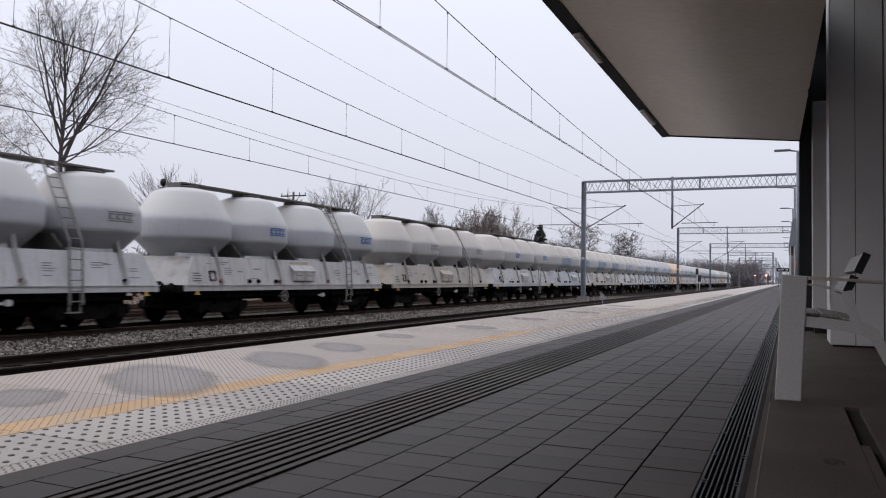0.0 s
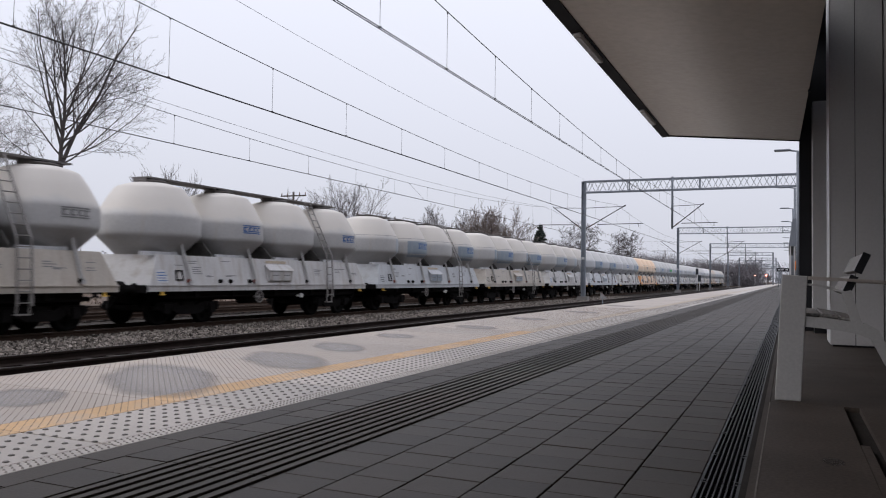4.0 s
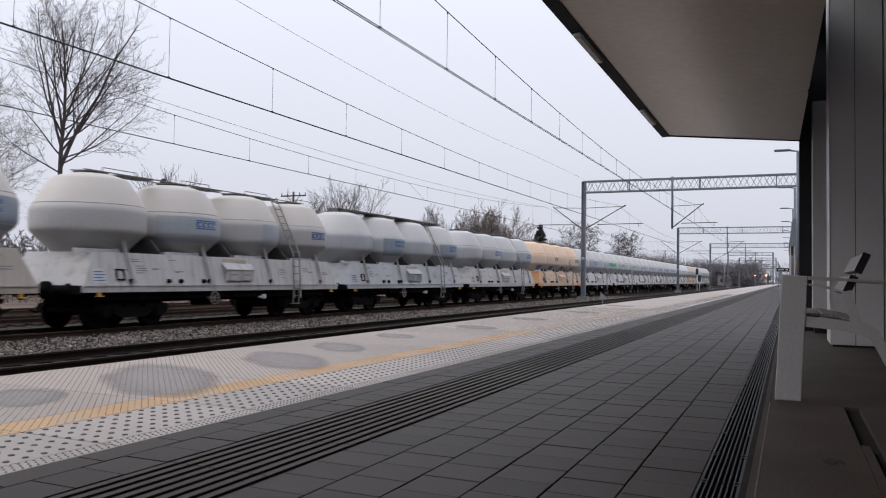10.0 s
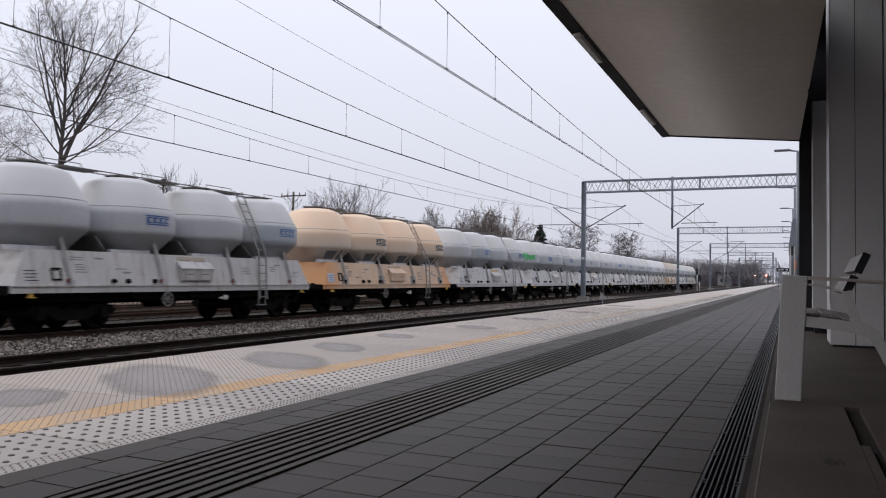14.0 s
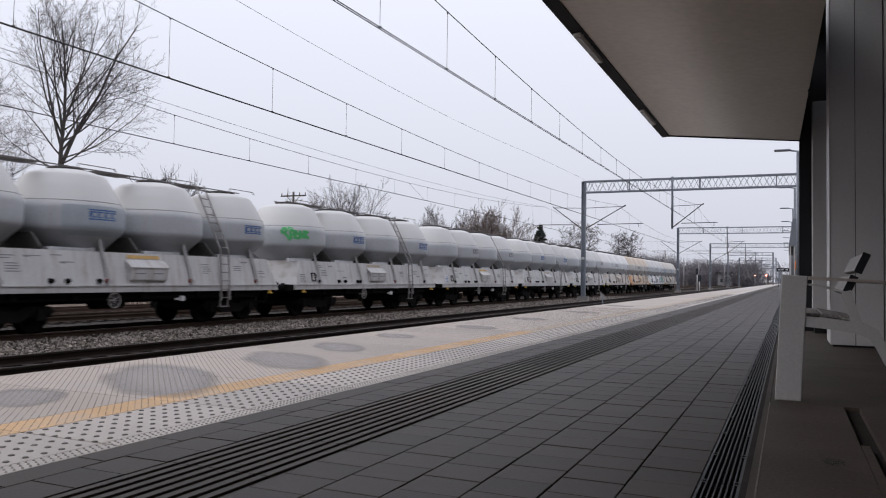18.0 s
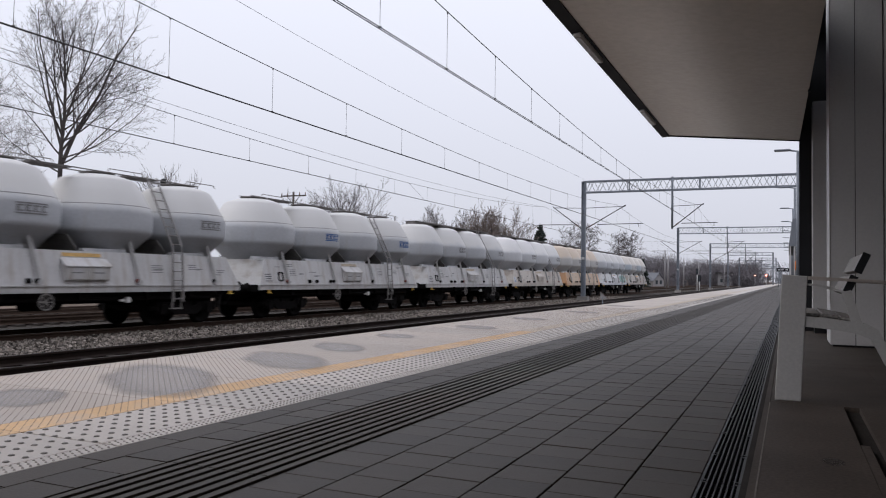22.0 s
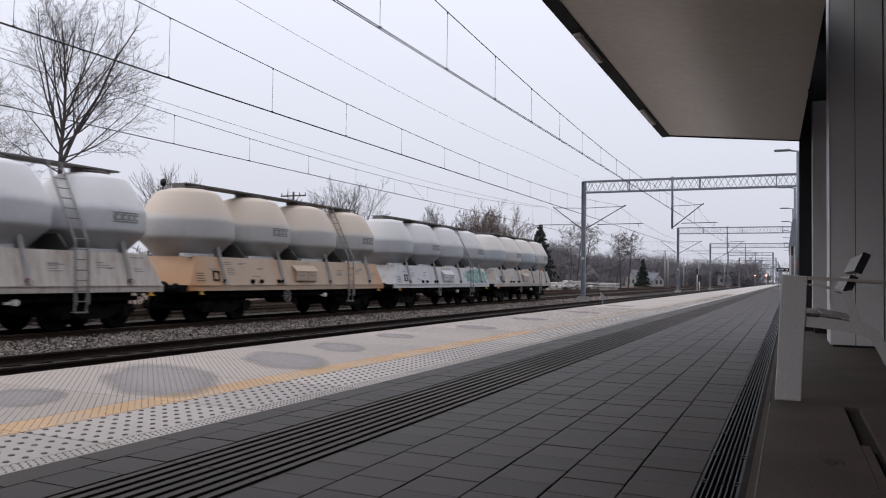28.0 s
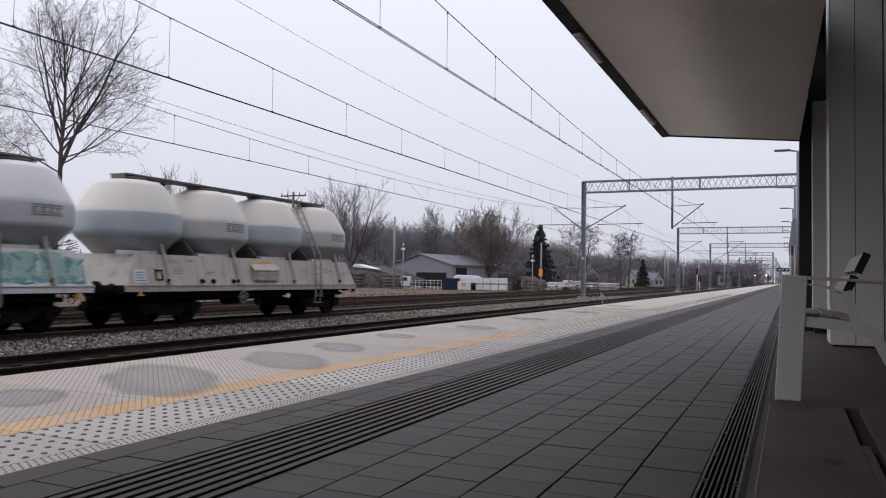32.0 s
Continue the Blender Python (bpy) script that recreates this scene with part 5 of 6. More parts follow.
for i in range(70):
    places.append((wr.uniform(-110, 40), wr.uniform(910, 1000), wr.uniform(1.2, 1.9), wr.uniform(0, 6.28), wr.randrange(6)))
    low.append((wr.uniform(-110, 40), wr.uniform(902, 908), wr.uniform(1.8, 2.8), wr.uniform(0, 6.28), wr.randrange(4)))
# thickets of thin straight stems under the woods
STEM_V, STEM_F = [], []
for i in range(70):
    x, y, h, dx, dy, r0 = wr.uniform(-5, 5), wr.uniform(-3, 3), wr.uniform(0.45, 1.0) ** 0.8, wr.uniform(-0.5, 0.5), wr.uniform(-0.5, 0.5), wr.uniform(0.03, 0.075)
    k = len(STEM_V)
    for f, w in ((0, 1.0), (0.5, 0.7), (1, 0.2)):
        for a in (0, 2.1, 4.2):
            STEM_V.append((x + dx * f + r0 * w * math.cos(a), y + dy * f + r0 * w * math.sin(a), 8.0 * h * f))
    for f in (0, 3):
        STEM_F += [(k + f + a, k + f + (a + 1) % 3, k + f + 3 + (a + 1) % 3, k + f + 3 + a) for a in range(3)]
WOOD_T.append((np.array(STEM_V, dtype=float), np.array(STEM_F, dtype=int)))
for q0, q1, y0, y1, n, k in BELTS:
    for i in range(n // 2):
        q, y = wr.uniform(q0, q1), wr.uniform(y0, y0 + 0.5 * (y1 - y0))
        places.append((-q * y, y, (k * y * (0.913 + 0.408 * q) + 1.8) * wr.uniform(0.7, 0.95) / 8, wr.uniform(0, 6.28), 6))
woods("far_woods", places, WOOD_T, M_FOREST, "grey-brown leafless woods along the far side of the line")
for i in range(70):
    y = wr.uniform(22, 88)
    low.append((-wr.uniform(40, 54) - 0.12 * y, y, wr.uniform(0.75, 1.25), wr.uniform(0, 6.28), wr.randrange(4)))
for i in range(100):
    low.append((wr.uniform(-52, -37), wr.uniform(165, 200), wr.uniform(0.5, 0.9), wr.uniform(0, 6.28), wr.randrange(4)))
for i in range(40):
    low.append((wr.uniform(-86, -64), wr.uniform(140, 160), wr.uniform(0.9, 1.5), wr.uniform(0, 6.28), wr.randrange(4)))
woods("scrub", low, BUSH_T, M_FOREST, "brown leafless scrub in front of the woods")

# dry grass tufts along the yard edge
gv, gf = [], []
for i in range(14000):
    y = 30 + 130 * wr.random()
    x = -24.4 - 26 * wr.random() ** 1.6
    h = wr.uniform(0.05, 0.24)
    a = wr.uniform(0, 6.28)
    w = wr.uniform(0.03, 0.10)
    k = len(gv)
    gv += [(x - w * math.cos(a), y - w * math.sin(a), GROUND_Z - 0.02), (x + w * math.cos(a), y + w * math.sin(a), GROUND_Z - 0.02), (x + wr.uniform(-0.1, 0.1), y + wr.uniform(-0.1, 0.1), GROUND_Z + h)]
    gf.append((k, k + 1, k + 2))
M_GRASS = mat("dry_grass", (0.150, 0.112, 0.088), 0.95, scale=0.3, fine=2, dark=0.6, bump=0)
tagged(joined("dry_grass", gv, gf, M_GRASS), "dry brown winter grass along the sidings", "grass", kind="stuff")

# ---- timber yard, barn and houses beyond the tracks ----
M_SHEET = mat("grey_sheet_metal", (0.20, 0.21, 0.235), 0.6, scale=0.6, fine=6, dark=0.88, bump=0.05, stain=(0.14, 0.14, 0.15), stain_amount=0.3)
M_ROOF_GREY = mat("grey_roofing", (0.135, 0.14, 0.155), 0.7, scale=0.7, fine=8, dark=0.8, bump=0.1, stain=(0.32, 0.33, 0.35), stain_amount=0.12)
M_ROOF_DARK = mat("dark_roofing_felt", (0.055, 0.05, 0.05), 0.85, scale=0.7, fine=8, dark=0.75, bump=0.1)
M_DARK_OPEN = mat("dark_doorway", (0.010, 0.010, 0.012), 0.9, scale=1, fine=6)
M_PLASTER = mat("pale_plaster", (0.30, 0.29, 0.29), 0.85, scale=0.8, fine=10, dark=0.85, stain=(0.3, 0.28, 0.26), stain_amount=0.2)
M_PLASTER_Y = mat("yellow_plaster", (0.42, 0.33, 0.20), 0.85, scale=0.8, fine=10, dark=0.85)
M_TILE_ROOF = mat("brown_roof", (0.10, 0.065, 0.055), 0.85, scale=1.2, fine=12, dark=0.75)
M_LOGS = mat("cut_timber", (0.165, 0.14, 0.12), 0.9, scale=2, fine=20, dark=0.65, per_object=0.3)
M_PALE_WOOD = mat("grey_planks", (0.36, 0.34, 0.325), 0.9, scale=2, fine=20, dark=0.7, per_object=0.25)
M_TARP_W = mat("white_tarpaulin", (0.66, 0.67, 0.69), 0.6, scale=1, fine=8, dark=0.9, bump=0.2)
M_NAVY = mat("navy_container", (0.012, 0.017, 0.035), 0.5, scale=1, fine=8)
M_BAG = mat("white_big_bag", (0.56, 0.56, 0.56), 0.85, scale=3, fine=20, dark=0.8, bump=0.4)
M_ORANGE = mat("orange_sign", (0.80, 0.24, 0.05), 0.6, scale=3, fine=20)
M_CONC_POLE = mat("pale_concrete_pole", (0.27, 0.26, 0.26), 0.85, scale=2, fine=20, dark=0.85)
M_WOODPOLE = mat("wooden_pole", (0.07, 0.055, 0.048), 0.9, scale=3, fine=30)
M_BRICK = mat("weathered_render", (0.19, 0.165, 0.15), 0.9, scale=1, fine=10, dark=0.75)
YG = GROUND_Z


def gable_house(name, at, turn, w, d, eaves, ridge, wall_m, roof_m, label, category="house", chimney=True, windows=2, door=False):
    """A house with its ridge along its own y; w across the gable, d along the ridge."""
    h = empty(name, at, turn)
    tagged(h, label, category)
    bm = bmesh.new()
    prism(bm, [(-w / 2, 0), (w / 2, 0), (w / 2, eaves), (0, ridge), (-w / 2, eaves)], 1, -d / 2, d / 2)
    part("wall", bm, wall_m, h)
    for s in (-1, 1):
        bm = bmesh.new()
        o = 0.35
        k = (ridge - eaves) / (w / 2)
        prism(bm, [(0, ridge + 0.02), (s * (w / 2 + o), eaves - o * k + 0.02), (s * (w / 2 + o), eaves - o * k + 0.14), (0, ridge + 0.15)], 1, -d / 2 - o, d / 2 + o)
        rf = part("roof", bm, roof_m, h)
        if chimney and s == 1:
            bm = bmesh.new()
            slab(bm, (0.3, -0.3, ridge - 0.7), (0.75, 0.2, ridge + 0.8))
            part("chimney", bm, M_BRICK, rf)
    for i in range(windows):
        x = (i - (windows - 1) / 2) * w / (windows + 0.5)
        bm = bmesh.new()
        slab(bm, (x - 0.45, -d / 2 - 0.04, eaves * 0.35), (x + 0.45, -d / 2 + 0.02, eaves * 0.35 + 1.2))
        win = part("window", bm, M_PLASTER, h)
        bm = bmesh.new()
        slab(bm, (x - 0.38, -d / 2 - 0.06, eaves * 0.35 + 0.07), (x + 0.38, -d / 2 - 0.035, eaves * 0.35 + 1.13))
        part("pane", bm, M_GLASS, win)
    return h


# the grey barn: gable towards the tracks' near end, ridge running away along the line
barn = empty("barn", (-59.4, 133.1, YG), -15)
tagged(barn, "grey sheet-metal barn with a low gabled roof", "barn")
bm = bmesh.new()
prism(bm, [(-7.2, 0), (7.2, 0), (7.2, 3.95), (0.0, 5.85), (-7.2, 3.95)], 1, -6.5, 7.5)
part("wall", bm, M_SHEET, barn)
for s in (-1, 1):
    bm = bmesh.new()
    prism(bm, [(0, 5.87), (s * 7.6, 3.86), (s * 7.6, 4.02), (0, 6.03)], 1, -6.9, 7.9)
    part("roof", bm, M_ROOF_GREY, barn)
bm = bmesh.new()
slab(bm, (-1.0, -6.56, 0), (6.0, -6.46, 2.6))
part("doorway", bm, M_DARK_OPEN, barn, "dark open doorway")
bm = bmesh.new()
slab(bm, (7.17, -5.4, 0.6), (7.26, -2.2, 3.5))
part("doorway", bm, M_DARK_OPEN, barn, "dark open doorway")
for i in range(16):
    bm = bmesh.new()
    slab(bm, (7.2, -6.3 + 0.84 * i, 0.1), (7.235, -6.22 + 0.84 * i, 3.9))
    part("sheet_rib", bm, M_SHEET, barn)

# the low dark-roofed shed, half under a pale tarpaulin
shed = empty("low_shed", (-66.5, 120.0, YG), 8)
tagged(shed, "low shed with dark felt roof under a pale sheet", "shed")
bm = bmesh.new()
prism(bm, [(-7.0, 0), (7.0, 0), (7.0, 1.4), (-2.0, 3.6), (-7.0, 2.2)], 1, -4, 9)
part("wall", bm, M_BRICK, shed)
for xe, ze in ((-7.5, 2.05), (7.6, 1.25)):
    bm = bmesh.new()
    prism(bm, [(-2.0, 3.62), (xe, ze), (xe, ze + 0.12), (-2.0, 3.74)], 1, -4.4, 9.4)
    part("roof", bm, M_ROOF_DARK, shed)
bm = bmesh.new()
prism(bm, [(-3.2, 3.42), (1.2, 3.00), (1.2, 3.05), (-2.0, 3.84), (-3.2, 3.47)], 1, -4.45, -1.0)
part("tarpaulin", bm, M_TARP_W, shed, "pale wrinkled sheet")

gable_house("house", (-46.0, 192.0, YG), 30, 4.6, 6.5, 2.4, 5.0, M_PLASTER, M_ROOF_DARK, "white house with a dark steep roof")
gable_house("house", (-41.1, 226.0, YG), 0, 3.4, 6.0, 1.6, 3.5, M_PLASTER_Y, M_TILE_ROOF, "small yellow house with a brown roof", windows=1)
gable_house("house", (-35.2, 224.0, YG), 50, 3.8, 5.0, 1.8, 3.8, M_PLASTER, M_ROOF_GREY, "white house with a grey roof")
gable_house("house", (-37.9, 216.0, YG), -35, 4.2, 5.0, 2.2, 4.4, M_PLASTER, M_ROOF_GREY, "pale house with a light grey roof")
gable_house("house", (-31.5, 252.0, YG), 35, 3.8, 4.5, 1.7, 3.6, M_BRICK, M_ROOF_GREY, "grey house at the edge of the woods")

# trackside hut with a flat overhanging roof
hut = empty("trackside_hut", (-21.3, 300.0, YG))
tagged(hut, "small rendered trackside hut with a flat dark roof", "hut")
bm = bmesh.new()
slab(bm, (-2.4, -2, 0), (2.4, 2, 4.6))
part("wall", bm, M_PLASTER, hut)
bm = bmesh.new()
slab(bm, (-3.3, -2.8, 4.6), (3.3, 2.8, 5.0))
part("roof", bm, M_ROOF_DARK, hut)
for x in (-1.1, 1.1):
    bm = bmesh.new()
    slab(bm, (x - 0.4, -2.05, 1.4), (x + 0.4, -1.97, 2.6))
    part("window", bm, M_GLASS, hut)

# stacks of round wood
def log_stack(at, turn, n_across, n_up, length, rad, seed, label, material):
    r = random.Random(seed)
    st = empty("log_stack", at, turn)
    tagged(st, label, "timber stack", "stacked timber")
    bm = bmesh.new()
    tube(bm, (0, -length / 2, 0), (0, length / 2, 0), rad, rad * 0.92, 8)
    me = mesh_of("log", bm, material)
    for j in range(n_up):
        for i in range(n_across - (j % 2)):
            if j > n_up * (0.55 + 0.45 * abs(math.sin(seed + 0.8 * i))):
                continue
            lg = share("log", me, st, (-rad * n_across + rad * (2 * i + 1 + (j % 2)) + r.uniform(-0.02, 0.02), r.uniform(-0.2, 0.2), rad + j * rad * 1.74), (r.uniform(-0.01, 0.01), 0, r.uniform(-0.05, 0.05)))
            lg.scale = (r.uniform(0.72, 1.3), r.uniform(0.9, 1.08), r.uniform(0.85, 1.12))
    return st


for k, (x, y, na, nu, ln) in enumerate(((-58.0, 99.0, 9, 11, 2.6), (-55.0, 98.4, 12, 10, 2.6), (-52.2, 98.6, 9, 9, 2.4), (-61.0, 101.0, 10, 9, 2.6))):
    log_stack((x, y, YG), 24 + 6 * k + (90 if k % 2 == 0 else 0), na, nu, ln, 0.13, 40 + k, "stack of rough-cut grey-brown timber on the ground", M_LOGS)
for k, (x, y, na, nu) in enumerate(((-34.2, 122.0, 8, 5), (-31.3, 121.0, 9, 6), (-28.2, 120.5, 9, 5), (-25.6, 120.0, 8, 5))):
    log_stack((x, y, YG), 80, na, nu, 2.8, 0.14, 60 + k, "low stack of pale weathered sleepers", M_PALE_WOOD)
for k, (x, y) in enumerate(((-33.0, 104.0), (-34.9, 105.0), (-31.7, 103.0), (-36.6, 104.0))):
    log_stack((x, y, YG), 35 * k - 20, 8, 9 - k, 1.9, 0.13, 80 + k, "dark heap of old timber", M_WOODPOLE if k == 1 else M_LOGS)


# heaps of broken concrete sleepers and slabs
M_RUBBLE = mat("pale_broken_concrete", (0.40, 0.385, 0.37), 0.9, scale=2, fine=20, dark=0.7, per_object=0.25)
def rubble_heap(at, n, wx, wy, hz, seed, label):
    r = random.Random(seed)
    st = empty("rubble_heap", at)
    tagged(st, label, "rubble", "stacked timber")
    meshes = []
    for k in range(4):
        bm = bmesh.new()
        box(bm, (0, 0, 0), (r.uniform(0.5, 1.3), r.uniform(0.3, 0.6), r.uniform(0.18, 0.36)), taper=(r.uniform(0.8, 1), r.uniform(0.8, 1)))
        soften(bm, 0.03)
        meshes.append(mesh_of("concrete_block", bm, M_RUBBLE))
    for i in range(n):
        a, b = r.uniform(-1, 1), r.uniform(-1, 1)
        top = hz * max(0.1, 1 - 0.75 * max(abs(a), abs(b)))
        share("concrete_block", meshes[i % 4], st, (a * wx, b * wy, 0.1 + top * r.random()), (r.uniform(-0.25, 0.25), r.uniform(-0.25, 0.25), r.uniform(0, 3.1)))
    return st


rubble_heap((-33.8, 119.3, YG), 60, 3.6, 1.6, 1.9, 301, "heap of pale broken concrete blocks in the yard")
rubble_heap((-30.4, 118.6, YG), 46, 2.6, 1.4, 2.3, 302, "heap of pale broken concrete blocks in the yard")
rubble_heap((-37.6, 108.0, YG), 36, 2.4, 1.2, 1.3, 303, "low heap of broken concrete beside old timber")


def boulder_block(at, s, turn, label, material, name="wrapped_pallet", category="pallet"):
    b = empty(name, at, turn)
    tagged(b, label, category, "yard goods")
    bm = bmesh.new()
    box(bm, (0, 0, s[2] / 2 + 0.12), s)
    soften(bm, 0.06, 2)
    part("load", bm, material, b)
    bm = bmesh.new()
    for x in (-0.4, 0, 0.4):
        slab(bm, (x * s[0] - 0.05, -s[1] / 2, 0), (x * s[0] + 0.05, s[1] / 2, 0.1))
    slab(bm, (-s[0] / 2, -s[1] / 2, 0.1), (s[0] / 2, s[1] / 2, 0.125))
    part("pallet", bm, M_PALE_WOOD, b)
    return b


# navy skip with a white sheeted load beside it
skip = empty("skip_container", (-42.6, 98.0, YG), 20)
tagged(skip, "dark navy steel skip on the yard", "container")
bm = bmesh.new()
box(bm, (0, 0, 0.8), (2.3, 1.6, 1.55), taper=(1.05, 1.08))
part("body", bm, M_NAVY, skip)
for x in (-0.8, 0, 0.8):
    bm = bmesh.new()
    slab(bm, (x - 0.05, -0.88, 0.1), (x + 0.05, -0.80, 1.5))
    part("rib", bm, M_NAVY, skip)
bm = bmesh.new()
slab(bm, (-1.3, -0.95, 1.56), (1.3, 0.95, 1.66))
part("rim", bm, M_NAVY, skip)
van = empty("covered_trailer", (-41.2, 100.5, YG), 20)
tagged(van, "white rounded cover of a parked trailer", "trailer")
bm = bmesh.new()
prism(bm, [(-2.0, 1.0), (2.0, 1.0), (2.0, 1.75), (1.6, 2.05), (-1.4, 2.15), (-1.9, 1.8)], 1, -0.9, 0.9)
soften(bm, 0.12, 2)
part("cover", bm, M_TARP_W, van)
bm = bmesh.new()
slab(bm, (-1.8, -0.85, 0.55), (1.8, 0.85, 0.98))
part("chassis", bm, M_NAVY, van)
for x in (-0.9, 0.9):
    bm = bmesh.new()
    wheel_disc(bm, [(0, -0.1), (0.32, -0.1), (0.34, 0.0), (0.32, 0.1), (0, 0.1)], 16)
    wl_ob = part("wheel", bm, M_UNDER, van, at=pose(x, -0.8, 0.34, 0, 0, 90))
boulder_block((-40.4, 97.6, YG), (1.7, 1.1, 1.15), 15, "white bulk bag with an orange mark", M_BAG, "bulk_bag", "bag")
bm = bmesh.new()
box(bm, (0, 0, 0), (0.45, 0.02, 0.5))
tagged(part("warning_sheet", bm, M_ORANGE, at=pose(-40.26, 97.02, YG + 0.85, 0, 8, 15)), "small orange sheet fixed to a white bag", "sheet")
for i in range(4):
    boulder_block((-38.7 + 1.12 * i, 99.2, YG), (1.0, 1.0, 0.75), 8, "pale wrapped pallet of boards", M_BAG)
    boulder_block((-38.7 + 1.12 * i, 99.2, YG + 0.89), (1.0, 1.0, 0.75), 8, "pale wrapped pallet of boards", M_BAG)
# rack of white steel frames
rack = empty("steel_rack", (-46.0, 97.5, YG), 18)
tagged(rack, "rack of white tubular steel frames", "rack")
for i in range(9):
    bm = bmesh.new()
    tube(bm, (-2.1 + 0.52 * i, 0, 0), (-2.1 + 0.52 * i, 0, 1.45), 0.035, n=6)
    part("upright", bm, M_WHITE_METAL, rack)
for z in (0.45, 0.95, 1.3):
    bm = bmesh.new()
    tube(bm, (-2.2, 0, z), (2.15, 0, z), 0.03, n=6)
    part("rail", bm, M_WHITE_METAL, rack)
# white pick-up cab behind the stacks
pk = empty("delivery_truck", (-54.3, 107.0, YG - 0.1), 200)
tagged(pk, "white delivery truck parked behind the timber", "truck")
bm = bmesh.new()
prism(bm, [(-0.9, 0.45), (1.1, 0.45), (1.1, 1.15), (0.6, 1.28), (0.3, 1.92), (-0.9, 1.97)], 1, -0.82, 0.82)
soften(bm, 0.06, 2)
part("cab", bm, M_TARP_W, pk)
bm = bmesh.new()
prism(bm, [(-0.5, 1.25), (0.45, 1.25), (0.22, 1.80), (-0.5, 1.80)], 1, -0.84, 0.84)
part("window", bm, M_GLASS, pk)
bm = bmesh.new()
slab(bm, (-4.2, -0.82, 0.6), (-0.95, 0.82, 0.95))
part("flatbed", bm, M_NAVY, pk)
for x in (0.7, -3.2):
    for y in (-0.8, 0.8):
        bm = bmesh.new()
        tube(bm, (x, y - 0.12, 0.38), (x, y + 0.12, 0.38), 0.38, n=16)
        part("wheel", bm, M_UNDER, pk)


# ---- poles ----
def pole(name, at, height, r0, r1, material, label, arm=False, lamp=False, head=False, category="pole"):
    p = empty(name, at)
    tagged(p, label, category, "poles beyond the tracks")
    bm = bmesh.new()
    tube(bm, (0, 0, 0), (0, 0, height), r0, r1, 10)
    part("shaft", bm, material, p)
    if arm:
        bm = bmesh.new()
        slab(bm, (-1.45, -0.05, height - 0.45), (1.45, 0.05, height - 0.33))
        ca = part("crossarm", bm, M_WOODPOLE, p)
        for x in (-1.35, -0.7, 0.7, 1.35):
            bm = bmesh.new()
            tube(bm, (x, 0, height - 0.33), (x, 0, height - 0.05), 0.05, 0.035, 8)
            part("insulator", bm, M_INSUL, ca)
        bm = bmesh.new()
        bar(bm, (0, 0, height - 1.2), (0.75, 0, height - 0.42), 0.05, 0.04)
        bar(bm, (0, 0, height - 1.2), (-0.75, 0, height - 0.42), 0.05, 0.04)
        part("brace", bm, M_WOODPOLE, p)
    if lamp:
        bm = bmesh.new()
        box(bm, (0, 0, height - 0.5), (0.5, 0.15, 0.25))
        tube(bm, (0, 0, height), (0, 0, height + 0.25), 0.12, 0.08, 8)
        part("lamp_head", bm, M_WHITE_METAL, p)
    if head:
        bm = bmesh.new()
        lathe(bm, [(0.05, height - 0.08), (0.13, height), (0.15, height + 0.12), (0.12, height + 0.24), (0.04, height + 0.29), (0.0, height + 0.29)], 14)
        part("lamp_head", bm, M_BLACK, p)
    return p


pole("utility_pole", (-43.6, 62.0, YG), 9.8, 0.14, 0.10, M_WOODPOLE, "wooden utility pole with a crossarm and insulators", arm=True)
pole("concrete_pole", (-48.3, 92.0, YG), 9.8, 0.18, 0.13, M_CONC_POLE, "pale concrete pole in the yard")
pole("floodlight_pole", (-47.2, 92.5, YG), 6.0, 0.09, 0.07, M_CONC_POLE, "thin pale pole with a small floodlight", lamp=True)
pole("floodlight_pole", (-31.5, 100.0, YG), 4.7, 0.08, 0.06, M_CONC_POLE, "thin pale pole with a small floodlight", lamp=True)
pole("yard_lamp", (-27.5, 28.4, YG), 6.05, 0.05, 0.04, M_WOODPOLE, "thin dark pole with a small round lamp head", head=True)
op = pole("sign_pole", (-30.3, 100.0, YG), 6.6, 0.12, 0.09, M_CONC_POLE, "grey pole carrying an orange board")
bm = bmesh.new()
box(bm, (0, -0.16, 2.6), (0.5, 0.04, 1.0))
part("orange_board", bm, M_ORANGE, op)
for k, (x, y, h) in enumerate(((-26.0, 188.0, 7.5), (-25.8, 216.0, 7.5), (-24.0, 236.0, 7.2), (-23.0, 262.0, 7.2), (-25.0, 176.0, 8.5), (-20.8, 290.0, 7.0), (-18.0, 330.0, 7.0))):
    pole("line_pole", (x, y, YG), h, 0.16, 0.12, M_CONC_POLE, "pale grey mast beside the far sidings")

# ---- signals ----
def signal(at, height, lit, label):
    s = empty("colour_light_signal", at)
    tagged(s, label, "signal", "railway signals")
    bm = bmesh.new()
    tube(bm, (0, 0, 0), (0, 0, height), 0.07, n=10)
    part("mast", bm, M_WHITE_METAL, s)
    bm = bmesh.new()
    box(bm, (0, -0.08, height - 0.1), (0.46, 0.18, 1.05))
    soften(bm, 0.05, 2)
    hd = part("head", bm, M_BLACK, s, "black signal head")
    for j in range(3):
        bm = bmesh.new()
        tube(bm, (0, -0.26, height + 0.2 - 0.3 * j), (0, -0.17, height + 0.2 - 0.3 * j), 0.135, n=14)
        part("lens", bm, M_SIGNAL_RED if (lit and j == 1) else M_GLASS, hd)
    bm = bmesh.new()
    slab(bm, (-0.3, -0.3, -0.2), (0.3, 0.3, 0.12))
    part("foot", bm, M_CONC, s)
    return s


M_SIGNAL_RED = mat("red_signal_light", (0.6, 0.02, 0.01), 0.3, scale=2, fine=10, bump=0, emit=(1.0, 0.10, 0.07, 70))
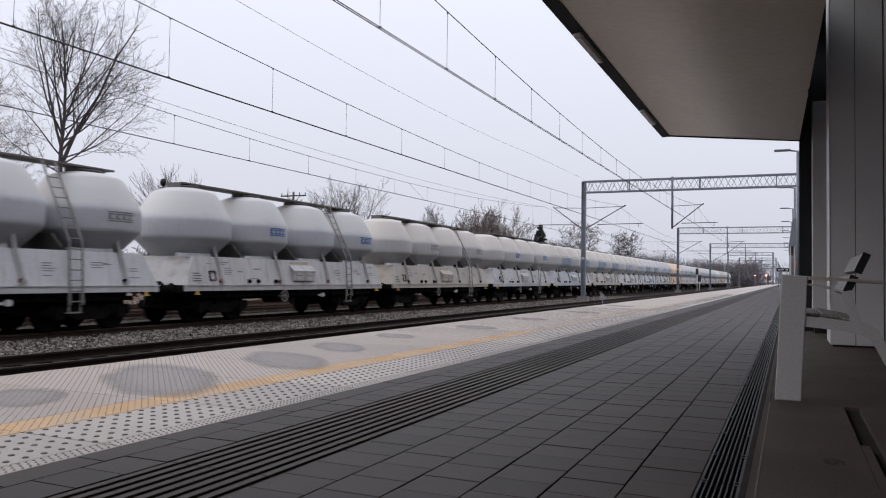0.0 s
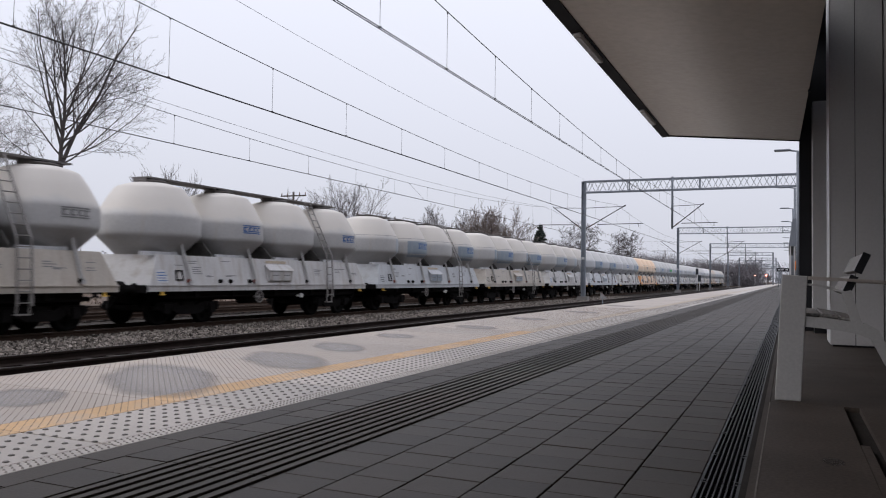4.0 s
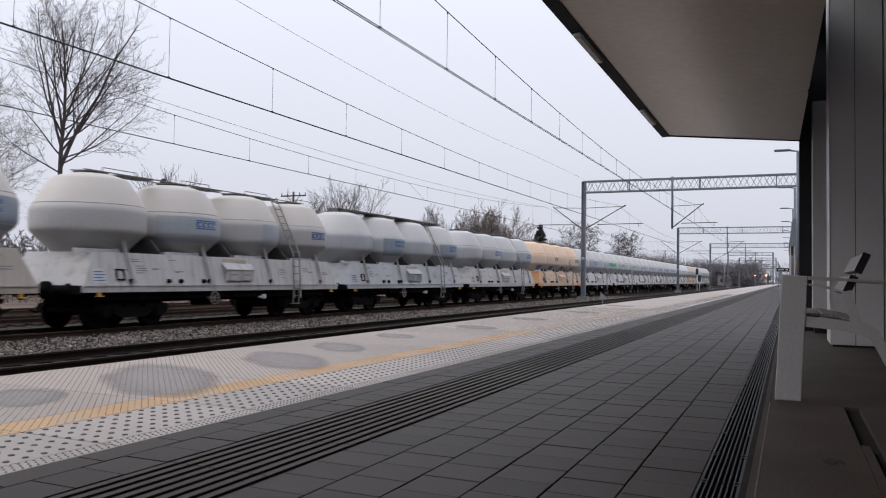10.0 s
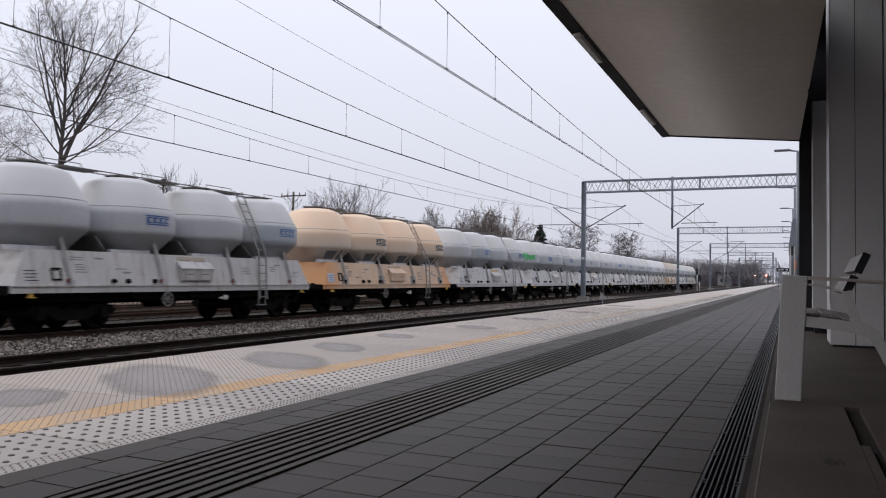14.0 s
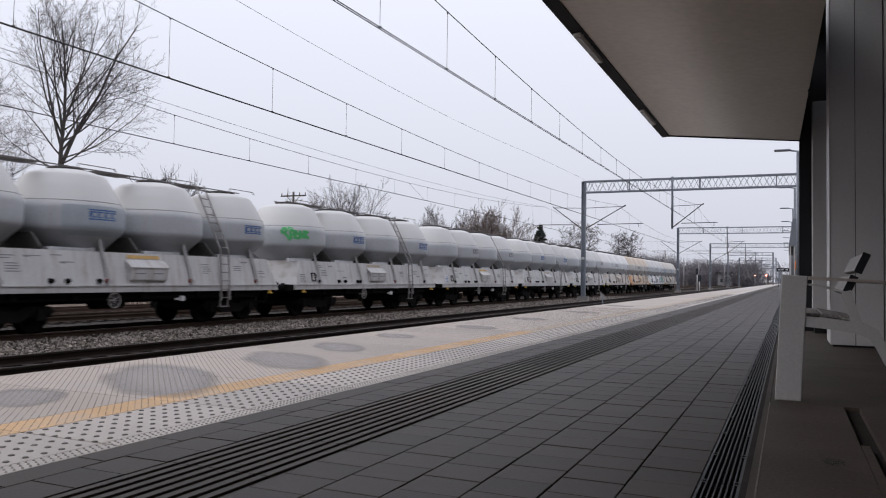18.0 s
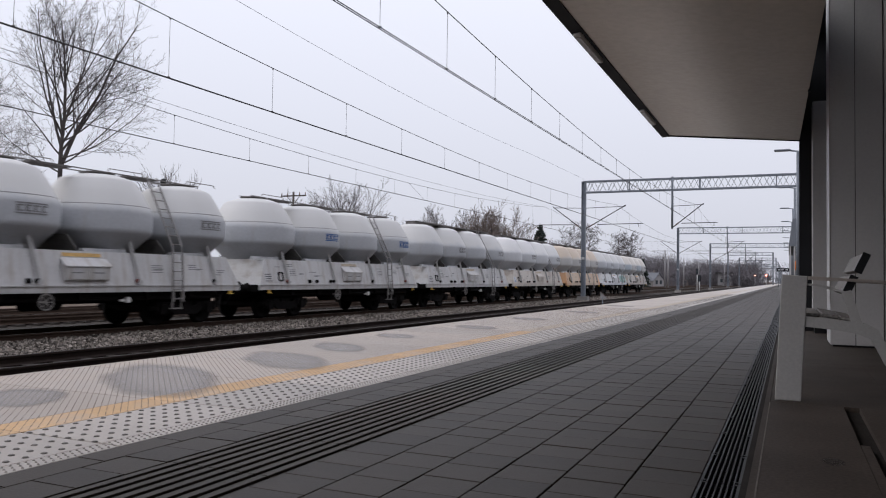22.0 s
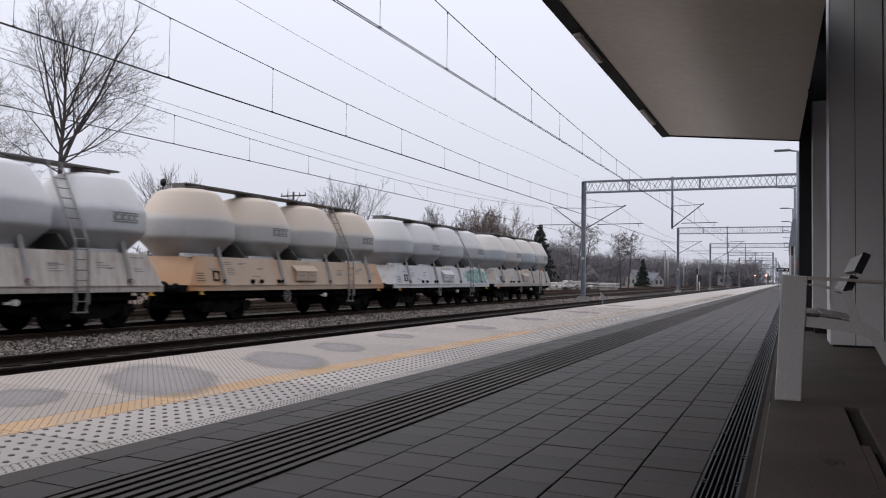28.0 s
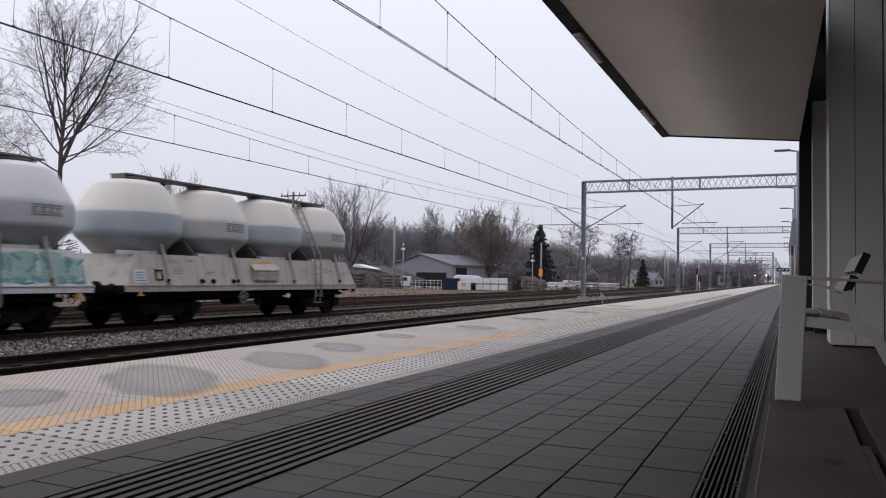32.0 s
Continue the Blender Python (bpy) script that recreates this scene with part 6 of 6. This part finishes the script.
signal((-14.5, 140.0, BALLAST_Z), 3.4, False, "unlit colour-light signal on a white mast")
signal((-13.3, 132.0, BALLAST_Z), 2.2, False, "short unlit signal on a white mast")
signal((-11.2, 300.0, BALLAST_Z), 4.0, True, "far signal showing a red light")
signal((-7.45, 300.0, BALLAST_Z), 4.05, True, "far signal showing a red light")

# warning triangle beside the near track
tri = empty("triangle_sign", (-9.25, 42.0, BALLAST_Z))
tagged(tri, "white triangular track sign with a red-brown rim", "sign")
bm = bmesh.new()
tube(bm, (0, 0, 0), (0, 0, 0.75), 0.03, n=8)
part("post", bm, M_GALV, tri)
bm = bmesh.new()
prism(bm, [(-0.12, 1.05), (-0.12, 0.62), (0.30, 0.66)], 1, -0.01, 0.01)
part("board", bm, M_PLASTER, tri)
bm = bmesh.new()
bar(bm, (-0.12, -0.015, 1.05), (0.30, -0.015, 0.66), 0.05, 0.012)
bar(bm, (0.30, -0.015, 0.66), (-0.12, -0.015, 0.62), 0.05, 0.012)
part("rim", bm, M_TILE_ROOF, tri)

# ---- station canopy and building ----
can = empty("platform_canopy")
tagged(can, "beige-soffit platform canopy with an anthracite edge", "canopy")
CY = 13.4
# soffit sheet, falling towards the building; its inner edge is a little out of line
bm = bmesh.new()
lo = [(-1.90, -9, 3.19), (0.40, -9, 2.955), (0.27, 6.5, 2.968), (0.15, CY - 0.06, 2.985), (-1.90, CY - 0.06, 3.19)]
a = [bm.verts.new(p) for p in lo]
b = [bm.verts.new((p[0], p[1], p[2] + 0.06)) for p in lo]
bm.faces.new(a)
bm.faces.new(b[::-1])
for i in range(5):
    j = (i + 1) % 5
    bm.faces.new((a[i], b[i], b[j], a[j]))
part("soffit", bm, M_SOFFIT, can, "smooth beige metal soffit")
bm = bmesh.new()
prism(bm, [(-2.00, 3.215), (-1.955, 3.165), (-1.83, 3.172), (-1.83, 3.42), (-2.00, 3.50)], 1, -9, CY)
part("edge_fascia", bm, M_ANTHRACITE, can)
bm = bmesh.new()
prism(bm, [(-1.83, 3.170), (0.16, 2.975), (0.16, 3.6), (-1.83, 3.5)], 1, CY - 0.055, CY)
part("end_fascia", bm, M_ANTHRACITE, can)
bm = bmesh.new()
prism(bm, [(-2.03, 3.52), (0.14, 3.60), (0.14, 3.70), (-2.03, 3.60)], 1, -9, CY)
part("roof_sheet", bm, M_ANTHRACITE, can)
for y0 in (-0.0, 3.7, 7.4, 11.1):
    bm = bmesh.new()
    box(bm, (-1.90, y0 + 0.5, 3.155), (0.075, 1.02, 0.05))
    soften(bm, 0.008)
    fx = part("light_fitting", bm, M_WHITE_METAL, can, "pale strip light fitting, unlit")
    bm = bmesh.new()
    box(bm, (-1.90, y0 + 0.5, 3.127), (0.055, 0.96, 0.006))
    part("diffuser", bm, M_LENS, fx)
bm = bmesh.new()
slab(bm, (0.20, 9.8, 2.955), (0.23, 9.86, 3.0))
part("clip", bm, M_ANTHRACITE, can)

# unseen strip, added to hold back light falling on the pillars from above
bm = bmesh.new()
slab(bm, (0.12, -9, 3.705), (0.158, CY, 4.22))
part("light_stop", bm, M_ANTHRACITE, can)

# dark recess over the gap between canopy and building; its low height also shades the pillars
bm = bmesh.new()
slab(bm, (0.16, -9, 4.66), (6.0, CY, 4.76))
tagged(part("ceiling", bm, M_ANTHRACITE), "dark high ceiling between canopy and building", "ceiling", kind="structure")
bm = bmesh.new()
slab(bm, (0.146, CY - 0.10, 0), (3.0, CY - 0.06, 4.655))
tagged(part("wall_end", bm, M_BLACK), "black panelled end wall under the canopy", "wall", kind="structure")
# unseen walls, added to keep side light off the waiting-area floor
bm = bmesh.new()
slab(bm, (4.0, -9, 0), (4.2, CY, 4.655))
tagged(part("wall_east", bm, M_CLAD), "unseen pale wall added to shut out side light", "wall", kind="structure")
bm = bmesh.new()
slab(bm, (-0.6, -9.2, 0), (4.2, -9.0, 4.655))
tagged(part("wall_south", bm, M_CLAD), "unseen pale wall added to shut out side light", "wall", kind="structure")

# unseen wall that closes the place on this side, added to block low sky light
bm = bmesh.new()
slab(bm, (6.0, -90, -1.0), (12.0, 46, 14.5))
tagged(part("wall_sky_block", bm, M_BRICK), "unseen plain rendered wall added to block low sky light", "wall", kind="structure")

# clad pillar of two panels, on a recessed foot
pil = empty("clad_pillar", (0, 10.25, 0))
tagged(pil, "tall grey-white pillar clad in smooth panels", "pillar", "clad pillars")
bm = bmesh.new()
slab(bm, (0.47, 0.02, 0), (0.99, 0.9, 4.655))
part("core", bm, M_BLACK, pil)
for x0, x1 in ((0.445, 0.708), (0.715, 1.0)):
    bm = bmesh.new()
    slab(bm, (x0, 0, 0.022), (x1, 0.02, 4.65))
    soften(bm, 0.003)
    part("panel", bm, M_CLAD, pil)
bm = bmesh.new()
slab(bm, (0.444, 0.024, 0.022), (0.464, 0.9, 4.65))
part("panel", bm, M_CLAD, pil)
bm = bmesh.new()
slab(bm, (0.439, -0.006, 0.5), (0.4445, 0.004, 4.65))
part("corner_trim", bm, M_STEEL, pil, "bright metal corner trim")
pil2 = empty("clad_pillar", (0, 12.75, 0))
tagged(pil2, "lower grey-white pillar clad in smooth panels", "pillar", "clad pillars")
bm = bmesh.new()
slab(bm, (0.321, 0, 0.13), (0.664, 0.5, 3.46))
soften(bm, 0.004)
part("panel", bm, M_CLAD, pil2)
bm = bmesh.new()
slab(bm, (0.345, 0.03, 0), (0.64, 0.48, 0.13))
part("foot", bm, M_BLACK, pil2)
# slim window frame beside the pillar
wf = empty("window_1")
tagged(wf, "slim pale window frame with dark glass", "window", kind="structure")
bm = bmesh.new()
slab(bm, (1.012, 10.26, 0.0), (1.06, 10.34, 4.655))
part("window_frame", bm, M_WHITE_METAL, wf)
bm = bmesh.new()
slab(bm, (1.06, 10.29, 0.0), (4.0, 10.31, 4.655))
part("pane", bm, M_GLASS, wf)

# ---- bench ----
def bench(at, turn=0.0):
    b = empty("bench", at, turn)
    tagged(b, "white steel platform bench with grey slats and armrests", "bench")
    L = 1.14
    for k, y in enumerate((0.0, L)):
        fr = empty("end_frame")
        fr.parent = b
        fr.matrix_basis = pose(0, y, 0)
        fr["label"] = "white steel end frame"
        bm = bmesh.new()
        vs = [(-0.085, -0.03, 0.0), (0.068, -0.03, 0.0), (0.068, 0.03, 0.0), (-0.085, 0.03, 0.0), (-0.042, -0.03, 0.80), (0.108, -0.03, 0.79), (0.108, 0.03, 0.79), (-0.042, 0.03, 0.80)]
        vv = [bm.verts.new(p) for p in vs]
        for f in CUBE_F:
            bm.faces.new([vv[i] for i in f])
        soften(bm, 0.004)
        part("front_leg", bm, M_BENCH, fr)
        bm = bmesh.new()
        bar(bm, (0.09, 0.0, 0.782), (0.66, 0.0, 0.752), 0.05, 0.018)
        part("armrest", bm, M_STEEL, fr)
        bm = bmesh.new()
        pts = [(0.09, 0.738), (0.16, 0.735), (0.24, 0.718), (0.33, 0.688)]
        for p, q in zip(pts, pts[1:]):
            bar(bm, (p[0], 0, p[1]), (q[0], 0, q[1]), 0.035, 0.012)
        part("back_bar", bm, M_BENCH, fr)
        bm = bmesh.new()
        leg = [(0.60, 0.25), (0.66, 0.0), (0.605, 0.0), (0.545, 0.23)] if k == 0 else []
        prism(bm, [(0.08, 0.53), (0.20, 0.53), (0.32, 0.515), (0.44, 0.50), (0.50, 0.465)] + leg + [(0.46, 0.405), (0.38, 0.438), (0.25, 0.458), (0.08, 0.472)], 1, -0.02, 0.02)
        part("seat_rail", bm, M_BENCH, fr)
        if k:
            continue
        bm = bmesh.new()
        bar(bm, (0.385, 0, 0.49), (0.325, 0, 0.70), 0.03, 0.055)
        part("back_support", bm, M_BENCH, fr)
    for x, z, a in ((0.13, 0.545, 3), (0.235, 0.540, 7), (0.34, 0.522, 10)):
        bm = bmesh.new()
        box(bm, (0, 0, 0), (0.095, L - 0.06, 0.022))
        soften(bm, 0.004)
        part("seat_slat", bm, M_SLAT, b, at=pose(x, L / 2, z, 0, a, 0))
    for x, z in ((0.345, 0.735), (0.415, 0.875)):
        bm = bmesh.new()
        box(bm, (0, 0, 0), (0.038, L - 0.05, 0.120))
        soften(bm, 0.004)
        bs = part("back_board", bm, M_SLAT, b, at=pose(x, L / 2, z, 0, 24, 0))
        bm = bmesh.new()
        box(bm, (0, -L / 2 + 0.012, 0), (0.046, 0.028, 0.132))
        part("end_cap", bm, M_BLACK, bs, "black end cap")
    return b


M_BENCH = mat("grey_white_powder_coat", (0.40, 0.39, 0.385), 0.5, scale=1.5, fine=60, dark=0.9, bump=0.03)
M_SLAT = mat("mottled_grey_slat", (0.21, 0.195, 0.185), 0.65, scale=9, fine=60, dark=0.55, bump=0.1, stain=(0.14, 0.13, 0.13), stain_amount=0.45, stain_scale=14)
bench((0, 5.43, 0))

# ---- second shelter, lamps and sign further along the platform ----
sh = empty("platform_shelter", (0, 40, 0))
tagged(sh, "grey glazed platform shelter further along", "shelter")
bm = bmesh.new()
prism(bm, [(-0.02, 2.45), (3.0, 2.45), (3.0, 3.85), (0.16, 3.75)], 1, 0, 14)
part("fascia", bm, M_GALV, sh)
for x in (0.05, 0.24, 0.40):
    bm = bmesh.new()
    slab(bm, (x - 0.035, 0.05, 0), (x + 0.035, 0.13, 2.46))
    part("post", bm, M_CLAD, sh)
bm = bmesh.new()
slab(bm, (0.28, 0.08, 0.1), (3.0, 0.10, 2.44))
part("glazing", bm, M_GLASS, sh)
bm = bmesh.new()
box(bm, (0.34, 0.0, 1.55), (0.18, 0.06, 0.42))
part("orange_panel", bm, M_ORANGE, sh)


def platform_lamp(y, x=0.28, h=5.55):
    p = empty("platform_lamp", (x, y, 0))
    tagged(p, "tall grey platform lamp post with a flat head", "lamp", "platform lamps")
    bm = bmesh.new()
    tube(bm, (0, 0, 0), (0, 0, h), 0.075, 0.05, 10)
    part("post", bm, M_GALV, p)
    bm = bmesh.new()
    bar(bm, (0.03, 0, h - 0.02), (-0.25, 0, h + 0.03), 0.06, 0.05)
    part("arm", bm, M_GALV, p)
    bm = bmesh.new()
    box(bm, (-0.52, 0, h + 0.05), (0.56, 0.24, 0.06))
    soften(bm, 0.02)
    hd = part("head", bm, M_GALV, p)
    bm = bmesh.new()
    box(bm, (-0.54, 0, h + 0.018), (0.40, 0.18, 0.008))
    part("lens", bm, M_LENS, hd)
    return p


for k in range(9):
    platform_lamp(31 + 12.2 * k, 0.30 - 0.03 * k)

bd = empty("platform_sign", (-0.65, 118, 0))
tagged(bd, "dark platform sign board on two posts", "sign")
bm = bmesh.new()
box(bm, (0, 0, 2.46), (1.85, 0.12, 0.46))
soften(bm, 0.01)
bo = part("board", bm, M_ANTHRACITE, bd)
for x in (-0.62, -0.2, 0.35):
    bm = bmesh.new()
    box(bm, (x, -0.063, 2.46), (0.3, 0.006, 0.13))
    part("lettering_bar", bm, M_WHITE_PLATE, bo)
for x in (-0.72, 0.72):
    bm = bmesh.new()
    tube(bm, (x, 0.02, 0), (x, 0.02, 2.25), 0.05, n=8)
    part("post", bm, M_GALV, bd)

# ---- overhead line: gantries ----
GANTRY_Y = [58.8 + (0 if k == 0 else 55.6 + 49.5 * (k - 1)) for k in range(9)]


def gantry(y, index):
    g = empty("catenary_gantry", (0, y, 0))
    tagged(g, "grey lattice-beam overhead line gantry across the tracks", "gantry", "overhead line gantries")
    top, bot = 8.25, 7.42
    x0, x1 = -14.45, (12.0 if index < 3 else -3.7)
    for x in (x0, x1):
        bm = bmesh.new()
        prism(bm, [(x - 0.16, -0.15), (x - 0.12, -0.15), (x - 0.12, -0.02), (x + 0.12, -0.02), (x + 0.12, -0.15), (x + 0.16, -0.15), (x + 0.16, 0.15), (x + 0.12, 0.15), (x + 0.12, 0.02), (x - 0.12, 0.02), (x - 0.12, 0.15), (x - 0.16, 0.15)], 2, -1.2, top + 0.04)
        part("post", bm, M_GALV, g)
    bm = bmesh.new()
    box(bm, (x0, 0, -0.95), (0.9, 0.9, 0.75), taper=(0.85, 0.85))
    part("foundation", bm, M_CONC, g)
    bm = bmesh.new()
    box(bm, (x0, -0.16, 2.35), (0.22, 0.02, 0.18))
    part("number_plate", bm, M_WHITE_PLATE, g)
    for dy in (-0.3, 0.3):
        for z in (top, bot):
            bm = bmesh.new()
            slab(bm, (x0, dy - 0.045, z - 0.045), (x1, dy + 0.045, z + 0.045))
            part("chord", bm, M_GALV, g)
    n = 2 * round((x1 - x0) / 0.84)
    w = (x1 - x0) / n
    for i in range(n):
        a, b = x0 + w * i, x0 + w * (i + 1)
        bm = bmesh.new()
        for dy, (za, zb) in ((-0.3, (bot, top)), (0.3, (top, bot))) if i % 2 else ((-0.3, (top, bot)), (0.3, (bot, top))):
            bar(bm, (a, dy, za), (b, dy, zb), 0.05, 0.03)
        if i % 12 == 8:
            for dy in (-0.3, 0.3):
                bar(bm, (a, dy, bot), (a, dy, top), 0.07, 0.05)
        bar(bm, (a, -0.3, top), (a, 0.3, top), 0.04, 0.03)
        part("brace", bm, M_GALV, g)
    bm = bmesh.new()
    tube(bm, (-7.85, 0, 4.55), (-7.85, 0, 8.4), 0.08, n=8)
    part("drop_post", bm, M_GALV, g)
    # cantilevers: strut, top tie and registration arm
    for xp, s, reach, arm in ((-7.85, 1, 2.2, 0.95), (-14.3, 1, 3.05, 1.3), (-14.6, -1, 2.3, 1.1)):
        ct = empty("cantilever")
        ct.parent = g
        ct.matrix_basis = Matrix.Identity(4)
        bm = bmesh.new()
        tube(bm, (xp, 0, 4.62), (xp + s * reach, 0, 6.38), 0.035, n=6)
        part("strut", bm, M_WIRE, ct)
        bm = bmesh.new()
        tube(bm, (xp, 0, 6.22), (xp + s * reach, 0, 6.30), 0.022, n=6)
        part("tie", bm, M_WIRE, ct)
        bm = bmesh.new()
        tube(bm, (xp + s * reach * 0.30, 0, 4.95), (xp + s * (reach + arm), 0, 4.98), 0.028, n=6)
        tube(bm, (xp + s * (reach + arm * 0.75), 0, 4.98), (xp + s * (reach + arm * 0.75), 0, 4.72), 0.02, n=6)
        part("registration_arm", bm, M_WIRE, ct)
        bm = bmesh.new()
        for k in range(5):
            p = Vector((xp, 0, 4.62)).lerp(Vector((xp + s * reach, 0, 6.38)), 0.10 + 0.025 * k)
            tube(bm, p, p + Vector((s * 0.02, 0, 0.012)), 0.07, n=8)
        part("insulator", bm, M_INSUL, ct)
    return g


for k, y in enumerate(GANTRY_Y):
    gantry(y, k)

# ---- overhead line: wires ----
def wire(name, pts, r, label, material=None):
    """One continuous wire as a swept curve."""
    cu = bpy.data.curves.new(name, "CURVE")
    cu.dimensions, cu.bevel_depth, cu.bevel_resolution = "3D", r, 1
    sp = cu.splines.new("POLY")
    sp.points.add(len(pts) - 1)
    for p, q in zip(sp.points, pts):
        p.co = (*q, 1)
    cu.materials.append(material or M_WIRE)
    return tagged(new(name, cu), label, "overhead wire", "overhead wires")


def sag(y, first, z_first, level, low):
    """Height of a messenger wire: the near span by its own curve, further spans between gantries."""
    if y <= GANTRY_Y[0]:
        a, ym, z0 = first
        return z0 + a * (y - ym) ** 2
    for p, q in zip(GANTRY_Y, GANTRY_Y[1:]):
        if y <= q:
            t = (y - p) / (q - p)
            return level - (level - low) * 4 * t * (1 - t)
    return level


LINES = ((-6.25, 4.90, (0.0014, 34.2, 5.50), (11.25 + 2.78 * 0, 2.78)),
         (-11.83, 4.82, (0.00127, 32.8, 5.56), (12.28, 3.55)),
         (-17.40, 4.75, (0.00125, 31.6, 5.43), (11.0, 3.68)))
YS = [-8 + 2.0 * i for i in range(240)]
for x, zc, first, (d0, dd) in LINES:
    for dx in (-0.025, 0.025):
        wire("contact_wire", [(x + dx, -10, zc), (x + dx, GANTRY_Y[0], zc), (x + dx, 480, zc)], 0.0085, "taut copper contact wire over the track")
    ob = wire("messenger_wire", [(x, y, sag(y, first, 0, 6.36, 5.45)) for y in YS], 0.0095, "sagging messenger wire carrying droppers")
    y = d0 - 4 * dd
    k = 0
    while y < 225:
        z1 = sag(y, first, 0, 6.36, 5.45)
        bm = bmesh.new()
        tube(bm, (x, y, zc), (x, y, z1), 0.0045, n=4, caps=False)
        box(bm, (x, y, zc + 0.015), (0.05, 0.03, 0.035))
        box(bm, (x, y, z1 - 0.015), (0.02, 0.03, 0.04))
        part("dropper", bm, M_WIRE, ob)
        y += dd if y < GANTRY_Y[0] - dd else 5.0
wire("feeder_wire", [(-14.4, y, 8.17 + 0.00145 * (y - 34.0) ** 2 if y < 48 else 8.45 - 0.0000 * y) for y in [-6 + 3 * i for i in range(18)] + [58.8]], 0.006, "single feeder wire strung between the mast tops")
wire("return_wire", [(-16.5, y, 5.50 + 0.00095 * (y - 31.0) ** 2) for y in [-4 + 3 * i for i in range(21)]], 0.006, "thin return wire beside the far catenary")
wire("stay_wire", [(-17.4, 34.6, sag(34.6, LINES[2][2], 0, 6.36, 5.45)), (-17.4, 36.4, 4.77)], 0.006, "short slanting stay between messenger and contact wire")
motions()
